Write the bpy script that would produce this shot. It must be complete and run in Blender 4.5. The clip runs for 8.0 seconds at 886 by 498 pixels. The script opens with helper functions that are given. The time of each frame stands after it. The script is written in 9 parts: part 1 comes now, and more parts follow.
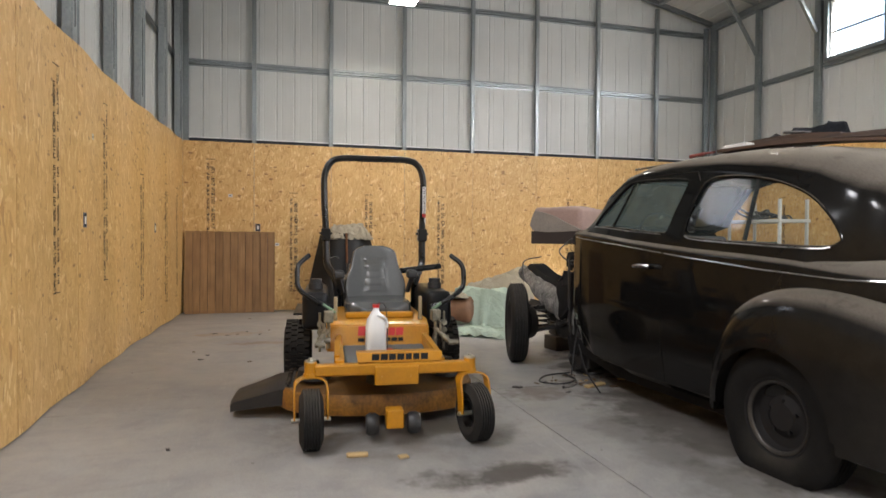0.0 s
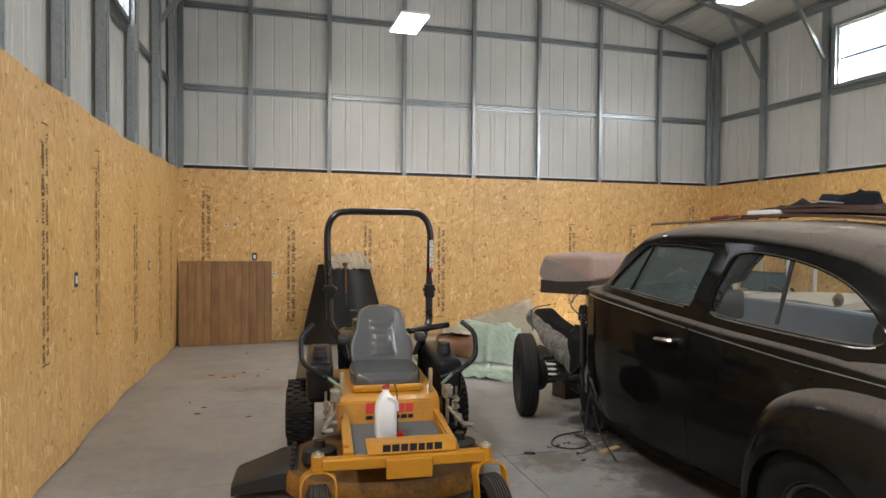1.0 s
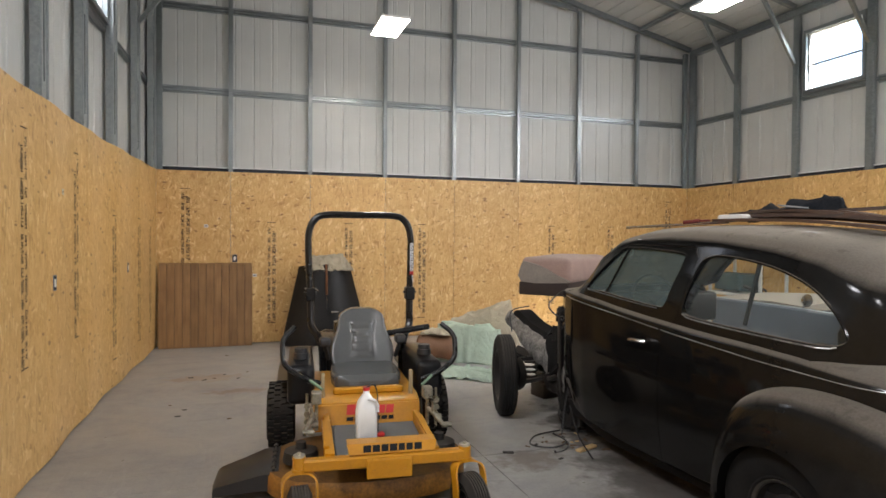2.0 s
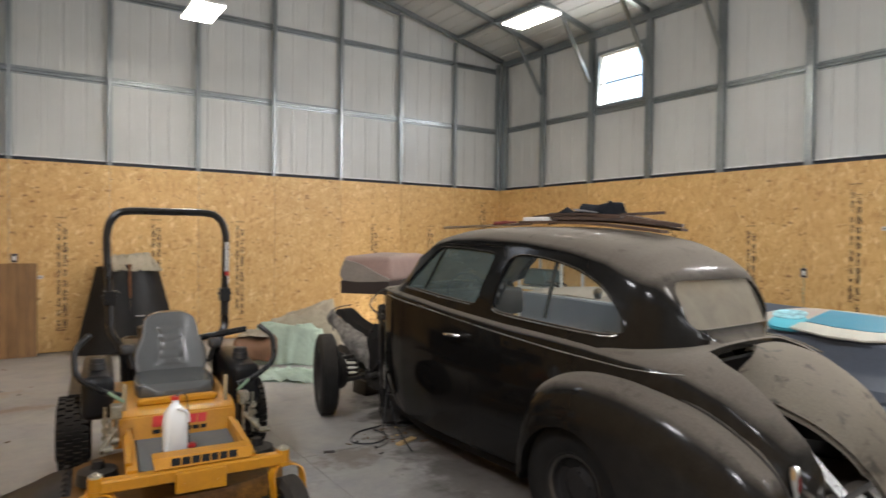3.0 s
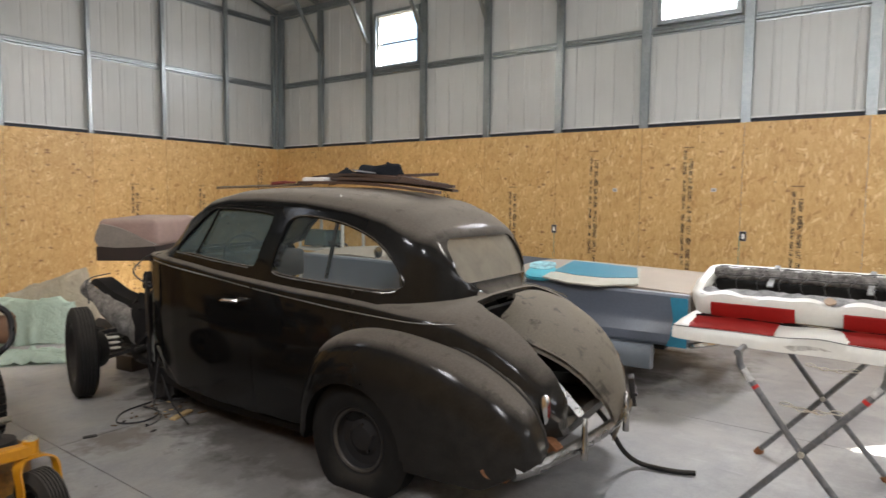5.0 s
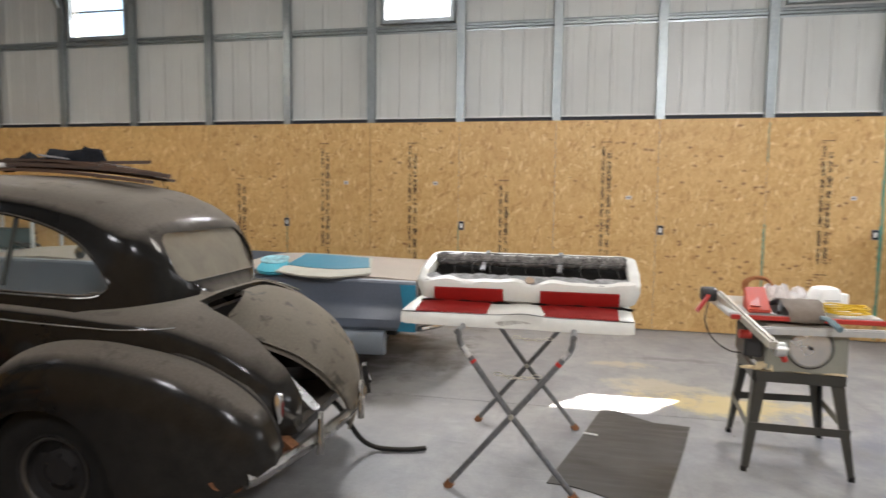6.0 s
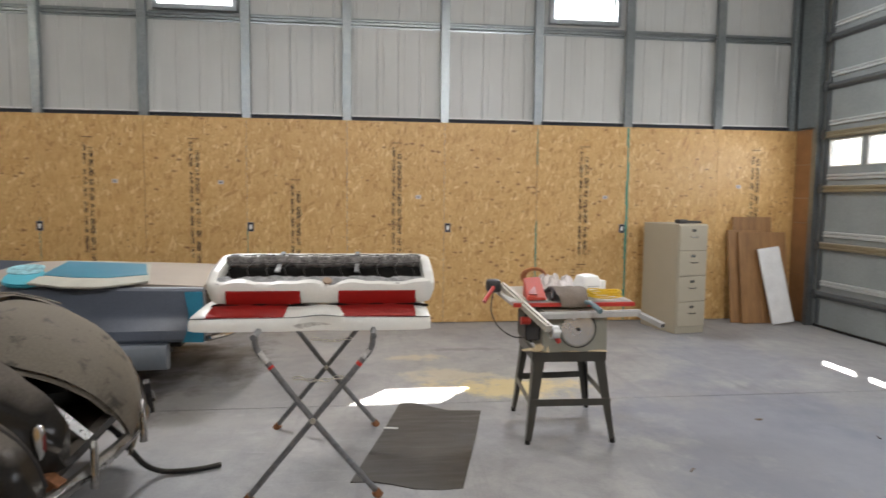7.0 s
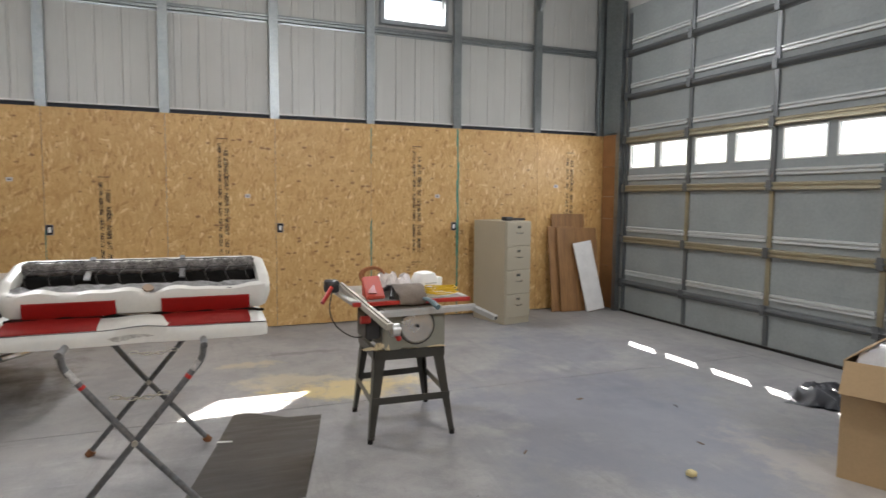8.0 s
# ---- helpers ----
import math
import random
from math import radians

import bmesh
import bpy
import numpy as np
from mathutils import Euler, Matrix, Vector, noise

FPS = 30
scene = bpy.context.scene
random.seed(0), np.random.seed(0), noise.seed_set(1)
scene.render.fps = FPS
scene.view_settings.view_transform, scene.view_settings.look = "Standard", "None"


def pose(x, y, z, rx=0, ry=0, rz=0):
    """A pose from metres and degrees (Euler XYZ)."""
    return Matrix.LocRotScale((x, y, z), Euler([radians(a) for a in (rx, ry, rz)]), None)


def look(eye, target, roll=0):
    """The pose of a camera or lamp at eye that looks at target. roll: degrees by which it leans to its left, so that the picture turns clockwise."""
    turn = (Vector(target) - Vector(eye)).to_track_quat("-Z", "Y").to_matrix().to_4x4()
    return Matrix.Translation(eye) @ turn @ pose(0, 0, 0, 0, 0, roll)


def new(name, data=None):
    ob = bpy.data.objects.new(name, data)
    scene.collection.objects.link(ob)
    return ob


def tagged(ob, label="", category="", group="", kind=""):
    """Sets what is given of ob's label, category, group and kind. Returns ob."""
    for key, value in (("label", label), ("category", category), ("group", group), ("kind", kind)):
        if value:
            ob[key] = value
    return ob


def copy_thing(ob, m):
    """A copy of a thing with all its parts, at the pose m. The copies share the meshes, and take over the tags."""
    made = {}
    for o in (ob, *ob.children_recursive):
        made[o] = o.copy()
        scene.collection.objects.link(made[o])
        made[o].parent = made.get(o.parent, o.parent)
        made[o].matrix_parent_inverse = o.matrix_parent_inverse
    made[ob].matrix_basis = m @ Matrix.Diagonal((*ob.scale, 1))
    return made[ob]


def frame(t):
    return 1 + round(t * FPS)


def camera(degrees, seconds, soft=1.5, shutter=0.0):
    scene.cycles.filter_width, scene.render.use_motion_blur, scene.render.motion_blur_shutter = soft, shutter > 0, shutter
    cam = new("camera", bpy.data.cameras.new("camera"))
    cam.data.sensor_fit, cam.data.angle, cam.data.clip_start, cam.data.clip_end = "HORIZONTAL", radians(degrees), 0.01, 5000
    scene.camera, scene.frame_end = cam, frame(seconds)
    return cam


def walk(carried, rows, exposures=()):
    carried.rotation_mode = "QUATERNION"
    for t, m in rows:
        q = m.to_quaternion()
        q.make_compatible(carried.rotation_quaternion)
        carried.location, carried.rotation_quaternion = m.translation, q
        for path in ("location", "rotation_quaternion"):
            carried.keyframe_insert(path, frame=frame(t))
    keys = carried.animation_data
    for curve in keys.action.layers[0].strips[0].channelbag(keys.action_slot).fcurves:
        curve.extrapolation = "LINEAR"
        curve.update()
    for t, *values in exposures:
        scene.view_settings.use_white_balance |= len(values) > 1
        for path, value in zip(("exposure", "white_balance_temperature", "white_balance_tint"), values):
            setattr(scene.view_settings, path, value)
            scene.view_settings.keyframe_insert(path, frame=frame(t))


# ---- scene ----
# The camera and its walk
cam = camera(70.7, 8.0, soft=1.5, shutter=0.35)
PATH = [
    (0, (1.181, -9.719, 1.126), (1.722, -7.794, 1.088), 0.4),
    (0.5, (1.143, -9.516, 1.389), (1.697, -7.594, 1.348), 0.4),
    (1, (1.126, -9.488, 1.56), (1.687, -7.569, 1.52), 0.4),
    (1.2, (1.123, -9.512, 1.579), (1.689, -7.594, 1.54), 0.4),
    (2.3, (1.115, -9.556, 1.58), (1.813, -7.682, 1.542), 0.4),
    (2.5, (1.132, -9.547, 1.572), (1.939, -7.717, 1.535), 0.5),
    (3, (1.123, -9.599, 1.594), (2.241, -7.942, 1.553), 0.7),
    (3.5, (1.131, -9.607, 1.592), (2.522, -8.171, 1.553), 0.6),
    (4, (1.114, -9.627, 1.603), (2.622, -8.314, 1.564), 0.5),
    (4.2, (1.099, -9.614, 1.584), (2.624, -8.326, 1.469), 0.6),
    (5.3, (1.128, -9.624, 1.603), (2.843, -8.612, 1.42), 0.6),
    (5.5, (1.145, -9.641, 1.607), (2.965, -8.832, 1.423), 0.7),
    (6, (1.181, -9.625, 1.58), (3.128, -9.204, 1.41), 0.7),
    (6.5, (1.19, -9.614, 1.573), (3.182, -9.551, 1.408), 0.7),
    (7, (1.193, -9.599, 1.576), (3.173, -9.833, 1.413), 0.6),
    (7.5, (1.215, -9.574, 1.58), (3.137, -10.103, 1.418), 0.5),
    (8, (1.227, -9.576, 1.574), (3.075, -10.322, 1.413), 0.5),
]
EXPOSURES = [(0, 4.06), (2.5, 3.99), (3.0, 3.99), (3.5, 3.93), (5.5, 3.84), (6.0, 3.74), (6.5, 3.58), (7.0, 3.46), (8, 3.25)]
walk(cam, [(t, look(eye, target, roll)) for t, eye, target, roll in PATH], EXPOSURES)

# World and sun
SUN_TO = Vector((1.54, -1.21, 2.16)).normalized()
world = bpy.data.worlds.new("sky")
scene.world = world
world.use_nodes = True
wn = world.node_tree
sky = wn.nodes.new("ShaderNodeTexSky")
sky.sky_type = "NISHITA"
sky.sun_disc = False
sky.sun_elevation = math.asin(SUN_TO.z)
sky.sun_rotation = math.atan2(SUN_TO.x, SUN_TO.y)
wn.nodes["Background"].inputs["Strength"].default_value = 0.05
wn.links.new(sky.outputs["Color"], wn.nodes["Background"].inputs["Color"])
sun_data = bpy.data.lights.new("sun", "SUN")
sun_data.energy, sun_data.angle, sun_data.color = 5.0, radians(0.53), (1.0, 0.95, 0.88)
sun = new("sun", sun_data)
sun.matrix_world = look(SUN_TO * 30, (0, 0, 0))
LAMP_POWER = 4.3


def skylight(name, m, w, h, power):
    """Daylight of the sky entering by an opening."""
    d = bpy.data.lights.new(name, "AREA")
    d.shape, d.size, d.size_y, d.energy, d.color = "RECTANGLE", w, h, power, (0.96, 0.955, 0.99)
    o = new(name, d)
    o.matrix_world = m
    return o


skylight("door_daylight", look((6.0, -15.12, 2.17), (6.0, -10.0, 1.2)), 4.5, 0.32, 4.8)
for y, from_east, from_west in ((-2.91, 3.0, 0.6), (-7.575, 16.5, 9.0), (-12.29, 11.5, 14.0)):
    skylight("window_daylight", look((8.95, y, 4.18), (4.0, y, 2.4)), 0.8, 0.78, from_east)
    skylight("window_daylight", look((-0.13, y, 4.18), (4.0, y, 2.4)), 0.8, 0.78, from_west)

# Building blocks
def part(name, bm, mat, parent=None, label="", smooth=35):
    """Links a bmesh as one mesh object under a thing or a part."""
    me = bpy.data.meshes.new(name)
    bm.normal_update()
    bm.to_mesh(me)
    bm.free()
    for m in (mat if isinstance(mat, (list, tuple)) else [mat]):
        me.materials.append(m)
    if smooth:
        me.polygons.foreach_set("use_smooth", [True] * len(me.polygons))
        me.set_sharp_from_angle(angle=radians(smooth))
    ob = new(name, me)
    if parent is not None:
        ob.parent = parent
    if label:
        tagged(ob, label)
    return ob


def thing(name, label, category, m=None, group="", kind=""):
    ob = new(name)
    ob.empty_display_size = 0.1
    if m is not None:
        ob.matrix_basis = m
    return tagged(ob, label, category, group, kind)


def BM():
    return bmesh.new()


def box(bm, x0, x1, y0, y1, z0, z1, bev=0.0, seg=1, m=None, mi=0):
    """A box, its edges rounded by bev."""
    mat = Matrix.LocRotScale(((x0 + x1) / 2, (y0 + y1) / 2, (z0 + z1) / 2), None, (x1 - x0, y1 - y0, z1 - z0))
    tmp = bmesh.new() if bev else bm
    vs = bmesh.ops.create_cube(tmp, size=1.0, matrix=mat)["verts"]
    if bev:
        bmesh.ops.bevel(tmp, geom=tmp.edges[:], offset=bev, segments=seg, affect="EDGES", profile=0.5)
        vs = copy_into(bm, tmp, m, mi)
        tmp.free()
    else:
        if m is not None:
            bmesh.ops.transform(bm, matrix=m, verts=vs)
        if mi:
            for f in {f for v in vs for f in v.link_faces}:
                f.material_index = mi
    return vs


def copy_into(bm, src, m=None, mi=0):
    vs = [bm.verts.new(m @ v.co if m is not None else v.co) for v in src.verts]
    src.verts.index_update()
    for f in src.faces:
        g = bm.faces.new([vs[v.index] for v in f.verts])
        g.material_index = mi or f.material_index
    return vs


def turned(p, q):
    """A matrix at p whose z axis points at q."""
    return Matrix.Translation(p) @ (Vector(q) - Vector(p)).to_track_quat("Z", "Y").to_matrix().to_4x4()


def rod(bm, p, q, r, r2=None, n=12, mi=0):
    """A round bar from p to q with closed ends."""
    p, q = Vector(p), Vector(q)
    d = (q - p).length
    vs = bmesh.ops.create_cone(bm, cap_ends=True, segments=n, radius1=r, radius2=r if r2 is None else r2, depth=d,
                               matrix=turned(p, q) @ Matrix.Translation((0, 0, d / 2)))["verts"]
    if mi:
        for f in {f for v in vs for f in v.link_faces}:
            f.material_index = mi
    return vs


def bar(bm, p, q, w, h, up=(0, 0, 1), mi=0):
    """A square bar from p to q, w across and h along up."""
    p, q, up = Vector(p), Vector(q), Vector(up)
    d = (q - p).normalized()
    side = d.cross(up).normalized()
    top = side.cross(d)
    ring = [(-1, -1), (1, -1), (1, 1), (-1, 1)]
    loft(bm, [[c + side * a * w / 2 + top * b * h / 2 for a, b in ring] for c in (p, q)], mi=mi)


def loft(bm, rings, closed=True, caps=True, mi=0, loop=False):
    """A skin over rings of points. closed: each ring is a closed line; loop: the last ring joins the first."""
    vv = [[bm.verts.new(p) for p in ring] for ring in rings]
    n = len(vv[0])
    pairs = list(zip(vv, vv[1:])) + ([(vv[-1], vv[0])] if loop else [])
    for a, b in pairs:
        for i in range(n if closed else n - 1):
            j = (i + 1) % n
            bm.faces.new((a[i], a[j], b[j], b[i])).material_index = mi
    if caps and closed and not loop:
        bm.faces.new(list(reversed(vv[0]))).material_index = mi
        bm.faces.new(vv[-1]).material_index = mi
    return vv


def tube(bm, pts, r, n=10, loop=False, flat=1.0, mi=0):
    """A round tube along points; r may be one radius or one for each point."""
    pts = [Vector(p) for p in pts]
    k = len(pts)
    rr = r if isinstance(r, (list, tuple)) else [r] * k
    rings, up = [], None
    for i, p in enumerate(pts):
        a = pts[(i - 1) % k] if loop else pts[max(i - 1, 0)]
        b = pts[(i + 1) % k] if loop else pts[min(i + 1, k - 1)]
        d = (b - a).normalized()
        if up is None:
            up = Vector((0, 0, 1)) if abs(d.z) < 0.9 else Vector((1, 0, 0))
        side = d.cross(up).normalized()
        up = side.cross(d).normalized()
        rings.append([p + (side * math.cos(2 * math.pi * j / n) + up * flat * math.sin(2 * math.pi * j / n)) * rr[i] for j in range(n)])
    loft(bm, rings, loop=loop, mi=mi)


def curve_pts(pts, n=6, loop=False):
    """A smooth line through points (Catmull-Rom), n steps a span."""
    pts = [Vector(p) for p in pts]
    out, k = [], len(pts)
    for i in range(k if loop else k - 1):
        if loop:
            p0, p1, p2, p3 = (pts[(i + d) % k] for d in (-1, 0, 1, 2))
        else:
            p1, p2 = pts[i], pts[i + 1]
            p0 = pts[i - 1] if i else p1 * 2 - p2
            p3 = pts[i + 2] if i + 2 < k else p2 * 2 - p1
        for s in range(n):
            t = s / n
            out.append(0.5 * (2 * p1 + (p2 - p0) * t + (2 * p0 - 5 * p1 + 4 * p2 - p3) * t * t + (3 * p1 - p0 - 3 * p2 + p3) * t ** 3))
    if not loop:
        out.append(pts[-1])
    return out


def lerp_table(rows, t):
    """Smooth values between rows of (t, a, b, ...)."""
    if t <= rows[0][0]:
        return rows[0][1:]
    for a, b in zip(rows, rows[1:]):
        if t <= b[0]:
            f = (t - a[0]) / (b[0] - a[0])
            return tuple(p + (q - p) * f for p, q in zip(a[1:], b[1:]))
    return rows[-1][1:]


def lathe(bm, prof, m=None, n=32, mi=0, close=False):
    """Turns a profile of (radius, z) about z."""
    m = m or Matrix()
    rings = [[m @ Vector((r * math.cos(a), r * math.sin(a), z)) for r, z in prof] for a in (2 * math.pi * i / n for i in range(n))]
    loft(bm, rings, closed=close, caps=False, loop=True, mi=mi)


def plate(bm, pts, thick, m=None, mi=0):
    """A flat outline in x, y raised from z 0 to thick."""
    m = m or Matrix()
    loft(bm, [[m @ Vector((x, y, z)) for x, y in pts] for z in (0.0, thick)], mi=mi)


def rounded(w, h, r, n=5, cx=0.0, cy=0.0):
    """The outline of a rectangle with round corners."""
    out = []
    for sx, sy, a0 in ((1, 1, 0), (-1, 1, 90), (-1, -1, 180), (1, -1, 270)):
        for i in range(n + 1):
            a = radians(a0 + 90 * i / n)
            out.append((cx + sx * (w / 2 - r) + r * math.cos(a), cy + sy * (h / 2 - r) + r * math.sin(a)))
    return out


def wobble(bm, amp, size, seed=0.0, keep=None):
    """Pushes points about by smooth noise."""
    for v in bm.verts:
        if keep is None or keep(v.co):
            n = noise.noise_vector(v.co / size + Vector((seed, seed * 1.7, seed * 0.3)))
            v.co += n * amp


def cushion(bm, x0, x1, y0, y1, z0, z1, r=0.04, puff=0.0, n=14, m=None):
    """A soft padded block."""
    tmp = bmesh.new()
    box(tmp, x0, x1, y0, y1, z0, z1, bev=r, seg=3)
    bmesh.ops.subdivide_edges(tmp, edges=[e for e in tmp.edges if e.calc_length() > 0.15], cuts=5, use_grid_fill=True)
    cx, cy = (x0 + x1) / 2, (y0 + y1) / 2
    for v in tmp.verts:
        fx, fy = (v.co.x - cx) / (x1 - x0) * 2, (v.co.y - cy) / (y1 - y0) * 2
        if v.co.z > (z0 + z1) / 2:
            v.co.z += puff * (1 - fx * fx) * (1 - fy * fy)
    vs = copy_into(bm, tmp, m)
    tmp.free()
    return vs


# Materials
def shader(name, base=(0.5, 0.5, 0.5), rough=0.5, metal=0.0, spec=0.5):
    m = bpy.data.materials.new(name)
    m.use_nodes = True
    b = m.node_tree.nodes["Principled BSDF"]
    b.inputs["Base Color"].default_value = (*base, 1)
    b.inputs["Roughness"].default_value = rough
    b.inputs["Metallic"].default_value = metal
    b.inputs["Specular IOR Level"].default_value = spec
    return m, m.node_tree, b


def nd(tree, kind, **values):
    n = tree.nodes.new("ShaderNode" + kind)
    for k, v in values.items():
        n.inputs[k.replace("_", " ")].default_value = v
    return n


def ramp(tree, fac, stops):
    n = tree.nodes.new("ShaderNodeValToRGB")
    e = n.color_ramp.elements
    while len(e) < len(stops):
        e.new(0.5)
    for x, (p, c) in zip(e, stops):
        x.position = p
        x.color = (*c, 1) if len(c) == 3 else c
    tree.links.new(fac, n.inputs["Fac"])
    return n.outputs["Color"]


def grey(v):
    return (v, v, v)


def mixc(tree, fac, a, b, how="MIX"):
    n = tree.nodes.new("ShaderNodeMix")
    n.data_type, n.blend_type = "RGBA", how
    for sock, v in (("Factor", fac), ("A", a), ("B", b)):
        s = [i for i in n.inputs if i.name == sock and (i.type == "RGBA" or sock == "Factor" and i.type == "VALUE")][0]
        if hasattr(v, "is_linked"):
            tree.links.new(v, s)
        elif sock == "Factor":
            s.default_value = v
        else:
            s.default_value = (*v, 1)
    return [o for o in n.outputs if o.type == "RGBA"][0]


def math_node(tree, op, a, b=0.0):
    n = tree.nodes.new("ShaderNodeMath")
    n.operation = op
    for s, v in zip(n.inputs, (a, b)):
        if hasattr(v, "is_linked"):
            tree.links.new(v, s)
        else:
            s.default_value = v
    return n.outputs[0]


def coords(tree, scale=(1, 1, 1), rot=(0, 0, 0), shift=True):
    """Object coordinates in metres, set off by a random amount for each object."""
    tc = tree.nodes.new("ShaderNodeTexCoord")
    mp = tree.nodes.new("ShaderNodeMapping")
    mp.inputs["Scale"].default_value = scale
    mp.inputs["Rotation"].default_value = rot
    tree.links.new(tc.outputs["Object"], mp.inputs["Vector"])
    if shift:
        oi = tree.nodes.new("ShaderNodeObjectInfo")
        vm = tree.nodes.new("ShaderNodeVectorMath")
        vm.operation = "MULTIPLY"
        cb = tree.nodes.new("ShaderNodeCombineXYZ")
        for s in cb.inputs:
            tree.links.new(oi.outputs["Random"], s)
        tree.links.new(cb.outputs[0], vm.inputs[0])
        vm.inputs[1].default_value = (37.0, 53.0, 71.0)
        tree.links.new(vm.outputs[0], mp.inputs["Location"])
    return mp.outputs[0]


def noise_tex(tree, vec, scale, detail=4.0, rough=0.55, dist=0.0):
    n = nd(tree, "TexNoise", Scale=scale, Detail=detail, Roughness=rough, Distortion=dist)
    tree.links.new(vec, n.inputs["Vector"])
    return n.outputs["Fac"]


def bump(tree, b, height, strength=0.2, distance=0.01):
    n = nd(tree, "Bump", Strength=strength, Distance=distance)
    tree.links.new(height, n.inputs["Height"])
    tree.links.new(n.outputs[0], b.inputs["Normal"])


def surface(name, base, rough=0.5, metal=0.0, vary=0.12, size=6.0, fine=60.0, rvary=0.12, bmp=0.05, spec=0.5, dust=0.0, dust_col=(0.30, 0.26, 0.21), coat=0.0):
    """A worn plain surface: broad and fine changes of tone, of gloss and of height, and dust on what faces up."""
    m, t, b = shader(name, base, rough, metal, spec)
    v = coords(t)
    broad, fin = noise_tex(t, v, size, 5.0), noise_tex(t, v, fine, 3.0)
    dark = tuple(c * (1 - vary) for c in base)
    light = tuple(min(1.0, c * (1 + vary)) for c in base)
    col = ramp(t, broad, [(0.3, dark), (0.7, light)])
    col = mixc(t, 0.35, col, ramp(t, fin, [(0.35, dark), (0.65, light)]))
    ro = math_node(t, "ADD", rough - rvary / 2, math_node(t, "MULTIPLY", broad, rvary))
    if dust:
        g = t.nodes.new("ShaderNodeNewGeometry")
        sx = t.nodes.new("ShaderNodeSeparateXYZ")
        t.links.new(g.outputs["Normal"], sx.inputs[0])
        up = t.nodes.new("ShaderNodeMapRange")
        up.inputs["From Min"].default_value, up.inputs["From Max"].default_value = 0.12, 0.9
        t.links.new(sx.outputs["Z"], up.inputs["Value"])
        f = math_node(t, "MULTIPLY", up.outputs[0], math_node(t, "ADD", 0.45, broad))
        f = math_node(t, "MULTIPLY", f, dust)
        f = math_node(t, "MINIMUM", f, 0.97)
        col = mixc(t, f, col, dust_col)
        ro = math_node(t, "ADD", ro, math_node(t, "MULTIPLY", f, 0.45))
    if coat:
        b.inputs["Coat Weight"].default_value, b.inputs["Coat Roughness"].default_value = coat, 0.04
    t.links.new(col, b.inputs["Base Color"])
    t.links.new(ro, b.inputs["Roughness"])
    if bmp:
        bump(t, b, fin, bmp, 0.004)
    return m


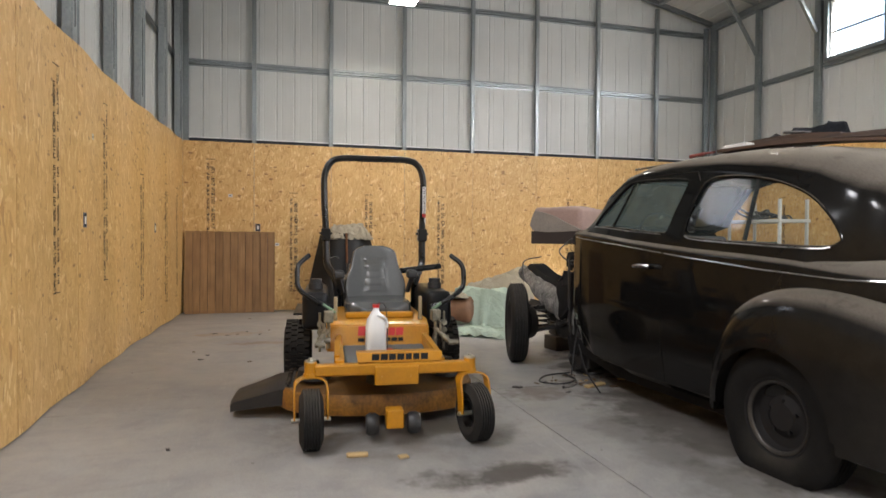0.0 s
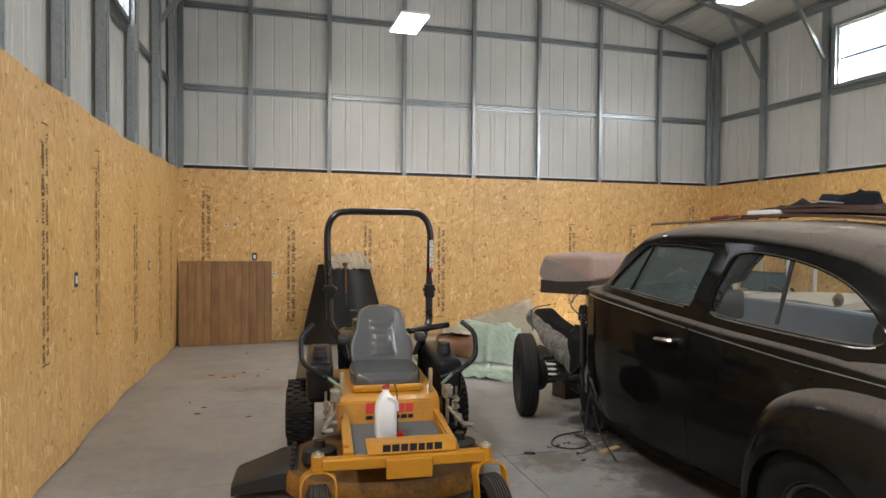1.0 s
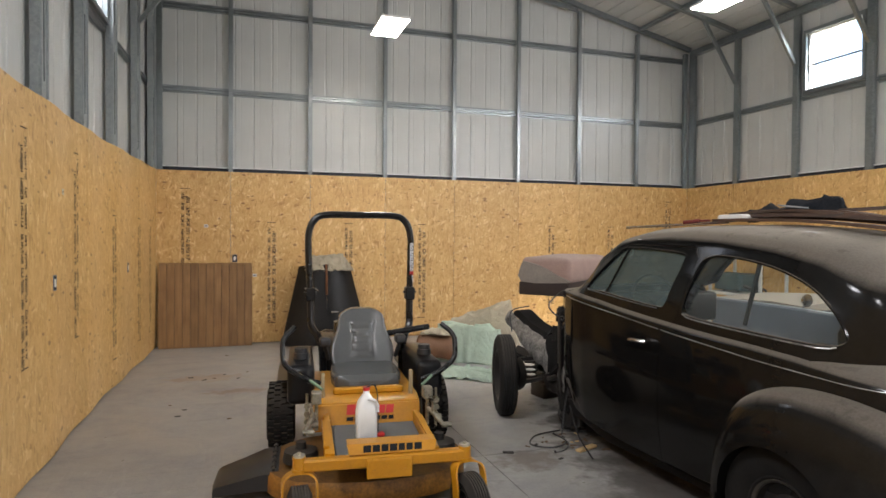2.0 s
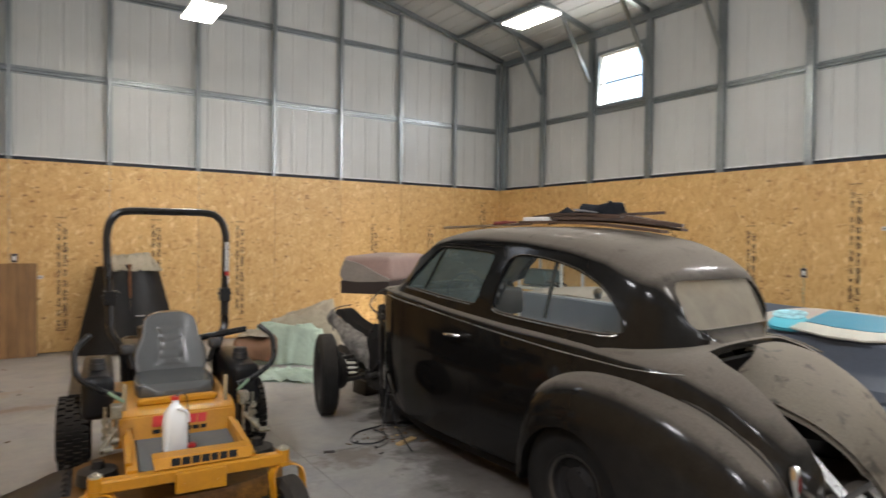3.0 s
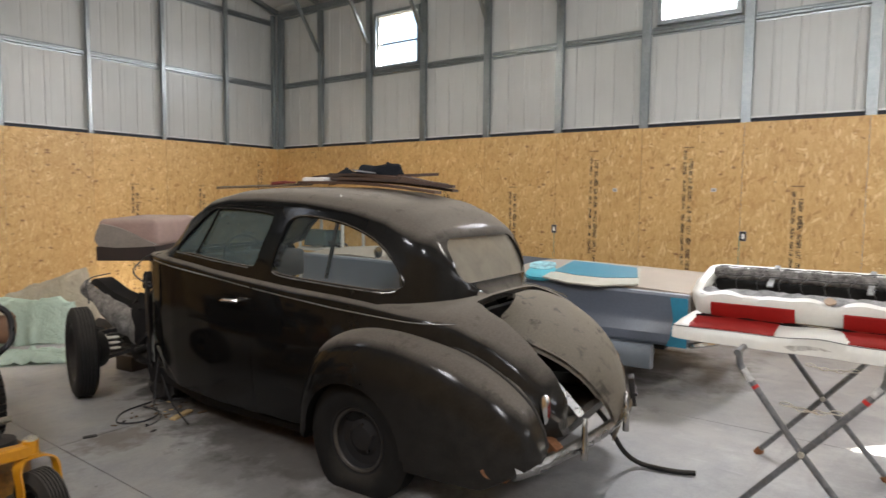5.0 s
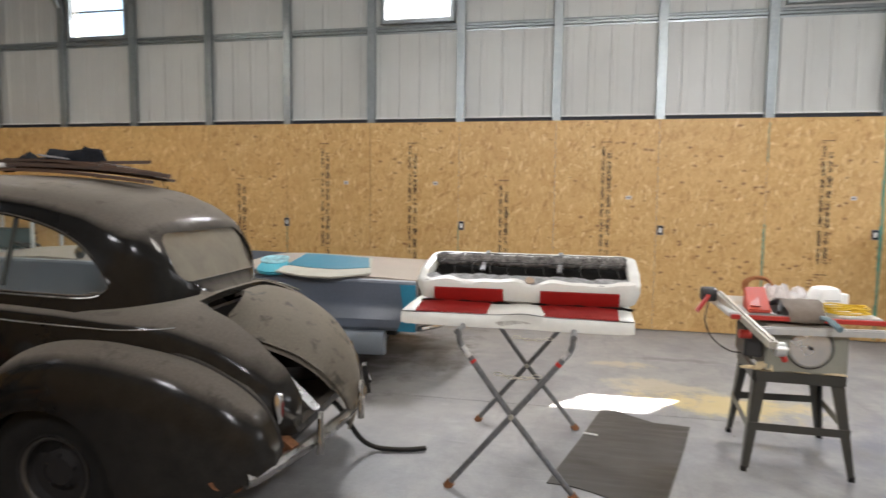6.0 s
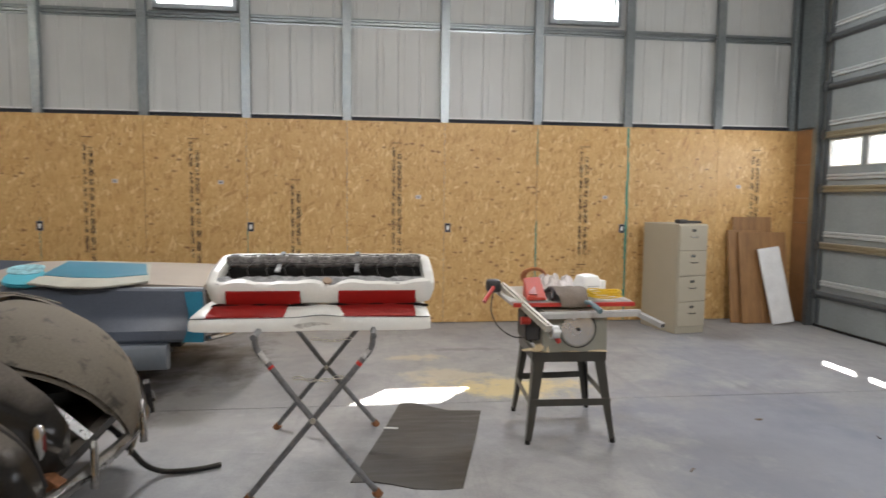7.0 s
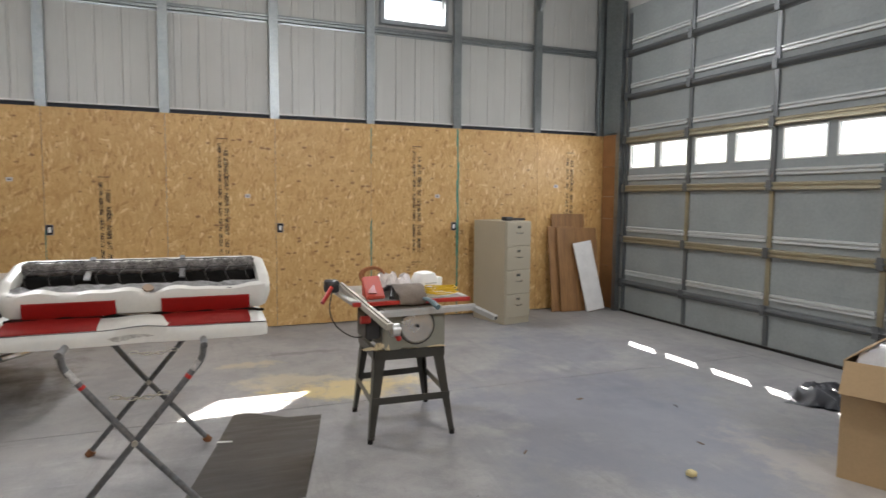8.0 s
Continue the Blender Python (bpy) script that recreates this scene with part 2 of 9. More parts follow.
def make_concrete():
    m, t, b = shader("concrete_slab", (0.42, 0.41, 0.40), 0.6, 0.0, 0.3)
    v = coords(t, shift=False)
    broad = noise_tex(t, v, 0.55, 6.0, 0.6, 0.4)
    mid = noise_tex(t, v, 3.2, 6.0, 0.62, 0.3)
    fine = noise_tex(t, v, 70.0, 4.0, 0.6)
    col = ramp(t, broad, [(0.38, (0.14, 0.147, 0.165)), (0.47, (0.23, 0.235, 0.25)), (0.52, (0.295, 0.297, 0.30)), (0.60, (0.37, 0.367, 0.36))])
    col = mixc(t, 0.5, col, ramp(t, mid, [(0.36, (0.125, 0.128, 0.14)), (0.47, (0.24, 0.243, 0.25)), (0.54, (0.295, 0.295, 0.293)), (0.64, (0.38, 0.376, 0.37))]))
    # trowel marks and dragged tyre smears
    smear = noise_tex(t, coords(t, (0.9, 5.5, 1), (0, 0, 0.5), shift=False), 1.0, 6.0, 0.7, 0.8)
    col = mixc(t, ramp(t, smear, [(0.54, grey(0.0)), (0.70, grey(0.6))]), col, (0.17, 0.17, 0.18))
    pale = noise_tex(t, coords(t, (7.0, 0.8, 1), (0, 0, 0.9), shift=False), 1.3, 7.0, 0.75, 1.4)
    col = mixc(t, ramp(t, pale, [(0.58, grey(0.0)), (0.72, grey(0.45))]), col, (0.42, 0.42, 0.42))
    blot = noise_tex(t, v, 7.5, 6.0, 0.7, 0.6)
    col = mixc(t, 0.4, col, mixc(t, 1.0, col, ramp(t, blot, [(0.32, (0.62, 0.62, 0.66)), (0.50, (1.0, 1.0, 1.0)), (0.68, (1.22, 1.21, 1.18))]), "MULTIPLY"))
    # brown dust, thicker towards the back wall
    sepf = t.nodes.new("ShaderNodeSeparateXYZ")
    t.links.new(v, sepf.inputs[0])
    back = t.nodes.new("ShaderNodeMapRange")
    back.inputs["From Min"].default_value, back.inputs["From Max"].default_value = -10.0, -5.0
    t.links.new(sepf.outputs["Y"], back.inputs["Value"])
    dustn = noise_tex(t, v, 1.7, 7.0, 0.68, 0.9)
    df = math_node(t, "MULTIPLY", ramp(t, dustn, [(0.40, grey(0.30)), (0.66, grey(0.85))]), math_node(t, "ADD", 0.12, math_node(t, "MULTIPLY", back.outputs[0], 0.7)))
    col = mixc(t, df, col, (0.43, 0.39, 0.33))
    # crumbs
    vo = nd(t, "TexVoronoi", Scale=9.0, Randomness=1.0)
    t.links.new(v, vo.inputs["Vector"])
    sp = t.nodes.new("ShaderNodeSeparateColor")
    t.links.new(vo.outputs["Color"], sp.inputs[0])
    crumb = math_node(t, "MULTIPLY", math_node(t, "LESS_THAN", sp.outputs[0], 0.10), math_node(t, "LESS_THAN", vo.outputs["Distance"], 0.075))
    col = mixc(t, math_node(t, "MULTIPLY", crumb, 0.8), col, (0.09, 0.07, 0.055))
    col = mixc(t, 0.16, col, ramp(t, fine, [(0.3, (0.20, 0.195, 0.19)), (0.7, (0.44, 0.43, 0.42))]))
    # oil and rust stains and bluish patches, and the cars' shade painted in
    for (cx, cy, sx, sy, edge, colr, amt) in STAINS_AND_SHADE:
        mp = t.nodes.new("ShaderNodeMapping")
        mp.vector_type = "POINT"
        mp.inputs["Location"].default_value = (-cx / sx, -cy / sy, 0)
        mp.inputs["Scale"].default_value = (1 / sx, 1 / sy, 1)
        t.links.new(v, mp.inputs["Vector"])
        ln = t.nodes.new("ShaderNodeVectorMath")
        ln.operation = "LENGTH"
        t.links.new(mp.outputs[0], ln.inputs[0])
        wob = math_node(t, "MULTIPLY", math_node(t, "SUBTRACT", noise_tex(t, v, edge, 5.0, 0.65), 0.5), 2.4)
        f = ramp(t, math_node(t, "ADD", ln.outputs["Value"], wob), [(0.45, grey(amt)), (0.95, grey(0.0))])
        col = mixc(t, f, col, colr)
    t.links.new(col, b.inputs["Base Color"])
    t.links.new(ramp(t, mid, [(0.35, grey(0.40)), (0.65, grey(0.66))]), b.inputs["Roughness"])
    bump(t, b, mixc(t, 0.5, mid, fine), 0.12, 0.004)
    return m


STAINS_AND_SHADE = [
    (2.25, -6.95, 0.45, 0.16, 5.0, (0.07, 0.06, 0.053), 0.9),
    (3.25, -7.2, 0.28, 1.5, 3.0, (0.13, 0.12, 0.11), 0.6),
    (3.1, -5.55, 0.35, 0.22, 6.0, (0.15, 0.12, 0.095), 0.7),
    (1.15, -2.9, 0.42, 0.14, 9.0, (0.24, 0.17, 0.11), 0.7),
    (5.4, -12.9, 0.8, 0.5, 3.0, (0.14, 0.146, 0.17), 0.6),
    (7.0, -11.7, 0.6, 0.25, 4.0, (0.24, 0.24, 0.25), 0.5),
    (4.4, -11.3, 0.7, 0.3, 3.0, (0.20, 0.205, 0.22), 0.5),
    (4.9, -12.4, 2.0, 1.4, 1.9, (0.19, 0.20, 0.24), 0.75),
    (6.9, -13.2, 1.1, 0.8, 2.4, (0.20, 0.21, 0.245), 0.7),
    (2.0, -7.35, 0.28, 0.15, 6.0, (0.16, 0.14, 0.12), 0.6),
    (1.9, -6.1, 0.8, 0.6, 4.0, (0.15, 0.135, 0.12), 0.65),
    (0.75, -2.2, 0.5, 0.22, 7.0, (0.33, 0.25, 0.17), 0.7),
    (6.22, -10.8, 0.34, 0.75, 4.0, (0.62, 0.50, 0.24), 0.8),
    (6.6, -10.3, 0.27, 0.55, 4.5, (0.58, 0.50, 0.32), 0.5),
    (7.25, -10.05, 0.14, 0.34, 6.0, (0.58, 0.49, 0.30), 0.5),
    (7.55, -10.6, 0.08, 0.5, 7.0, (0.17, 0.16, 0.16), 0.6),
    (5.6, -8.0, 0.9, 0.9, 2.0, (0.34, 0.32, 0.30), 0.4),
    (3.6, -13.0, 0.9, 0.35, 6.0, (0.42, 0.37, 0.30), 0.4),
    (5.9, -12.1, 0.45, 0.35, 6.0, (0.27, 0.26, 0.26), 0.5),
    # shade under the blue car, painted darker into the slab
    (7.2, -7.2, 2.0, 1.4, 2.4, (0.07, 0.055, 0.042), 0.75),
    # the old sedan's shade on the floor around its front, painted in
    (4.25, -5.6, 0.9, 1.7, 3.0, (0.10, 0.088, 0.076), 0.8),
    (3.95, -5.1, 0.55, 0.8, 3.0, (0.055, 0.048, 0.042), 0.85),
    # grime along the sedan's near side, with its cast shade painted in too
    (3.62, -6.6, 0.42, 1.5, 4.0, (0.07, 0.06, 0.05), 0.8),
]


def make_osb():
    """Pressed strand board: overlapping flakes of several directions, a few of them dark."""
    m, t, b = shader("strand_board", (0.55, 0.36, 0.17), 0.48, 0, 0.5)
    base = None
    b.inputs["Coat Weight"].default_value, b.inputs["Coat Roughness"].default_value = 0.10, 0.40
    v0 = coords(t)
    warp = nd(t, "TexNoise", Scale=5.0, Detail=3.0)
    t.links.new(v0, warp.inputs["Vector"])
    mixv = t.nodes.new("ShaderNodeVectorMath")
    mixv.operation = "MULTIPLY_ADD"
    t.links.new(warp.outputs["Color"], mixv.inputs[0])
    mixv.inputs[1].default_value = (0.05, 0.05, 0.05)
    t.links.new(v0, mixv.inputs[2])
    hs = []
    for k, (ang, sc, amt) in enumerate(((0.3, 1.0, 1.0), (1.25, 1.0, 0.5), (2.0, 0.8, 0.45), (2.8, 1.2, 0.4), (0.1, 1.7, 0.35))):
        mp = t.nodes.new("ShaderNodeMapping")
        # the flakes lie in the board's own x, z plane
        mp.inputs["Rotation"].default_value = (0, ang, 0)
        t.links.new(mixv.outputs[0], mp.inputs["Vector"])
        mp2 = t.nodes.new("ShaderNodeMapping")
        mp2.inputs["Scale"].default_value = (36 * sc, 1.0, 8.5 * sc)
        mp2.inputs["Location"].default_value = (k * 7.3, k * 3.1, k * 5.7)
        t.links.new(mp.outputs[0], mp2.inputs["Vector"])
        vo = nd(t, "TexVoronoi", Scale=1.0, Randomness=1.0)
        vo.voronoi_dimensions = "3D"
        t.links.new(mp2.outputs[0], vo.inputs["Vector"])
        sp = t.nodes.new("ShaderNodeSeparateColor")
        t.links.new(vo.outputs["Color"], sp.inputs[0])
        c = ramp(t, sp.outputs[0], [(0.0, (0.45, 0.25, 0.088)), (0.10, (0.585, 0.36, 0.138)), (0.5, (0.64, 0.408, 0.166)), (0.9, (0.69, 0.46, 0.20)), (1.0, (0.82, 0.62, 0.33))])
        if base is None:
            base = c
        else:
            pick = ramp(t, sp.outputs[1], [(1 - amt - 0.02, grey(0)), (1 - amt, grey(1))])
            base = mixc(t, pick, base, c)
        hs.append(sp.outputs[2])
    # short dark chips
    vo = nd(t, "TexVoronoi", Scale=1.0, Randomness=1.0)
    mp = t.nodes.new("ShaderNodeMapping")
    mp.inputs["Scale"].default_value = (15, 1, 32)
    t.links.new(mixv.outputs[0], mp.inputs["Vector"])
    t.links.new(mp.outputs[0], vo.inputs["Vector"])
    sp = t.nodes.new("ShaderNodeSeparateColor")
    t.links.new(vo.outputs["Color"], sp.inputs[0])
    gate = noise_tex(t, v0, 1.1, 2.0)
    chip = math_node(t, "LESS_THAN", sp.outputs[0], math_node(t, "MULTIPLY", gate, 0.15))
    near = math_node(t, "LESS_THAN", vo.outputs["Distance"], math_node(t, "MULTIPLY", sp.outputs[1], 0.5))
    base = mixc(t, math_node(t, "MULTIPLY", math_node(t, "MULTIPLY", chip, near), 0.75), base, (0.22, 0.10, 0.036))
    grain = noise_tex(t, coords(t, (150, 60, 60)), 1.0, 3.0)
    base = mixc(t, 0.22, base, mixc(t, 1.0, base, ramp(t, grain, [(0.32, (0.70, 0.66, 0.60)), (0.62, (1.12, 1.12, 1.12))]), "MULTIPLY"))
    patch = noise_tex(t, v0, 8.0, 3.0, 0.6, 0.5)
    base = mixc(t, 0.5, base, mixc(t, 1.0, base, ramp(t, patch, [(0.34, (0.88, 0.81, 0.70)), (0.52, (1.0, 1.0, 1.0)), (0.72, (1.05, 1.05, 1.07))]), "MULTIPLY"))
    tone = noise_tex(t, v0, 0.9, 3.0)
    base = mixc(t, 0.35, base, mixc(t, 1.0, base, ramp(t, tone, [(0.3, (0.80, 0.76, 0.70)), (0.7, (1.0, 1.0, 1.0))]), "MULTIPLY"))
    oi = t.nodes.new("ShaderNodeObjectInfo")
    sheet = ramp(t, oi.outputs["Random"], [(0.0, (0.935, 0.925, 0.875)), (1.0, (1.035, 1.023, 0.965))])
    base = mixc(t, 1.0, base, sheet, "MULTIPLY")
    t.links.new(base, b.inputs["Base Color"])
    bump(t, b, mixc(t, 0.5, hs[0], hs[1]), 0.18, 0.002)
    return m


def make_siding():
    m, t, b = shader("white_siding", (0.74, 0.74, 0.72), 0.34, 0.0, 0.4)
    v = coords(t)
    broad = noise_tex(t, v, 1.6, 4.0)
    fine = noise_tex(t, coords(t, (30, 30, 1.2)), 3.0, 3.0)
    col = ramp(t, broad, [(0.3, (0.445, 0.452, 0.432)), (0.7, (0.50, 0.508, 0.486))])
    t.links.new(mixc(t, 0.12, col, ramp(t, fine, [(0.3, grey(0.40)), (0.7, grey(0.60))])), b.inputs["Base Color"])
    t.links.new(ramp(t, broad, [(0.3, grey(0.30)), (0.7, grey(0.40))]), b.inputs["Roughness"])
    bump(t, b, noise_tex(t, coords(t, (9, 9, 0.35)), 1.0, 3.0), 0.22, 0.012)
    return m


def make_dusty_paint(name, paint, dust_col, rough=0.06, cover=0.6, film=0.10, wiped=0.72):
    """Glossy enamel under a matt film of dust, thick on what faces up, thin and patchy on the sides."""
    m, t, b = shader(name, paint, rough, 0.0, 0.20)
    v = coords(t, shift=False)
    broad, mid, fine = noise_tex(t, v, 2.3, 5.0, 0.6, 0.3), noise_tex(t, v, 11.0, 5.0, 0.65, 0.4), noise_tex(t, v, 90.0, 2.0)
    g = t.nodes.new("ShaderNodeNewGeometry")
    sx = t.nodes.new("ShaderNodeSeparateXYZ")
    t.links.new(g.outputs["Normal"], sx.inputs[0])
    up = t.nodes.new("ShaderNodeMapRange")
    up.inputs["From Min"].default_value, up.inputs["From Max"].default_value = 0.46, 0.73
    t.links.new(sx.outputs["Z"], up.inputs["Value"])
    f = math_node(t, "MULTIPLY", up.outputs[0], cover)
    f = math_node(t, "ADD", f, film)
    f = math_node(t, "MULTIPLY", f, ramp(t, broad, [(0.28, grey(0.80)), (0.65, grey(1.08))]))
    # wiped and scuffed places
    f = math_node(t, "MULTIPLY", f, ramp(t, mid, [(0.34, grey(wiped)), (0.44, grey(1.0)), (0.7, grey(1.08))]))
    # more dirt towards the tail
    sy = t.nodes.new("ShaderNodeSeparateXYZ")
    t.links.new(v, sy.inputs[0])
    tail = t.nodes.new("ShaderNodeMapRange")
    tail.inputs["From Min"].default_value, tail.inputs["From Max"].default_value = 0.3, -0.9
    t.links.new(sy.outputs["Y"], tail.inputs["Value"])
    gloss = ramp(t, broad, [(0.36, grey(rough)), (0.60, grey(rough * 2.4))])
    t.links.new(math_node(t, "ADD", gloss, math_node(t, "MULTIPLY", tail.outputs[0], 0.05)), b.inputs["Roughness"])
    f = math_node(t, "ADD", f, math_node(t, "MULTIPLY", math_node(t, "MULTIPLY", tail.outputs[0], mid), 0.20))
    d, dt = nd(t, "BsdfPrincipled"), ramp(t, fine, [(0.3, tuple(c * 0.85 for c in dust_col)), (0.7, tuple(c * 1.12 for c in dust_col))])
    t.links.new(dt, d.inputs["Base Color"])
    d.inputs["Roughness"].default_value, d.inputs["Specular IOR Level"].default_value = 1.0, 0.0
    d.inputs["Sheen Weight"].default_value, d.inputs["Sheen Roughness"].default_value = 0.35, 0.6
    d.inputs["Sheen Tint"].default_value = (0.62, 0.55, 0.46, 1)
    mx = t.nodes.new("ShaderNodeMixShader")
    t.links.new(math_node(t, "MINIMUM", f, 0.992), mx.inputs[0])
    t.links.new(b.outputs[0], mx.inputs[1])
    t.links.new(d.outputs[0], mx.inputs[2])
    t.links.new(mx.outputs[0], t.nodes["Material Output"].inputs["Surface"])
    return m


def make_cloth(name, base, vary=0.12):
    """Woven cloth with soft creases."""
    m, t, b = shader(name, base, 0.9, 0.0, 0.2)
    v = coords(t)
    broad, crease, weave = noise_tex(t, v, 4.0, 4.0), noise_tex(t, v, 7.0, 6.0, 0.6, 1.8), noise_tex(t, v, 220.0, 2.0)
    col = ramp(t, broad, [(0.3, tuple(c * (1 - vary) for c in base)), (0.7, tuple(c * (1 + vary) for c in base))])
    col = mixc(t, 0.15, col, ramp(t, weave, [(0.35, tuple(c * 0.7 for c in base)), (0.65, tuple(min(1, c * 1.2) for c in base))]))
    t.links.new(col, b.inputs["Base Color"])
    bump(t, b, crease, 0.8, 0.035)
    return m


def make_galv(name="galvanised_steel", metal=0.85, lift=1.0):
    m, t, b = shader(name, (0.42, 0.45, 0.46), 0.42, metal)
    v = coords(t)
    vo = nd(t, "TexVoronoi", Scale=55.0)
    t.links.new(v, vo.inputs["Vector"])
    sp = t.nodes.new("ShaderNodeSeparateColor")
    t.links.new(vo.outputs["Color"], sp.inputs[0])
    broad = noise_tex(t, v, 3.0, 5.0)
    col = mixc(t, 0.5, ramp(t, sp.outputs[0], [(0, (0.20, 0.218, 0.222)), (1, (0.31, 0.332, 0.332))]), ramp(t, broad, [(0.3, (0.20, 0.218, 0.222)), (0.7, (0.31, 0.332, 0.332))]))
    if lift != 1.0:
        col = mixc(t, 1.0, col, grey(lift), "MULTIPLY")
    t.links.new(col, b.inputs["Base Color"])
    t.links.new(ramp(t, broad, [(0.3, grey(0.31)), (0.7, grey(0.40))]), b.inputs["Roughness"])
    bump(t, b, broad, 0.03, 0.01)
    return m


def make_glass(name, tint=(1, 1, 1), rough=0.0, dust=0.0, dust_col=(0.35, 0.31, 0.25)):
    m, t, b = shader(name, tint, rough)
    out = t.nodes["Material Output"]
    tr = t.nodes.new("ShaderNodeBsdfTransparent")
    tr.inputs["Color"].default_value = (*tint, 1)
    gl = nd(t, "BsdfGlossy", Roughness=rough + 0.02)
    lw = nd(t, "LayerWeight", Blend=0.5)
    fr = math_node(t, "ADD", 0.04, math_node(t, "MULTIPLY", math_node(t, "POWER", lw.outputs["Facing"], 4.0), 0.7))
    mx = t.nodes.new("ShaderNodeMixShader")
    t.links.new(fr, mx.inputs[0])
    t.links.new(tr.outputs[0], mx.inputs[1])
    t.links.new(gl.outputs[0], mx.inputs[2])
    last = mx.outputs[0]
    if dust:
        df = nd(t, "BsdfDiffuse")
        df.inputs["Color"].default_value = (*dust_col, 1)
        n = noise_tex(t, coords(t), 7.0, 6.0, 0.65, 0.6)
        f = ramp(t, n, [(0.25, grey(max(0.0, dust - 0.22))), (0.75, grey(min(1.0, dust + 0.12)))])
        m2 = t.nodes.new("ShaderNodeMixShader")
        t.links.new(f, m2.inputs[0])
        t.links.new(last, m2.inputs[1])
        t.links.new(df.outputs[0], m2.inputs[2])
        last = m2.outputs[0]
    t.links.new(last, out.inputs["Surface"])
    return m


def make_wood(name, light, dark, scale=1.0, rough=0.55, axis=2):
    """Wood with its grain along one of the object's axes."""
    m, t, b = shader(name, light, rough)
    sc = [22.0 * scale] * 3
    sc[axis] = 1.3 * scale
    v = coords(t, tuple(sc))
    g = noise_tex(t, v, 1.0, 6.0, 0.65, 1.2)
    broad = noise_tex(t, coords(t), 3.0, 4.0)
    oi = t.nodes.new("ShaderNodeObjectInfo")
    col = ramp(t, g, [(0.3, dark), (0.7, light)])
    col = mixc(t, 1.0, col, ramp(t, broad, [(0.25, grey(0.72)), (0.75, grey(1.1))]), "MULTIPLY")
    col = mixc(t, 1.0, col, ramp(t, oi.outputs["Random"], [(0, grey(0.8)), (1, grey(1.1))]), "MULTIPLY")
    t.links.new(col, b.inputs["Base Color"])
    bump(t, b, g, 0.15, 0.003)
    return m


def emitter(name, color, strength):
    m = bpy.data.materials.new(name)
    m.use_nodes = True
    b = m.node_tree.nodes["Principled BSDF"]
    b.inputs["Base Color"].default_value = (0.9, 0.9, 0.9, 1)
    b.inputs["Emission Color"].default_value = (*color, 1)
    b.inputs["Emission Strength"].default_value = strength
    return m


CONCRETE, OSB, SIDING, GALV = make_concrete(), make_osb(), make_siding(), make_galv()
# lit copy of GALV for the west posts, light put into its colour
LIT_GALV = make_galv("lit_galvanised_steel", 0.45, 1.25)
INK = surface("brown_black_ink", (0.032, 0.022, 0.014), 0.7)
GREEN_EDGE = surface("green_edge_sealer", (0.10, 0.27, 0.20), 0.7, vary=0.4, size=20)
NEAR_BLACK = surface("near_black", (0.018, 0.021, 0.03), 0.7)
DOOR_STEEL = surface("grey_door_steel", (0.25, 0.272, 0.272), 0.62, vary=0.14, size=2.5, rvary=0.15, fine=30, spec=0.2)
DULL_ZINC = surface("dull_zinc_strut", (0.10, 0.108, 0.112), 0.42, 0.35, vary=0.08, size=9, rvary=0.08)
RAIL_GREY = surface("pale_grey_rail_paint", (0.46, 0.48, 0.48), 0.30, vary=0.1)
BACKLIT_BAR = surface("backlit_window_bar", (0.06, 0.06, 0.062), 0.5)
WHITE_STEEL = surface("white_painted_steel", (0.72, 0.72, 0.71), 0.4)
FROST = make_glass("hazy_window_glass", (0.96, 0.98, 0.98), 0.0, 0.14, (0.7, 0.7, 0.68))
WHITE_PLASTIC = surface("white_plastic", (0.80, 0.80, 0.78), 0.4, vary=0.05)
BLACK_PLASTIC = surface("black_plastic", (0.022, 0.022, 0.023), 0.45, vary=0.2)
RUBBER = surface("black_rubber", (0.015, 0.014, 0.0135), 0.8, vary=0.25, size=14, dust=0.16, spec=0.25)
LIGHT = emitter("led_panel", (1.0, 0.95, 0.875), LAMP_POWER)

# The shell of the building
W, L, OSB_TOP = 8.935, 15.24, 2.5
NORTH = [0.0, 0.987, 2.12, 3.27, 4.41, 5.547, 6.69, 7.866, W]
EAST = [0.0, 1.14, 2.31, 3.465, 4.65, 5.805, 6.972, 8.14, 9.327, 10.523, 11.70, 12.888, 14.11, L]


def roof_z(x):
    return 5.05 + 0.235 * (W / 2 - abs(x - W / 2))


def bow(u):
    """The west wall stands a little out of line along its length."""
    return 0.15 * min(1.0, u / 3.0) + 0.012 * math.sin(u * 5.2) * min(1.0, u)


# Each wall: from (u along it, d outwards, z) into the world
def at_north(u, d, z):
    return Vector((u, d, z))


def at_east(u, d, z):
    return Vector((W + d, -u, z))


def at_west(u, d, z):
    return Vector((-d - bow(u), -u, z))


def at_south(u, d, z):
    return Vector((u, -L - d, z))


def turn_of(at, u):
    """A frame on the wall: x along u, y outwards, z up."""
    o = at(u, 0, 0)
    ex = (at(u + 0.01, 0, 0) - at(u - 0.01, 0, 0)).normalized()
    ey = at(u, 1, 0) - o
    ey = (ey - ex * ex.dot(ey)).normalized()
    m = Matrix.Identity(4)
    for r in range(3):
        m[r][0], m[r][1], m[r][2], m[r][3] = ex[r], ey[r], (0, 0, 1)[r], o[r]
    return m


def slab(bm, at, u0, u1, d0, d1, z0, z1, steps=1):
    """A block on a wall; z1 may be a function of u."""
    top = z1 if callable(z1) else (lambda u: z1)
    rings = []
    for i in range(steps + 1):
        u = u0 + (u1 - u0) * i / steps
        rings.append([at(u, d0, z0), at(u, d1, z0), at(u, d1, top(u)), at(u, d0, top(u))])
    loft(bm, rings)


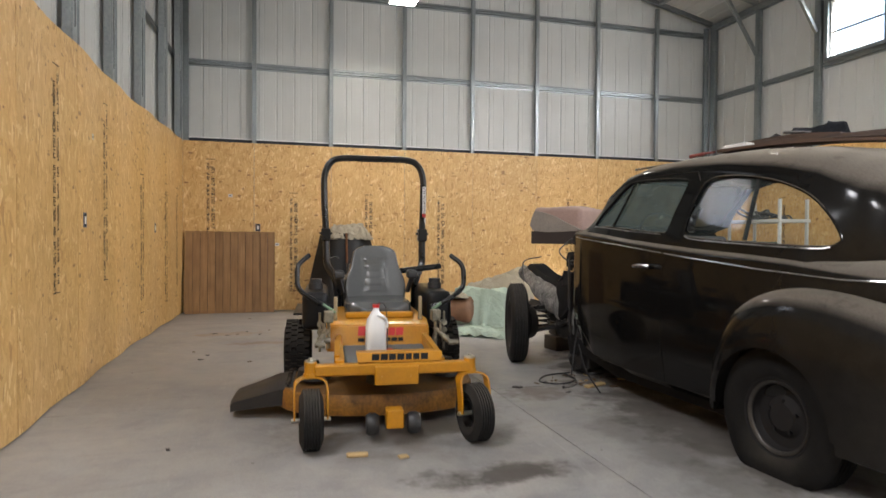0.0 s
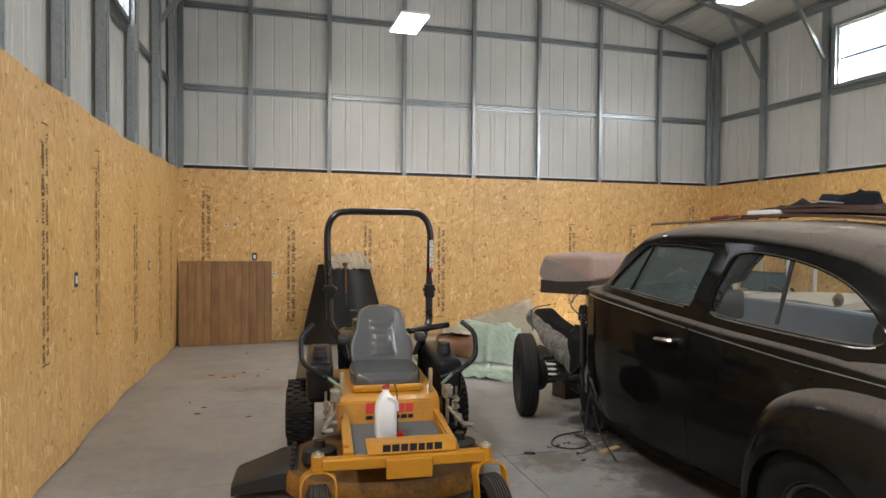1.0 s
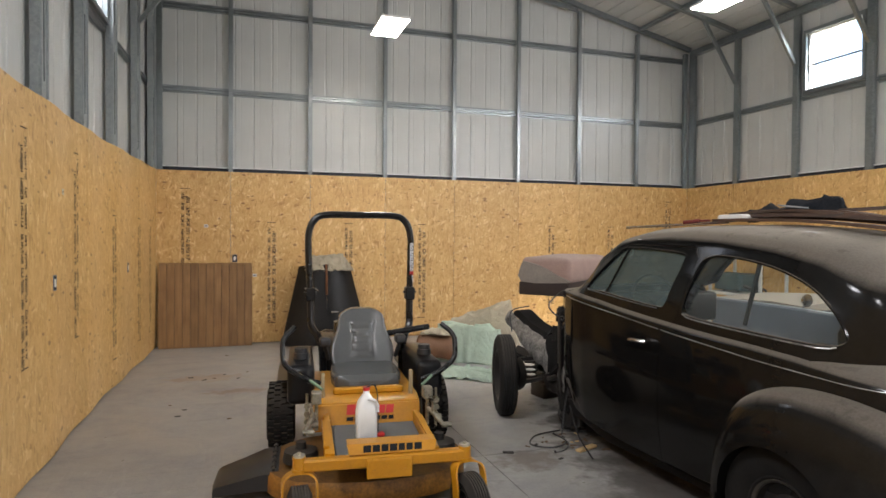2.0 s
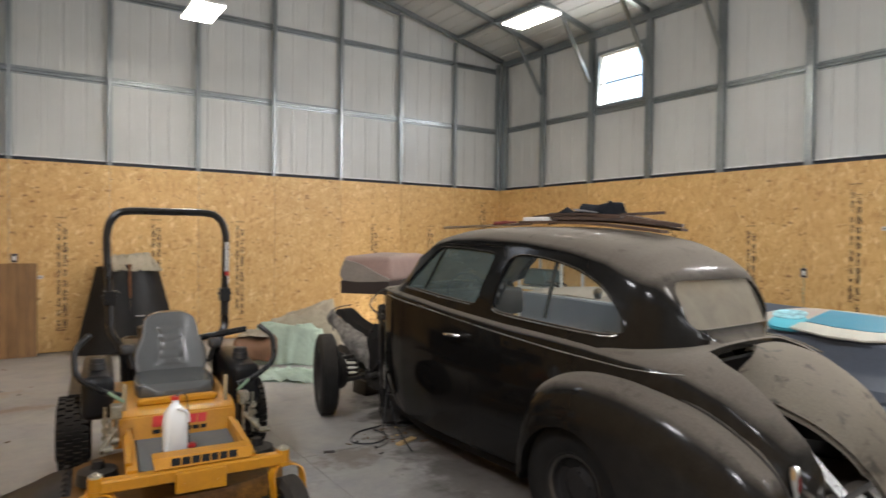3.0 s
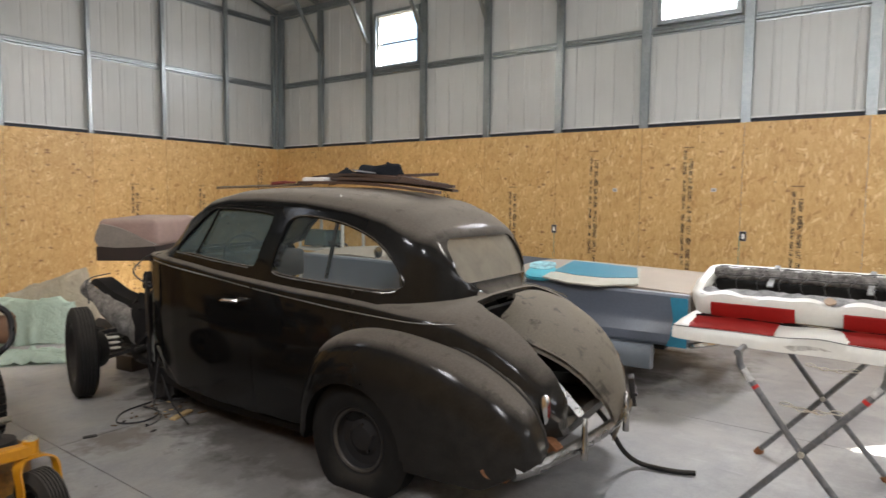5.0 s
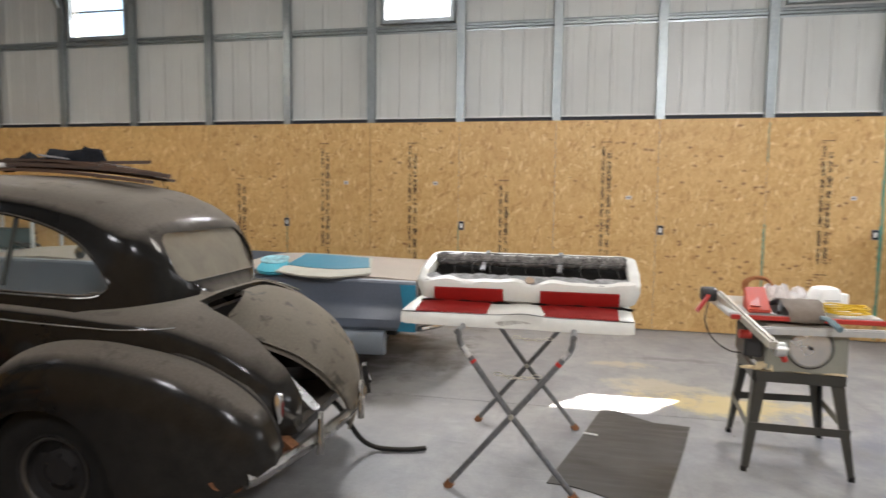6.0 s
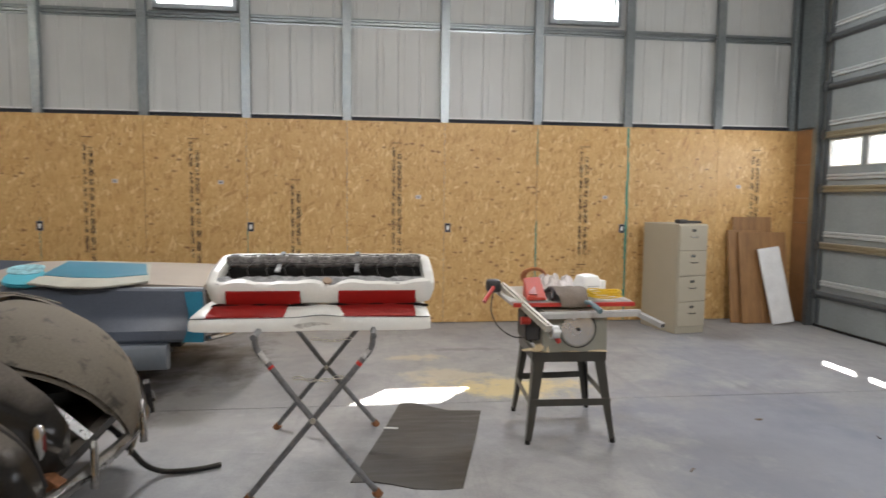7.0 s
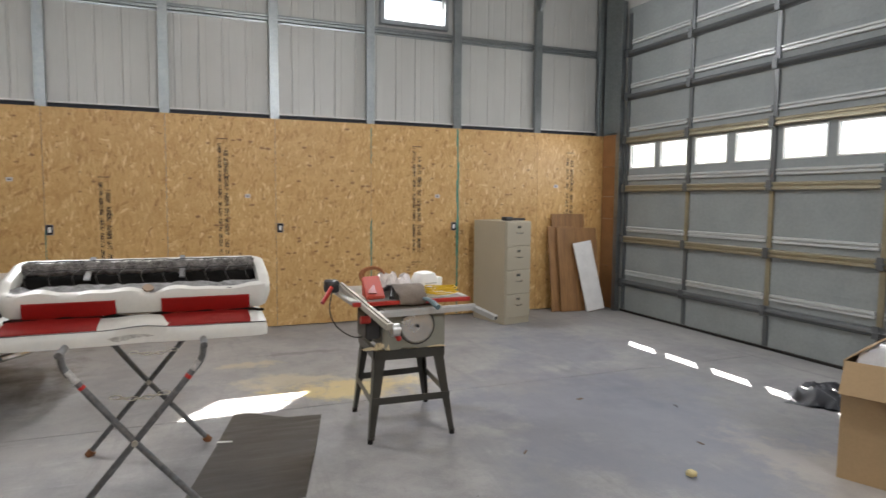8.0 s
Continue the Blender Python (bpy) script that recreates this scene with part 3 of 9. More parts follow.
def sheet_mark(parent, at, u, z_top, length, seed):
    """The maker's ink print on a board: columns of lettering too small to read."""
    rnd = random.Random(seed)
    bm = BM()
    m = turn_of(at, u)

    def tick(x0, x1, z0, z1):
        vs = [bm.verts.new(m @ Vector(p)) for p in ((x0, -0.004, z0), (x1, -0.004, z0), (x1, -0.004, z1), (x0, -0.004, z1))]
        bm.faces.new(vs)

    tick(-0.075, 0.05, z_top - 0.004, z_top + 0.004)
    tick(-0.075, 0.05, z_top - length - 0.004, z_top - length + 0.004)
    # lines of characters lying on their side: bars across for their strokes, a spine along one edge
    for cx, w, start in ((-0.046, 0.036, 0.03), (0.024, 0.046, 0.10)):
        z = z_top - start - rnd.random() * 0.05
        while z > z_top - length + 0.12:
            for _ in range(rnd.randint(3, 8)):
                p = rnd.uniform(0.020, 0.027)
                l, r = cx - w / 2, cx + w / 2
                tick(l, r if rnd.random() < 0.7 else cx, z - 0.0065, z)
                if rnd.random() < 0.75:
                    tick(l if rnd.random() < 0.7 else cx, r, z - p + 0.004, z - p + 0.0105)
                e = rnd.choice((l, r - 0.009, cx - 0.0045))
                tick(e, e + 0.009, z - p + 0.0105, z - 0.0065)
                if rnd.random() < 0.5:
                    e = l if e > cx else r - 0.009
                    tick(e, e + 0.009, z - p + 0.0105, z - 0.0065)
                z -= p
            z -= rnd.uniform(0.02, 0.05)
    # a round mill stamp
    zc = z_top - length * rnd.choice((0.28, 0.74))
    ring = [(0.03 * math.cos(a), 0.03 * math.sin(a)) for a in (2 * math.pi * i / 14 for i in range(14))]
    inner = [(x * 0.7, z * 0.7) for x, z in ring]
    for i in range(14):
        j = (i + 1) % 14
        bm.faces.new([bm.verts.new(m @ Vector((p[0] + 0.028, -0.0046, zc + p[1]))) for p in (ring[i], ring[j], inner[j], inner[i])])
    part("ink_mark", bm, INK, parent, "black printed lettering too small to read", smooth=0)


def wall(name, at, stops, top, windows, marks, stud_w, girts, label, osb=True, outer=True):
    """One wall: cladding with its openings, then boards, posts, rails and ribbed sheets as pieces."""
    bm = BM()
    cut = sorted(windows)
    # outer cladding around the openings
    for u0, u1 in zip(stops, stops[1:]):
        win = [w for w in cut if u0 < w[0] < u1]
        n = 8 if callable(top) or at is at_west else 1
        a = u0 - (0.25 if u0 == stops[0] else 0)
        b = u1 + (0.25 if u1 == stops[-1] else 0)
        if not win:
            slab(bm, at, a, b, 0.15, 0.2, -0.1, top, n)
        else:
            w0, w1, z0, z1 = win[0]
            slab(bm, at, a, w0, 0.15, 0.2, -0.1, top, n)
            slab(bm, at, w1, b, 0.15, 0.2, -0.1, top, n)
            slab(bm, at, w0, w1, 0.15, 0.2, -0.1, z0, n)
            slab(bm, at, w0, w1, 0.15, 0.2, z1, top, n)
    root = tagged(part(name, bm, WHITE_STEEL, smooth=0), label, "wall", kind="structure")
    # ribbed sheets, one for each bay, split round an opening
    topf = top if callable(top) else (lambda u: top)

    def ribbed(u0, u1, z0, z1):
        prof, u = [(u0, 0.112)], math.ceil((u0 + 0.03) / 0.262) * 0.262
        while u < u1 - 0.03:
            prof += [(u - 0.016, 0.112), (u - 0.008, 0.122), (u + 0.004, 0.122), (u + 0.012, 0.112)]
            if u + 0.09 < u1 - 0.02:
                prof += [(u + 0.070, 0.112), (u + 0.074, 0.115), (u + 0.080, 0.115), (u + 0.084, 0.112)]
            u += 0.262
        prof.append((u1, 0.112))
        b2 = BM()
        zz = z1 if callable(z1) else (lambda q: z1)
        loft(b2, [[at(q, d, z0), at(q, d + 0.001, z0), at(q, d + 0.001, zz(q)), at(q, d, zz(q))] for q, d in prof])
        part("siding_sheet", b2, SIDING, root, smooth=20)

    for u0, u1 in zip(stops, stops[1:]):
        win = [w for w in cut if u0 < w[0] < u1]
        low = 2.3
        if not osb:
            low = 0.0
        if not win:
            ribbed(u0, u1, low, topf)
        else:
            w0, w1, z0, z1 = win[0]
            ribbed(u0, w0, low, topf)
            ribbed(w1, u1, low, topf)
            ribbed(w0, w1, low, z0)
            ribbed(w0, w1, z1, topf)
    # posts
    for k, u in enumerate(stops):
        bm = BM()
        w = stud_w if 0 < k < len(stops) - 1 else stud_w * 1.25
        c = u + (w / 2 if k == 0 else -w / 2 if k == len(stops) - 1 else 0)
        slab(bm, at, c - w / 2, c + w / 2, 0.014, 0.078, 0.0, topf(u) - 0.08)
        bmesh.ops.bevel(bm, geom=bm.edges[:], offset=0.006, segments=2, affect="EDGES")
        post = part("post", bm, LIT_GALV if at is at_west else GALV, root)
        if at is at_west:
            bm = BM()
            for a, b in ((c - w / 2, c - w / 2 + 0.022), (c + w / 2 - 0.022, c + w / 2)):
                slab(bm, at, a, b, 0.002, 0.014, OSB_TOP + 0.01, topf(u) - 0.08)
            part("lip", bm, LIT_GALV, post)
            bm = BM()
            for za in (2.62, 3.75):
                slab(bm, at, c - 0.004, c + 0.004, 0.011, 0.0145, za, za + 0.85)
            part("slot", bm, NEAR_BLACK, post, smooth=0)
    # hat-section rails
    for z in girts:
        for u0, u1 in zip(stops, stops[1:]):
            if z > topf((u0 + u1) / 2) - 0.1:
                continue
            bm = BM()
            prof = [(0.11, -0.055), (0.108, -0.032), (0.068, -0.027), (0.068, -0.010), (0.088, -0.006), (0.088, 0.006), (0.068, 0.010), (0.068, 0.027), (0.108, 0.032), (0.11, 0.055)]
            loft(bm, [[at(u, d, z + h) for d, h in prof] for u in (u0 + stud_w / 2, u1 - stud_w / 2)])
            part("rail", bm, GALV, root, smooth=20)
    if osb:
        for k, (u0, u1) in enumerate(zip(stops, stops[1:])):
            bm = BM()
            g = 0.0025
            n = 8 if at is at_west else 1
            m = turn_of(at, (u0 + u1) / 2)
            mi = m.inverted()

            def local(u, d, z):
                return mi @ at(u, d, z)
            slab(bm, local, u0 + g, u1 - g, -0.001, 0.012, 0.012, OSB_TOP, n)
            ob = part("strand_board", bm, OSB, root, smooth=30)
            ob.matrix_basis = m
            if at is at_west:
                continue
            # dark strip on the rail behind the board's top edge
            bm = BM()
            slab(bm, at, u0 + stud_w / 2, u1 - stud_w / 2, 0.06, 0.11, OSB_TOP - 0.06, OSB_TOP + 0.05, n)
            part("closure_strip", bm, NEAR_BLACK, root, "dark strip behind the board's top edge", smooth=0)
            bm = BM()
            slab(bm, at, u0 + stud_w / 2, u1 - stud_w / 2, 0.045, 0.11, OSB_TOP + 0.053, OSB_TOP + 0.068, n)
            part("trim_angle", bm, WHITE_STEEL, root, "thin bright trim angle", smooth=0)
        for k, (u, zt, ln) in enumerate(marks):
            sheet_mark(root, at, u, zt, ln, len(name) * 31 + k)
    return root


def window(name, at, w0, w1, z0, z1, label):
    """A single-hung sash window in a steel surround."""
    bm = BM()
    f = 0.05
    for a, b, c, d in ((w0 - f, w0, z0 - f, z1 + f), (w1, w1 + f, z0 - f, z1 + f)):
        slab(bm, at, a, b, 0.03, 0.15, c, d)
    for c, d in ((z0 - f, z0), (z1, z1 + f)):
        slab(bm, at, w0, w1, 0.03, 0.15, c, d)
    root = tagged(part(name, bm, GALV, smooth=0), label, "window", kind="structure")
    bm = BM()
    s = 0.022
    mid = z0 + (z1 - z0) * 0.44
    for a, b, c, d in ((w0, w0 + s, z0, z1), (w1 - s, w1, z0, z1), (w0 + s, w1 - s, z0, z0 + s), (w0 + s, w1 - s, z1 - s, z1)):
        slab(bm, at, a, b, 0.08, 0.13, c, d)
    part("window_frame", bm, WHITE_STEEL, root, "white sash frame", smooth=0)
    # rail painted dark to look backlit, unlike the white frame
    bm = BM()
    slab(bm, at, w0 + s, w1 - s, 0.090, 0.113, mid - 0.010, mid + 0.010)
    part("meeting_rail", bm, BACKLIT_BAR, root, "meeting rail of the sashes, painted dark as if backlit", smooth=0)
    for c, d in ((z0 + s, mid - 0.010), (mid + 0.010, z1 - s)):
        bm = BM()
        slab(bm, at, w0 + s, w1 - s, 0.104, 0.108, c, d)
        p = part("pane", bm, FROST, root, smooth=0)
        p.visible_shadow = False


WINDOWS_EAST = [(2.475, 3.34, 3.76, 4.58), (7.15, 8.0, 3.79, 4.58), (11.88, 12.70, 3.81, 4.58)]
A, B = (2.24, 1.5), (1.775, 1.48)
wall("wall_north", at_north, NORTH, lambda u: roof_z(u) - 0.005, [], [(0.39, *A), (1.57, *B), (2.71, *B), (3.88, *B), (6.17, *B), (7.33, *B), (8.53, *A)],
     0.062, (3.66, 4.84), "gable wall of strand board below ribbed white siding on steel posts")
wall("wall_east", at_east, EAST, 5.05, WINDOWS_EAST, [(1.75, *B), (2.9, *B), (3.98, *B), (5.15, *B), (6.36, *A), (7.55, *A), (8.72, *B), (9.94, *A), (12.32, *A), (14.65, *A)],
     0.105, (3.68,), "long wall of strand board below ribbed white siding on steel posts")
wall("wall_west", at_west, EAST, 5.05, WINDOWS_EAST, [(5.08, *A), (3.79, *A), (2.4, *B), (1.18, *B), (0.45, *B), (7.6, *A), (8.7, *B), (11.1, *A)],
     0.15, (3.68,), "bowed long wall of strand board below ribbed white siding")
for k, (a, b, c, d) in enumerate(WINDOWS_EAST):
    window("window_%d" % (k + 1), at_east, a, b, c, d, "high white sash window glowing with daylight")
    window("window_%d" % (k + 4), at_west, a, b, c, d, "high white sash window glowing with daylight")

# North wall's rails and the eave beams
bm = BM()
slab(bm, at_east, 0.05, L, 0.0, 0.1, 4.90, 5.0)
tagged(part("trim_east", bm, GALV), "grey steel eave beam along the wall head", "beam", kind="structure")
bm = BM()
slab(bm, at_west, 0.05, L, 0.0, 0.1, 4.90, 5.0, 20)
tagged(part("trim_west", bm, GALV), "grey steel eave beam along the wall head", "beam", kind="structure")

# Floor slab in bays, with saw-cut joints between them
floor = tagged(new("floor"), "grey concrete floor slab with saw cuts, oil and rust stains, painted car shade", "floor", kind="structure")
xs, ys = [-0.4, 2.79, 5.86, W + 0.25], [0.25, -5.08 - 0.3, -10.6 - 0.9, -L - 0.25]
for i in range(3):
    for j in range(3):
        bm = BM()
        g = 0.0035
        box(bm, xs[i] + g, xs[i + 1] - g, ys[j + 1] + (g if j < 1 else 0.0), ys[j] - (g if 0 < j < 2 else 0.0), -0.12, 0.0)
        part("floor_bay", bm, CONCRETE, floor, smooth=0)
bm = BM()
box(bm, -0.5, W + 0.3, -L - 0.3, 0.3, -0.2, -0.035)
part("subfloor", bm, surface("dark_joint", (0.10, 0.095, 0.09), 0.9), floor, smooth=0)

# Roof: ribbed sheets with the ribs along the building
bm = BM()
for side in (-1, 1):
    prof = []
    k = 0.0
    while k < W / 2 + 0.3:
        for dx, dz in ((0.0, 0.0), (0.21, 0.0), (0.218, 0.014), (0.234, 0.014)):
            x = W / 2 + side * min(k + dx, W / 2 + 0.3)
            prof.append((x, roof_z(x) + dz))
        k += 0.242
    up = [(x, z + 0.05) for x, z in reversed(prof)]
    ring = prof + up
    loft(bm, [[(x, y, z) for x, z in (ring if side > 0 else ring[::-1])] for y in (0.3, -L - 0.3)])
tagged(part("ceiling", bm, SIDING, smooth=20), "white ribbed steel roof sheets over steel rafters", "ceiling", kind="structure")

frame_root = tagged(new("roof_frame"), "galvanised steel rafters with knee braces", "roof frame", kind="structure")
for k, u in enumerate(EAST):
    y = -max(0.045, min(u, L - 0.045))
    for side in (-1, 1):
        x1 = W / 2 + side * (W / 2 - 0.01)
        bm = BM()
        bar(bm, (x1, y, roof_z(x1) - 0.042), (W / 2 + side * 0.0, y, roof_z(W / 2) - 0.042), 0.064, 0.07)
        part("rafter", bm, GALV, frame_root)
        if 0 < k < len(EAST) - 1:
            bm = BM()
            xa, xb = W / 2 + side * (W / 2 + 0.0), W / 2 + side * (W / 2 - 0.66)
            if side < 0:
                xa -= bow(u)
            bar(bm, (xa, y, 4.17), (xb, y, roof_z(xb) - 0.06), 0.045, 0.05, (1, 0, 0))
            part("brace", bm, GALV, frame_root)
        bm = BM()
        bar(bm, (W / 2 + side * 2.1, y - 0.05, roof_z(W / 2 + side * 2.1) - 0.16), (W / 2, y - 0.05, roof_z(W / 2) - 0.30), 0.05, 0.06)
        part("peak_brace", bm, GALV, frame_root)
for x in (7.85, 6.35, W - 6.35, W - 7.85):
    for u0, u1 in zip(EAST, EAST[1:]):
        bm = BM()
        bar(bm, (x, -u0 - 0.035, roof_z(x) - 0.035), (x, -u1 + 0.035, roof_z(x) - 0.035), 0.09, 0.045)
        part("purlin", bm, GALV, frame_root)

# South wall with the sectional door
DX0, DX1, DTOP = 3.55, 8.47, 4.2
bm = BM()
f = lambda u: roof_z(u) - 0.005
slab(bm, at_south, DX1, W + 0.25, 0.0, 0.15, -0.1, f, 4)
slab(bm, at_south, -0.4, DX0, 0.0, 0.15, -0.1, f, 8)
slab(bm, at_south, DX0, DX1, 0.0, 0.15, DTOP, f, 8)
south = tagged(part("wall_south", bm, SIDING, smooth=0), "gable wall with a tall sectional overhead door", "wall", kind="structure")
bm = BM()
for k, (z0, z1) in enumerate(((0.01, 0.62), (0.625, 1.30), (1.305, 1.62), (1.625, 2.05), (2.055, 2.5))):
    slab(bm, at_south, DX1 + 0.09, W - 0.02, -0.045 + 0.004 * (k % 2), -0.005, z0, z1)
part("jamb_board", bm, surface("reddish_brown_board", (0.30, 0.15, 0.06), 0.6, vary=0.25), south, "reddish brown boards beside the door jamb")
bm = BM()
slab(bm, at_south, DX1 + 0.10, W - 0.02, -0.05, -0.005, 2.52, 4.95)
bmesh.ops.bevel(bm, geom=bm.edges[:], offset=0.006, segments=2, affect="EDGES")
part("post", bm, GALV, south, "galvanised corner column")
for u in (0.6, 1.9, 3.2):
    bm = BM()
    slab(bm, at_south, u, u + 0.1, -0.07, -0.003, 0, roof_z(u) - 0.1)
    part("post", bm, GALV, south)
# zinc with the boards' tan reflection put into its base colour
TAN_LIT_ZINC = surface("tan_lit_zinc", (0.27, 0.24, 0.165), 0.4, 0.5, vary=0.2, size=5)
door = tagged(new("door_1"), "closed grey steel sectional garage door with a row of windows", "garage door", kind="structure")
ZS = [0.02, 0.448, 1.06, 1.765, 2.43, 3.02, 3.61, 4.2]
STILES = [8.41, 7.235, 6.035, 4.85, 3.62]
GLAZ = [(8.35, 7.845), (7.755, 7.27), (7.145, 6.655), (6.545, 6.07), (5.935, 5.445), (5.345, 4.89), (4.75, 4.28), (4.18, 3.70)]
y0 = -0.055
for k, (z0, z1) in enumerate(zip(ZS, ZS[1:])):
    bm = BM()
    if k == 3:
        a, b = 2.005, 2.335
        slab(bm, at_south, DX0, DX1, 0.0, 0.04, z0, a)
        slab(bm, at_south, DX0, DX1, 0.0, 0.04, b, z1 - 0.004)
        edges = [DX1] + [v for g in GLAZ for v in g] + [DX0]
        for q0, q1 in zip(edges[::2], edges[1::2]):
            slab(bm, at_south, q1, q0, 0.0, 0.04, a, b)
    else:
        slab(bm, at_south, DX0, DX1, 0.0, 0.04, z0, z1 - 0.004)
        for zz in (z0 + (z1 - z0) * 0.36, z0 + (z1 - z0) * 0.66):
            for s0, s1 in zip(STILES, STILES[1:]):
                slab(bm, at_south, s1 + 0.12, s0 - 0.12, -0.003, 0.0, zz - 0.003, zz + 0.003)
    part("door_section", bm, DOOR_STEEL, door, smooth=0)
for q1, q0 in GLAZ:
    bm = BM()
    slab(bm, at_south, q0, q1, 0.015, 0.02, 2.005, 2.335)
    p = part("pane", bm, FROST, door, smooth=0)
    p.visible_shadow = False
    bm = BM()
    for e0, e1, h0, h1 in ((q0, q1, 2.005, 2.02), (q0, q1, 2.32, 2.335), (q0, q0 + 0.015, 2.02, 2.32), (q1 - 0.015, q1, 2.02, 2.32)):
        slab(bm, at_south, e0, e1, -0.012, 0.014, h0, h1)
    part("window_frame", bm, WHITE_STEEL, door, smooth=0)
for k, z in enumerate(ZS[1:-1]):
    # a stiffening strut on each joint, and a hat rail under it
    bm = BM()
    tan = k in (1, 2, 3)
    prof = [(0.0, -0.043), (-0.055, -0.040), (-0.06, -0.034), (-0.058, -0.016), (-0.048, -0.012), (-0.048, 0.006), (-0.060, 0.010), (-0.060, 0.030), (-0.054, 0.038), (0.0, 0.043)] if tan else [(0.0, -0.046), (-0.02, -0.044), (-0.022, -0.036), (-0.03, -0.032), (-0.052, -0.022), (-0.064, 0.0), (-0.058, 0.020), (-0.04, 0.034), (-0.02, 0.038), (0.0, 0.038)]
    loft(bm, [[at_south(u, d, z - 0.03 + h) for d, h in prof] for u in (DX0 + 0.03, DX1 - 0.03)])
    part("strut", bm, TAN_LIT_ZINC if tan else DULL_ZINC, door, "zinc strut with a tan reflection painted into its colour" if tan else "", smooth=20)
    bm = BM()
    zr = z + 0.115
    prof = [(0.0, -0.035), (-0.03, -0.03), (-0.03, -0.010), (-0.008, -0.006), (-0.008, 0.006), (-0.03, 0.010), (-0.03, 0.03), (0.0, 0.035)]
    for s0, s1 in zip(STILES, STILES[1:]):
        loft(bm, [[at_south(u, d, zr + h) for d, h in prof] for u in (s1 + 0.045, s0 - 0.045)])
    part("rail", bm, RAIL_GREY, door, "white ribbed rail", smooth=20)
for i, u in enumerate(STILES):
    for z0, z1 in zip(ZS, ZS[1:]):
        bm = BM()
        slab(bm, at_south, u - 0.026, u + 0.026, -0.02, -0.001, z0 + 0.02, z1 - 0.085)
        part("stile", bm, TAN_LIT_ZINC if (z0 == 1.06 and i) or (z0 == 0.448 and i > 1) else DULL_ZINC, door)
        if z1 < 4.1:
            bm = BM()
            slab(bm, at_south, u - 0.03, u + 0.03, -0.075, -0.062, z1 - 0.085, z1 + 0.03)
            rod(bm, at_south(u - 0.045, -0.068, z1 - 0.03), at_south(u + 0.045, -0.068, z1 - 0.03), 0.009, n=8)
            part("hinge", bm, DULL_ZINC, door)
bm = BM()
slab(bm, at_south, DX0, DX1, -0.02, 0.035, 0.001, 0.03)
part("bottom_seal", bm, RUBBER, door, "black rubber bottom seal")
for u in (DX1 + 0.045, DX0 - 0.045):
    bm = BM()
    slab(bm, at_south, u - 0.04, u + 0.04, -0.1, -0.09, 0.0, DTOP + 0.1)
    slab(bm, at_south, u - 0.04, u - 0.035, -0.09, -0.03, 0.0, DTOP + 0.1)
    slab(bm, at_south, u + 0.035, u + 0.04, -0.09, -0.03, 0.0, DTOP + 0.1)
    part("track", bm, GALV, door)

# Outside ground
bm = BM()
box(bm, -600, 600, -600, 600, -0.32, -0.22)
tagged(part("ground", bm, surface("gravel_yard", (0.30, 0.27, 0.22), 0.9, vary=0.3, size=0.5), smooth=0), "pale gravel yard outside the building", "ground", kind="structure")


# Ceiling lamps: flat panels hung on thin wires
def hanging_lamp():
    root = thing("ceiling_lamp", "white flat panel lamp shining, hung from the rafters", "lamp", group="hanging panel lamps")
    bm = BM()
    box(bm, -0.17, 0.17, -0.34, 0.34, 0.0, 0.03, bev=0.006)
    part("housing", bm, WHITE_STEEL, root)
    bm = BM()
    box(bm, -0.16, 0.16, -0.33, 0.33, -0.008, -0.001, bev=0.002)
    part("diffuser", bm, LIGHT, root, "glowing white diffuser")
    for x, y in ((0.0, -0.3), (0.0, 0.3)):
        bm = BM()
        rod(bm, (x, y, 0.03), (x, y, 1.58), 0.002, n=6)
        part("hanging_wire", bm, GALV, root)
    return root


lamp = hanging_lamp()
# third lamp is unseen, placed by a highlight on the east wall
spots = [(2.83, -2.15, 4.1), (6.07, -4.05, 4.15), (6.07, -10.1, 4.2)]
lamp.matrix_basis = pose(*spots[0])
for s in spots[1:]:
    copy_thing(lamp, pose(*s))

# More materials
CAR_BLACK = make_dusty_paint("dusty_black_enamel", (0.004, 0.0038, 0.0036), (0.092, 0.081, 0.069), 0.055, 1.06, 0.009)
LID_DUST = make_dusty_paint("thickly_dusted_paint", (0.02, 0.018, 0.016), (0.112, 0.098, 0.078), 0.4, 0.2, 0.86, 0.3)
DULL_RING = surface("dull_rim_ring", (0.045, 0.041, 0.036), 0.4, 0.4, vary=0.4, size=12)
# blacker copy for the rear tyres, shade under the fenders in its colour
SHADED_TYRE = surface("shaded_black_tyre", (0.009, 0.0085, 0.008), 0.85, vary=0.3, size=14, dust=0.12, spec=0.15)
DARK = surface("dark_grimy_metal", (0.017, 0.015, 0.014), 0.6, 0.2, vary=0.4, size=9, dust=0.1)
CHROME = surface("dull_chrome", (0.48, 0.47, 0.45), 0.2, 1.0, vary=0.15, size=14, rvary=0.2)
RUST = surface("rusty_steel", (0.20, 0.085, 0.035), 0.8, 0.2, vary=0.45, size=16)
GREY_DUSTY = surface("grey_dusty_sheet_steel", (0.19, 0.18, 0.165), 0.8, 0.0, vary=0.9, size=11, dust=0.2, spec=0.2)
TARNISHED = surface("tarnished_chrome", (0.32, 0.31, 0.295), 0.24, 1.0, vary=0.4, size=10, rvary=0.25, dust=0.5, dust_col=(0.14, 0.12, 0.09))
CAR_GLASS = make_glass("dusty_car_glass", (0.45, 0.55, 0.55), 0.0, 0.55, (0.105, 0.135, 0.13))
THIN_GLASS = make_glass("lightly_dusted_car_glass", (0.80, 0.86, 0.85), 0.0, 0.06, (0.17, 0.20, 0.195))
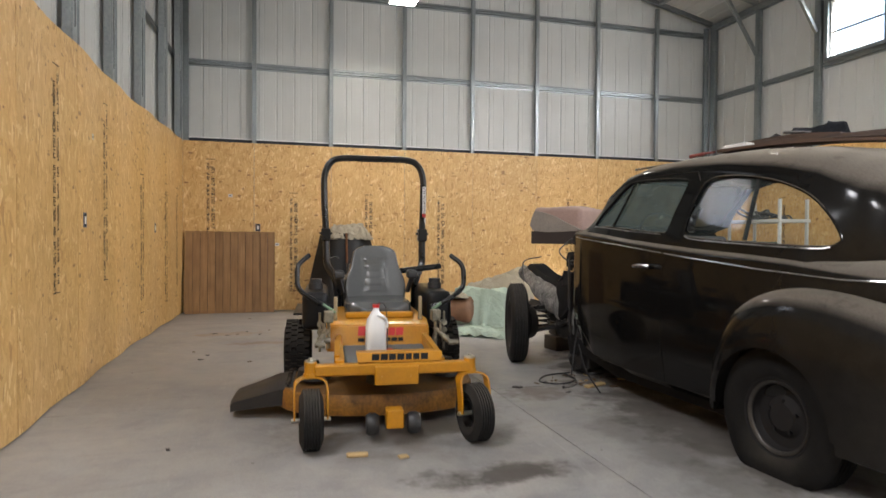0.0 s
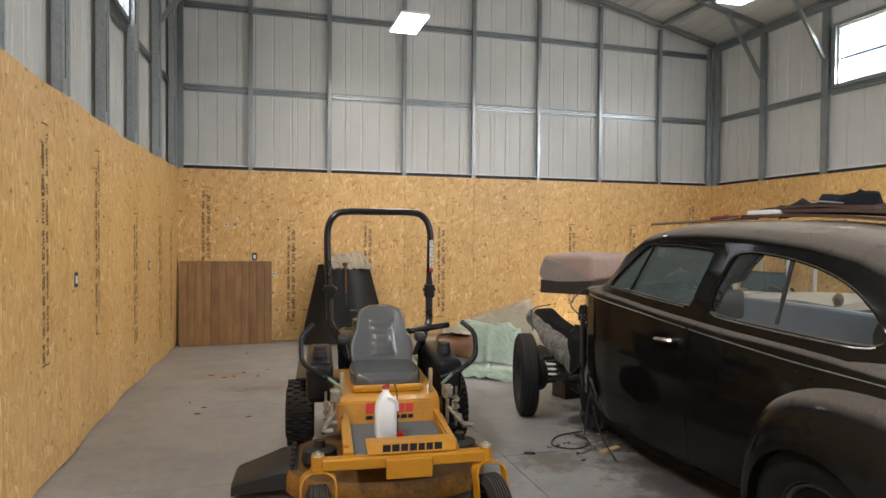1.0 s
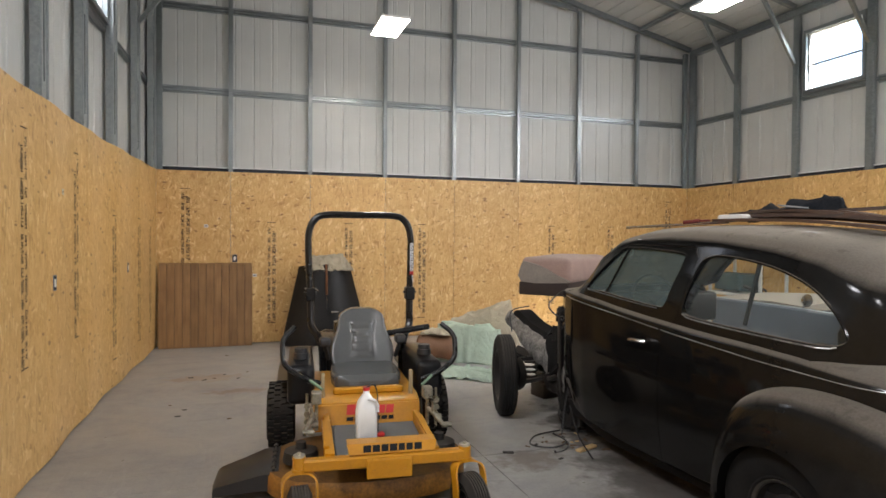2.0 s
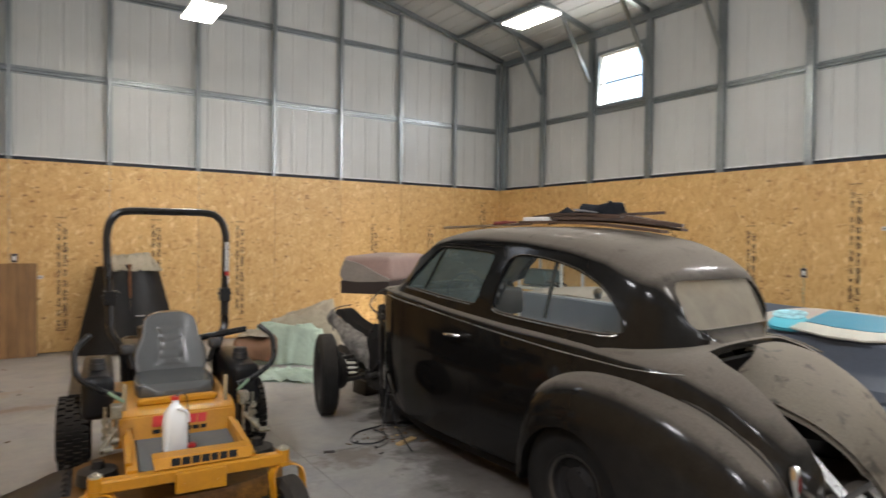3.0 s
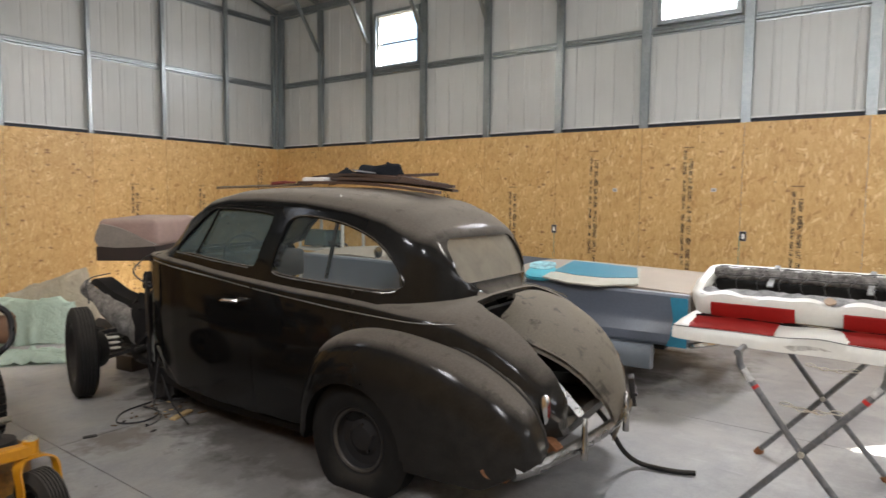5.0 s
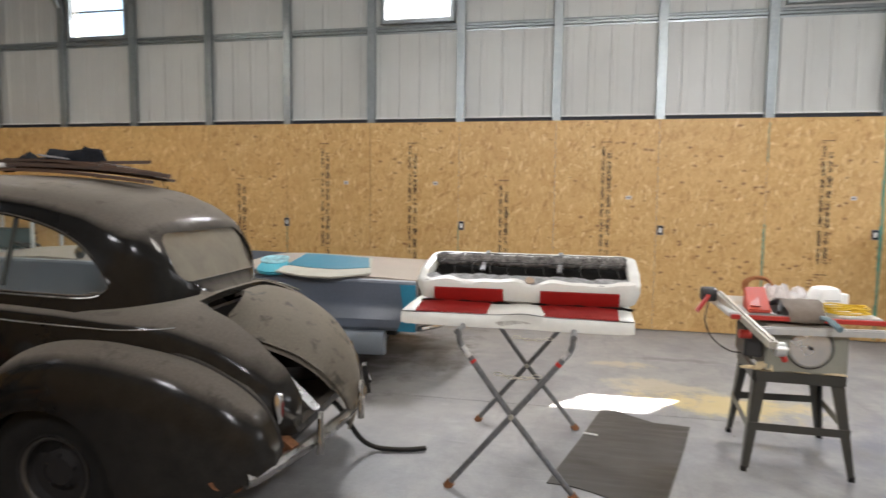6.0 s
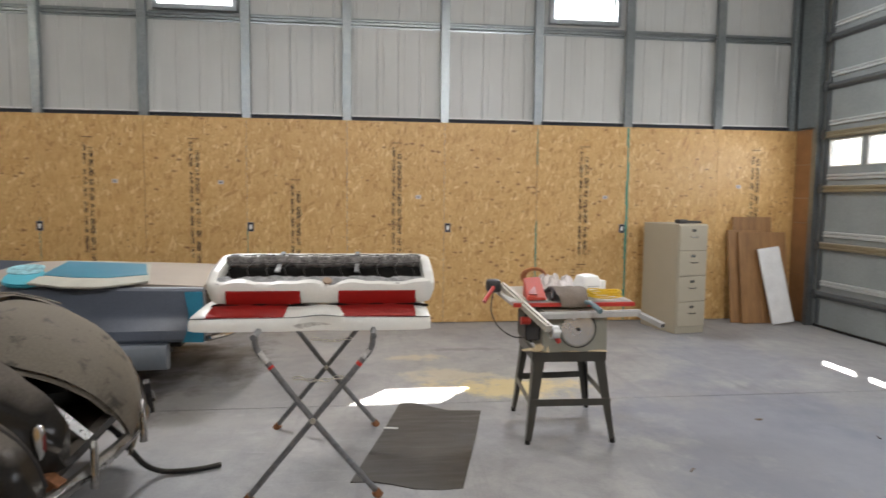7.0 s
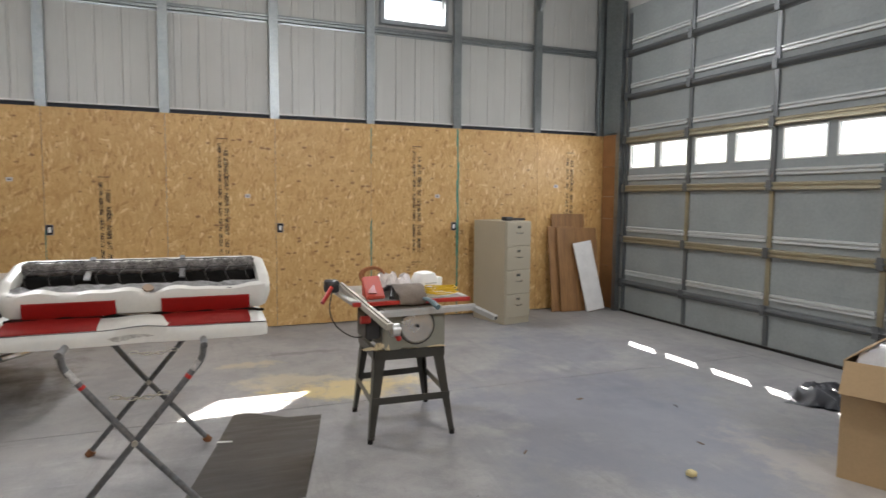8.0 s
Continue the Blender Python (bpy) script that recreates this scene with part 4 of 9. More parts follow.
REAR_GLASS = make_glass("thickly_dusted_glass", (0.6, 0.6, 0.55), 0.05, 0.93, (0.21, 0.188, 0.15))
CAR_CLOTH = surface("dark_grey_car_upholstery", (0.035, 0.032, 0.028), 0.9, vary=0.2)
PINK_CLOTH = surface("faded_mauve_upholstery", (0.29, 0.195, 0.165), 0.85, vary=0.15, size=8, dust=0.35)
GREY_CLOTH = surface("grey_seat_lining", (0.22, 0.19, 0.16), 0.85, vary=0.2)
RED_BROWN = surface("red_brown_fibreboard", (0.022, 0.012, 0.009), 0.6, vary=0.3)
RED_LENS = surface("dark_red_lens", (0.10, 0.008, 0.006), 0.2)
SUBFRAME = surface("black_underframe_paint", (0.012, 0.011, 0.011), 0.75, spec=0.2)


TANK_BLACK = surface("matt_black_tank", (0.006, 0.006, 0.007), 0.30, vary=0.2, spec=0.3)


def solved(bm, cuts, how="DIFFERENCE"):
    """A bmesh with closed bodies taken out of it (or, with INTERSECT, kept to them)."""
    me = bpy.data.meshes.new("solid")
    bmesh.ops.recalc_face_normals(bm, faces=bm.faces[:])
    bm.to_mesh(me)
    bm.free()
    a = new("solid", me)
    helpers = [a]
    for c in cuts:
        cm = bpy.data.meshes.new("cutter")
        bmesh.ops.recalc_face_normals(c, faces=c.faces[:])
        c.to_mesh(cm)
        c.free()
        k = new("cutter", cm)
        helpers.append(k)
        md = a.modifiers.new("cut", "BOOLEAN")
        md.operation, md.solver, md.object = how, "EXACT", k
    bpy.context.view_layer.update()
    ev = a.evaluated_get(bpy.context.evaluated_depsgraph_get())
    out = bmesh.new()
    em = ev.to_mesh()
    out.from_mesh(em)
    ev.to_mesh_clear()
    for h in helpers:
        md = h.data
        bpy.data.objects.remove(h)
        bpy.data.meshes.remove(md)
    bmesh.ops.remove_doubles(out, verts=out.verts[:], dist=0.0004)
    return out


def prism(outline, axis, a, b):
    """A closed body: an outline of two coordinates carried along an axis from a to b."""
    bm = BM()
    put = {"x": lambda p, q, s: (s, p, q), "y": lambda p, q, s: (p, s, q), "z": lambda p, q, s: (p, q, s)}[axis]
    loft(bm, [[put(p, q, s) for p, q in outline] for s in (a, b)])
    return bm


def smooth_loop(pts, n=5):
    return [(p.x, p.y) for p in curve_pts([(x, y, 0) for x, y in pts], n, loop=True)]


# A wheel about the x axis, with its outer face towards -x
def wheel_parts(parent, at, r, width, rim_r, tyre_mat, rim_mat, ring_mat=None, flat=0.0, ribs=5, lean=0.0, blocks=False, n=40, bolts=5):
    m = Matrix.Translation(at) @ pose(0, 0, 0, 0, 0, lean) @ Matrix.Rotation(radians(-90), 4, "Y")
    bm = BM()
    h = width / 2
    prof = [(rim_r, -h * 0.72), (rim_r + 0.02, -h * 0.9), ((r + rim_r) / 2, -h), (r - 0.035, -h * 0.93), (r - 0.008, -h * 0.74)]
    for k in range(ribs):
        a = -h * 0.72 + k * (h * 1.44) / ribs
        b = a + (h * 1.44) / ribs
        g = min(0.006, (b - a) * 0.22)
        prof += [(r, a + g), (r, b - g)]
        if k < ribs - 1:
            prof += [(r - 0.010, b - g * 0.6), (r - 0.010, b + g * 0.6)]
    prof += [(r - 0.008, h * 0.74), (r - 0.035, h * 0.93), ((r + rim_r) / 2, h), (rim_r + 0.02, h * 0.9), (rim_r, h * 0.72)]
    lathe(bm, prof, m, n, close=True)
    if flat:
        for v in bm.verts:
            d = at[2] - v.co.z
            if d > r - flat:
                v.co.z = at[2] - (r - flat) - 0.15 * (d - (r - flat))
                v.co.x += (-1 if v.co.x < at[0] else 1) * 0.02
            elif d > r - flat - 0.12 and abs(v.co.x - at[0]) > h * 0.5:
                v.co.x += (-1 if v.co.x < at[0] else 1) * 0.02 * (d - (r - flat - 0.12)) / 0.12
    tyre = part("tyre", bm, tyre_mat, parent, smooth=40)
    if blocks:
        bm = BM()
        for k in range(30):
            a = 2 * math.pi * k / 30
            for row in (-0.75, -0.27, 0.27, 0.75):
                off = 0.1 if row in (-0.27, 0.75) else 0.0
                c = m @ Matrix.Rotation(a + off, 4, "Z") @ Matrix.Translation((r + 0.002, 0, row * h * 0.9))
                box(bm, -0.012, 0.012, -r * 0.07, r * 0.07, -h * 0.2, h * 0.2, m=c)
        part("tread", bm, tyre_mat, tyre, smooth=0)
    bm = BM()
    lathe(bm, [(0.0, h * 0.35), (rim_r * 0.35, h * 0.38), (rim_r * 0.55, h * 0.1), (rim_r * 0.8, h * 0.15), (rim_r * 0.93, h * 0.55), (rim_r * 1.0, h * 0.8), (rim_r * 1.04, h * 0.82), (rim_r * 1.04, -h * 0.7), (0.0, -h * 0.6)], m, n)
    for k in range(bolts):
        a = 2 * math.pi * k / bolts
        p = m @ Vector((rim_r * 0.42 * math.cos(a), rim_r * 0.42 * math.sin(a), h * 0.1))
        q = m @ Vector((rim_r * 0.42 * math.cos(a), rim_r * 0.42 * math.sin(a), h * 0.42))
        rod(bm, p, q, 0.01, n=6)
    part("rim", bm, rim_mat, parent)
    if ring_mat:
        bm = BM()
        lathe(bm, [(rim_r * 0.86, h * 0.62), (rim_r * 0.9, h * 0.72), (rim_r * 0.95, h * 0.75), (rim_r * 0.95, h * 0.66), (rim_r * 0.86, h * 0.56)], m, n, close=True)
        part("trim_ring", bm, ring_mat, parent, "thin bright rim ring")
    return tyre


# The old black sedan; its own frame: y forward from the rear axle, x to its right
CAR = pose(4.32, -7.25, 0, 0, 0, 3.2)
#        Y     roof   drip  w_dr  belt   w_bt  w_side  z_bot
SECT = [(2.22, 1.165, 1.15, 0.50, 1.13, 0.60, 0.60, 0.50),
        (2.05, 1.19, 1.175, 0.58, 1.14, 0.685, 0.69, 0.36),
        (1.88, 1.27, 1.24, 0.615, 1.138, 0.73, 0.74, 0.25),
        (1.70, 1.50, 1.41, 0.61, 1.125, 0.75, 0.765, 0.21),
        (1.52, 1.62, 1.505, 0.60, 1.11, 0.76, 0.775, 0.20),
        (1.30, 1.662, 1.542, 0.60, 1.085, 0.765, 0.785, 0.19),
        (1.00, 1.672, 1.545, 0.60, 1.06, 0.77, 0.79, 0.19),
        (0.60, 1.668, 1.515, 0.60, 1.03, 0.77, 0.79, 0.19),
        (0.25, 1.64, 1.455, 0.60, 1.01, 0.76, 0.78, 0.20),
        (0.00, 1.595, 1.385, 0.60, 0.99, 0.745, 0.765, 0.22),
        (-0.15, 1.535, 1.30, 0.60, 0.975, 0.735, 0.75, 0.25),
        (-0.27, 1.435, 1.265, 0.575, 0.96, 0.725, 0.735, 0.27),
        (-0.36, 1.29, 1.225, 0.53, 0.95, 0.715, 0.72, 0.29),
        (-0.44, 1.115, 1.104, 0.43, 0.935, 0.70, 0.705, 0.30),
        (-0.475, 1.06, 1.055, 0.30, 0.925, 0.69, 0.70, 0.31),
        (-0.54, 1.05, 0.97, 0.30, 0.90, 0.675, 0.69, 0.32),
        (-0.70, 0.995, 0.91, 0.30, 0.82, 0.64, 0.66, 0.34),
        (-0.85, 0.905, 0.81, 0.30, 0.71, 0.60, 0.62, 0.37),
        (-0.98, 0.78, 0.69, 0.28, 0.60, 0.55, 0.58, 0.39),
        (-1.06, 0.62, 0.56, 0.24, 0.50, 0.48, 0.52, 0.41)]
TAIL = -0.47


def car_section(y, inset=0.0):
    """The tub below, bulging to a shoulder, and the narrower cabin standing on it, square across its back."""
    zr, zd, wd, zb, wb, ws, z0 = lerp_table(sorted(SECT), y)
    top = zr
    if y > TAIL:
        top = lerp_table([(TAIL, 1.062), (-0.2, 1.075), (0.0, 1.11)], y)[0] if y < 0 else zb + 0.12
    zr, zd, wd, wb, ws, z0, top = zr - inset, zd - inset * 0.6, wd - inset, wb - inset, ws - inset, z0 + inset, top - inset
    zs = min(0.62, (zb + z0) / 2 + 0.05)
    half = [(ws * 0.55, z0), (ws * 0.86, z0 + 0.01), (ws * 0.95, z0 + 0.06)]
    for k in range(1, 6):
        f = k / 5
        half.append((ws * (0.95 + 0.05 * math.sin(f * math.pi / 2)), z0 + 0.06 + (zs - z0 - 0.06) * f))
    for k in range(1, 6):
        f = k / 5
        half.append((ws + (wb - ws) * f * f, zs + (zb - zs) * f))

    def shoulder(x):
        return zb + (top - zb) * max(0.0, 1 - (abs(x) / wb) ** 2.5) ** 0.5
    wc = wb - 0.03
    if y < -0.08:
        wc = min(wc, 0.70 * max(0.0, (y - TAIL) / (-0.08 - TAIL)) ** 0.27 - inset)
    cabin = y > TAIL + inset and wc > 0.2
    if not cabin:
        wc = 0.36
    for k in range(1, 11):
        x = wb + (wc - wb) * (k / 10) ** 1.6
        half.append((x, shoulder(x)))
    zc = half[-1][1]
    if cabin:
        wd, zd = min(wd, wc * 0.95), max(zd, zc + 0.006)
        zr = max(zr, zd + 0.004)
        e = 0.75 if y > -0.1 else max(0.40, 0.75 + (y + 0.1) * 1.1)
        for k in range(1, 6):
            f = k / 5
            half.append((wc + (wd - wc) * (0.55 * f + 0.45 * f * f), zc + (zd - zc) * f))
        for k in range(1, 9):
            t = math.pi / 2 * k / 8
            half.append((wd * math.cos(t) ** e if k < 8 else 0.0, zd + (zr - zd) * math.sin(t) ** 0.85))
    else:
        for k in range(1, 14):
            x = wc * (1 - k / 13)
            half.append((x, shoulder(x)))
    low = [Vector((-x, y, z)) for x, z in half[:-1]]
    return low + [Vector((0, y, half[-1][1]))] + [Vector((x, y, z)) for x, z in reversed(half[:-1])]


def car_stations(y0, y1, n):
    return [y0 + (y1 - y0) * i / (n - 1) for i in range(n)]


def car_solid(inset, y0, y1):
    bm = BM()
    loft(bm, [car_section(y, inset) for y in car_stations(y0, y1, 110)])
    return bm


DOOR_WIN = smooth_loop([(1.74, 1.215), (1.62, 1.36), (1.45, 1.50), (1.34, 1.515), (1.1, 1.51), (0.87, 1.49), (0.83, 1.45), (0.87, 1.28), (0.90, 1.18), (0.95, 1.16), (1.25, 1.18), (1.55, 1.205)])
QUARTER_WIN = smooth_loop([(0.755, 1.17), (0.715, 1.40), (0.66, 1.47), (0.52, 1.482), (0.25, 1.44), (0.03, 1.36), (-0.10, 1.26), (-0.175, 1.15), (-0.165, 1.105), (-0.08, 1.092), (0.25, 1.105), (0.65, 1.128)])
DOOR_LINE = [(2.02, 1.17), (2.02, 0.66), (1.90, 0.46), (1.72, 0.30), (1.62, 0.17), (0.865, 0.17), (0.875, 0.95), (0.78, 1.12), (0.735, 1.47), (0.78, 1.528), (1.36, 1.54), (1.54, 1.50), (1.74, 1.34), (1.86, 1.215)]


def grown(line, d):
    cx = sum(p[0] for p in line) / len(line)
    cy = sum(p[1] for p in line) / len(line)
    return [(x + d * (1 if x > cx else -1), y + d * (1 if y > cy else -1)) for x, y in line]


def old_sedan():
    car = thing("old_sedan", "derelict dusty black 1930s sedan stripped of hood and front fenders", "car", CAR)
    cuts = [prism(DOOR_WIN, "x", -1.2, 1.2), prism(QUARTER_WIN, "x", -1.2, 1.2),
            prism(rounded(1.02, 0.30, 0.08, cx=0, cy=1.375), "y", 1.2, 2.6),
            prism(rounded(0.84, 0.245, 0.085, cx=0, cy=1.25), "y", -0.9, 0.05),
            prism([(-0.39, -0.505), (0.33, -0.51), (0.40, -0.60), (0.43, -0.74), (0.44, -0.9), (0.36, -1.3), (-0.36, -1.3), (-0.44, -0.9), (-0.435, -0.74), (-0.425, -0.60)], "z", 0.45, 1.6)]
    shell = solved(car_solid(0.0, 2.2, -1.05), [car_solid(0.035, 2.15, -1.0)] + cuts)
    me = bpy.data.meshes.new("t")
    shell.to_mesh(me)
    body = solved(shell, [prism(grown(DOOR_LINE, 0.004), "x", -1.2, -0.35), prism(grown(DOOR_LINE, 0.004), "x", 0.35, 1.2)])
    part("body", body, CAR_BLACK, car, smooth=36)
    for side in (-1, 1):
        if side > 0:
            # the door on the far side is off
            continue
        d = bmesh.new()
        d.from_mesh(me)
        d = solved(d, [prism(DOOR_LINE, "x", *sorted((side * 0.36, side * 1.2)))], "INTERSECT")
        door_ob = part("door", d, CAR_BLACK, car, smooth=28)
        h = BM()
        x = side * 0.80
        rod(h, (x - side * 0.03, 0.955, 0.955), (x + side * 0.025, 0.955, 0.955), 0.016, n=12)
        tube(h, curve_pts([(x + side * 0.02, 0.955, 0.955), (x + side * 0.045, 0.98, 0.957), (x + side * 0.045, 1.04, 0.954), (x + side * 0.038, 1.085, 0.948)], 4), [0.012] * 12 + [0.006], n=10)
        part("door_handle", h, CHROME, door_ob, "chrome door handle")
        # bright beading under the windows
        for y_a, y_b, owner in ((2.0, 0.885, door_ob), (0.86, -0.53, car)):
            b = BM()
            pts = []
            for i in range(26):
                y = y_a + (y_b - y_a) * i / 25
                sec = car_section(y)
                zt = lerp_table([(-0.6, 0.955), (-0.27, 0.95), (0.18, 0.978), (0.8, 1.03), (1.3, 1.078), (2.0, 1.135)], y)[0]
                q = min((p for p in sec if p.x * side > 0.3), key=lambda p: abs(p.z - zt))
                r = lerp_table(sorted((p.z, abs(p.x)) for p in sec if p.x * side > 0.3), zt)[0]
                pts.append((side * (r + 0.004), y, zt))
            tube(b, pts, 0.0045, n=8)
            part("belt_moulding", b, CHROME, owner, "dull bright belt moulding")
        # window glass
        for line, nm in ((DOOR_WIN, "door_glass"), (QUARTER_WIN, "quarter_glass")):
            b = BM()
            big = grown(line, 0.012)

            def gx(y, z):
                sec = car_section(y)
                return lerp_table(sorted((p.z, abs(p.x)) for p in sec if p.x * side > 0.3), z)[0] - 0.02
            vs = [b.verts.new((side * gx(y, z), y, z)) for y, z in big]
            b.faces.new(vs)
            bmesh.ops.triangulate(b, faces=b.faces[:])
            part(nm, b, CAR_GLASS if nm == "door_glass" else THIN_GLASS, door_ob if nm == "door_glass" else car, "dusty bluish side glass", smooth=60)
            if nm == "door_glass":
                dv = BM()
                rod(dv, (side * (gx(1.50, 1.20) + 0.012), 1.50, 1.195), (side * (gx(1.385, 1.51) + 0.012), 1.385, 1.512), 0.007, n=8)
                part("vent_divider", dv, CAR_BLACK, door_ob)
            sill = BM()
            low_pts = [(1.72, 1.215), (1.55, 1.205), (1.25, 1.18), (0.95, 1.16)] if nm == "door_glass" else [(0.74, 1.15), (0.65, 1.128), (0.25, 1.105), (-0.08, 1.092), (-0.15, 1.10)]
            tube(sill, [(side * (gx(p.x, p.y) + 0.024), p.x, p.y - 0.008) for p in curve_pts([(y, z, 0) for y, z in low_pts], 5)], 0.005, n=8)
            part("window_bead", sill, TARNISHED, car if nm == "quarter_glass" else door_ob, "thin dull chrome bead")
            rim = BM()
            tube(rim, [(side * (gx(y, z) + 0.013), y, z) for y, z in line], 0.008, n=8, loop=True)
            part("window_frame", rim, CAR_BLACK, car if nm == "quarter_glass" else door_ob)
    # dark cloth lining inside the roof and sides
    inner = [prism(grown(DOOR_WIN, 0.008), "x", -1.2, 1.2), prism(grown(QUARTER_WIN, 0.008), "x", -1.2, 1.2),
             prism(rounded(1.04, 0.32, 0.08, cx=0, cy=1.375), "y", 1.2, 2.6), prism(grown(DOOR_LINE, 0.01), "x", 0.35, 1.2),
             prism(rounded(0.90, 0.26, 0.085, cx=0, cy=1.25), "y", -0.9, 0.05)]
    lin = solved(car_solid(0.040, 1.9, -0.36), [car_solid(0.052, 1.95, -0.40)])
    for cut in inner:
        lin = solved(lin, [cut])
    part("lining", lin, CAR_CLOTH, car, "dark cloth lining", smooth=28)
    # rear window: thick dust on the pane
    b = BM()
    out = rounded(0.90, 0.295, 0.10, n=6, cx=0, cy=1.25)
    vs = []
    for x, z in out:
        y = next((yy for yy in car_stations(0.0, -0.6, 241) if lerp_table([(abs(p.x), p.z) for p in sorted(car_section(yy), key=lambda p: p.x) if p.x >= 0 and p.z > 1.0], abs(x))[0] <= z), -0.4)
        vs.append(b.verts.new((x, y + 0.012, z)))
    b.faces.new(vs)
    bmesh.ops.triangulate(b, faces=b.faces[:])
    part("rear_window", b, REAR_GLASS, car, "rear window thick with pale dust", smooth=60)
    b = BM()
    tube(b, [(v[0] * 0.955, v[1] - 0.018, 1.25 + (v[2] - 1.25) * 0.88) for v in [tuple(w.co) for w in bpy.data.objects[car.children[-1].name].data.vertices][:len(out)]], 0.015, n=8, loop=True)
    part("rear_window_rubber", b, TANK_BLACK, car)
    # windscreen
    b = BM()
    vs = [b.verts.new(p) for p in ((-0.55, 1.90, 1.20), (0.0, 2.02, 1.20), (0.0, 1.62, 1.55), (-0.55, 1.56, 1.53))]
    vt = [b.verts.new(p) for p in ((0.55, 1.90, 1.20), (0.55, 1.56, 1.53))]
    b.faces.new(vs)
    b.faces.new((vs[1], vt[0], vt[1], vs[2]))
    part("windscreen", b, make_glass("dusty_windscreen", (0.4, 0.45, 0.42), 0.12, 0.7, (0.115, 0.118, 0.105)), car, "windscreen with pale dust")
    # rear fenders
    for side in (-1, 1):
        b = BM()
        rows = [(0.43, 0.40, 0.79), (0.405, 0.56, 0.83), (0.36, 0.67, 0.855), (0.27, 0.785, 0.875), (0.13, 0.865, 0.885), (-0.05, 0.905, 0.89), (-0.25, 0.90, 0.89), (-0.45, 0.862, 0.885), (-0.65, 0.80, 0.875), (-0.82, 0.705, 0.85), (-0.94, 0.60, 0.81), (-1.0, 0.50, 0.76), (-1.03, 0.40, 0.68)]
        rows = [tuple(p) for p in curve_pts(rows, 4)]
        rings = []
        for y, zt, w in rows:
            zb2 = 0.22 if y > -0.8 else 0.22 + (-0.8 - y) * 0.6
            zb2 = min(zb2, zt - 0.05)
            inner = 0.60
            ring = [Vector((inner, y, zb2))]
            for k in range(13):
                t = math.pi / 2 * k / 12
                ring.append(Vector((inner + 0.06 + (w - inner - 0.06) * math.cos(t) ** 0.62, y, max(zb2, zt - 0.30) + (zt - max(zb2, zt - 0.30)) * math.sin(t) ** 0.9)))
            ring.insert(1, Vector((w - 0.015, y, zb2)))
            ring.append(Vector((inner, y, zt + 0.01)))
            rings.append([Vector((side * p.x, p.y, p.z)) for p in (ring if side > 0 else ring[::-1])])
        loft(b, rings)
        arch = BM()
        bmesh.ops.create_cone(arch, cap_ends=True, segments=48, radius1=0.34, radius2=0.34, depth=0.6, matrix=Matrix.Translation((side * 1.0, 0.0, 0.27)) @ Matrix.Rotation(radians(90), 4, "Y"))
        low = prism([(-0.36, 0.27), (0.36, 0.27), (0.40, 0.0), (-0.40, 0.0)], "x", *sorted((side * 0.7, side * 1.3)))
        part("rear_fender", solved(b, [arch, low]), CAR_BLACK, car, smooth=30)
        # beading where fender meets body
        b = BM()
        tube(b, [(side * (0.705 if y > -0.3 else 0.705 - (-0.3 - y) * 0.14), y, z + 0.004) for y, z, w in rows[4:]], 0.010, n=8)
        part("fender_welting", b, RUBBER, car)
    # lid of the boot, lying askew over its opening
    b = BM()
    prof = curve_pts([(0, -0.47, 1.075), (0, -0.62, 1.035), (0, -0.80, 0.955), (0, -0.95, 0.83), (0, -1.05, 0.68), (0, -1.09, 0.54), (0, -1.085, 0.43)], 4)
    rings = []
    for th in (0.0, -0.03):
        rows = []
        for i, p in enumerate(prof):
            f = i / (len(prof) - 1)
            hw = 0.16 + 0.25 * (1 - (1 - min(1, f / 0.30)) ** 2.5) - 0.08 * max(0, f - 0.6) / 0.4
            row = []
            for k in range(13):
                u = -1 + 2 * k / 12
                drop = 0.055 * abs(u) ** 2.4
                row.append(Vector((u * hw, p.y + drop * 1.2 - th * 0.5, p.z - drop + th * (0.9 if f < 0.6 else 0.2))))
            rows.append(row)
        rings.append(rows)
    top, under = rings
    strip = [r for r in top] + [r for r in reversed(under)]
    loft(b, strip, closed=False, loop=True, caps=False)
    lid = part("boot_lid", b, LID_DUST, car, "dust-covered boot lid lying askew", smooth=40)
    lid.matrix_basis = Matrix.Translation((0.080, -0.085, -0.030)) @ Matrix.Translation((0, -0.80, 0.90)) @ Matrix.Rotation(radians(23), 4, Vector((0, -0.55, 0.83))) @ Matrix.Translation((0, 0.80, -0.90))
    b = BM()
    bar(b, (-0.02, -1.12, 0.60), (-0.02, -1.135, 0.42), 0.05, 0.03, (0, 1, 0))
    bar(b, (-0.05, -1.14, 0.50), (0.03, -1.14, 0.50), 0.03, 0.02)
    part("lid_latch", b, DARK, lid)
    b = BM()
    bar(b, (-0.36, -0.80, 0.80), (-0.20, -1.05, 0.45), 0.045, 0.008, (-0.5, -0.8, 0.3))
    for k in range(4):
        p = Vector((-0.34, -0.831, 0.757)).lerp(Vector((-0.22, -1.02, 0.49)), k / 3)
        rod(b, p, p + Vector((-0.006, -0.010, 0.003)), 0.007, n=8)
    part("boot_gutter", b, TARNISHED, car, "bare metal strip across the boot opening")
    b = BM()
    tube(b, curve_pts([(-0.395, -0.50, 1.015), (-0.428, -0.60, 0.968), (-0.442, -0.74, 0.883), (-0.45, -0.9, 0.72), (-0.40, -1.02, 0.54)], 5), 0.010, n=8)
    part("boot_lip", b, CAR_BLACK, car, "rolled lip of the boot opening")
    b = BM()
    tube(b, [(0.20, -0.50, 1.075), (0.24, -0.56, 1.068), (0.29, -0.66, 1.035), (0.33, -0.74, 0.995)], 0.011, n=8, flat=0.5)
    part("boot_hinge", b, CHROME, car, "bright hinge strap of the boot lid")
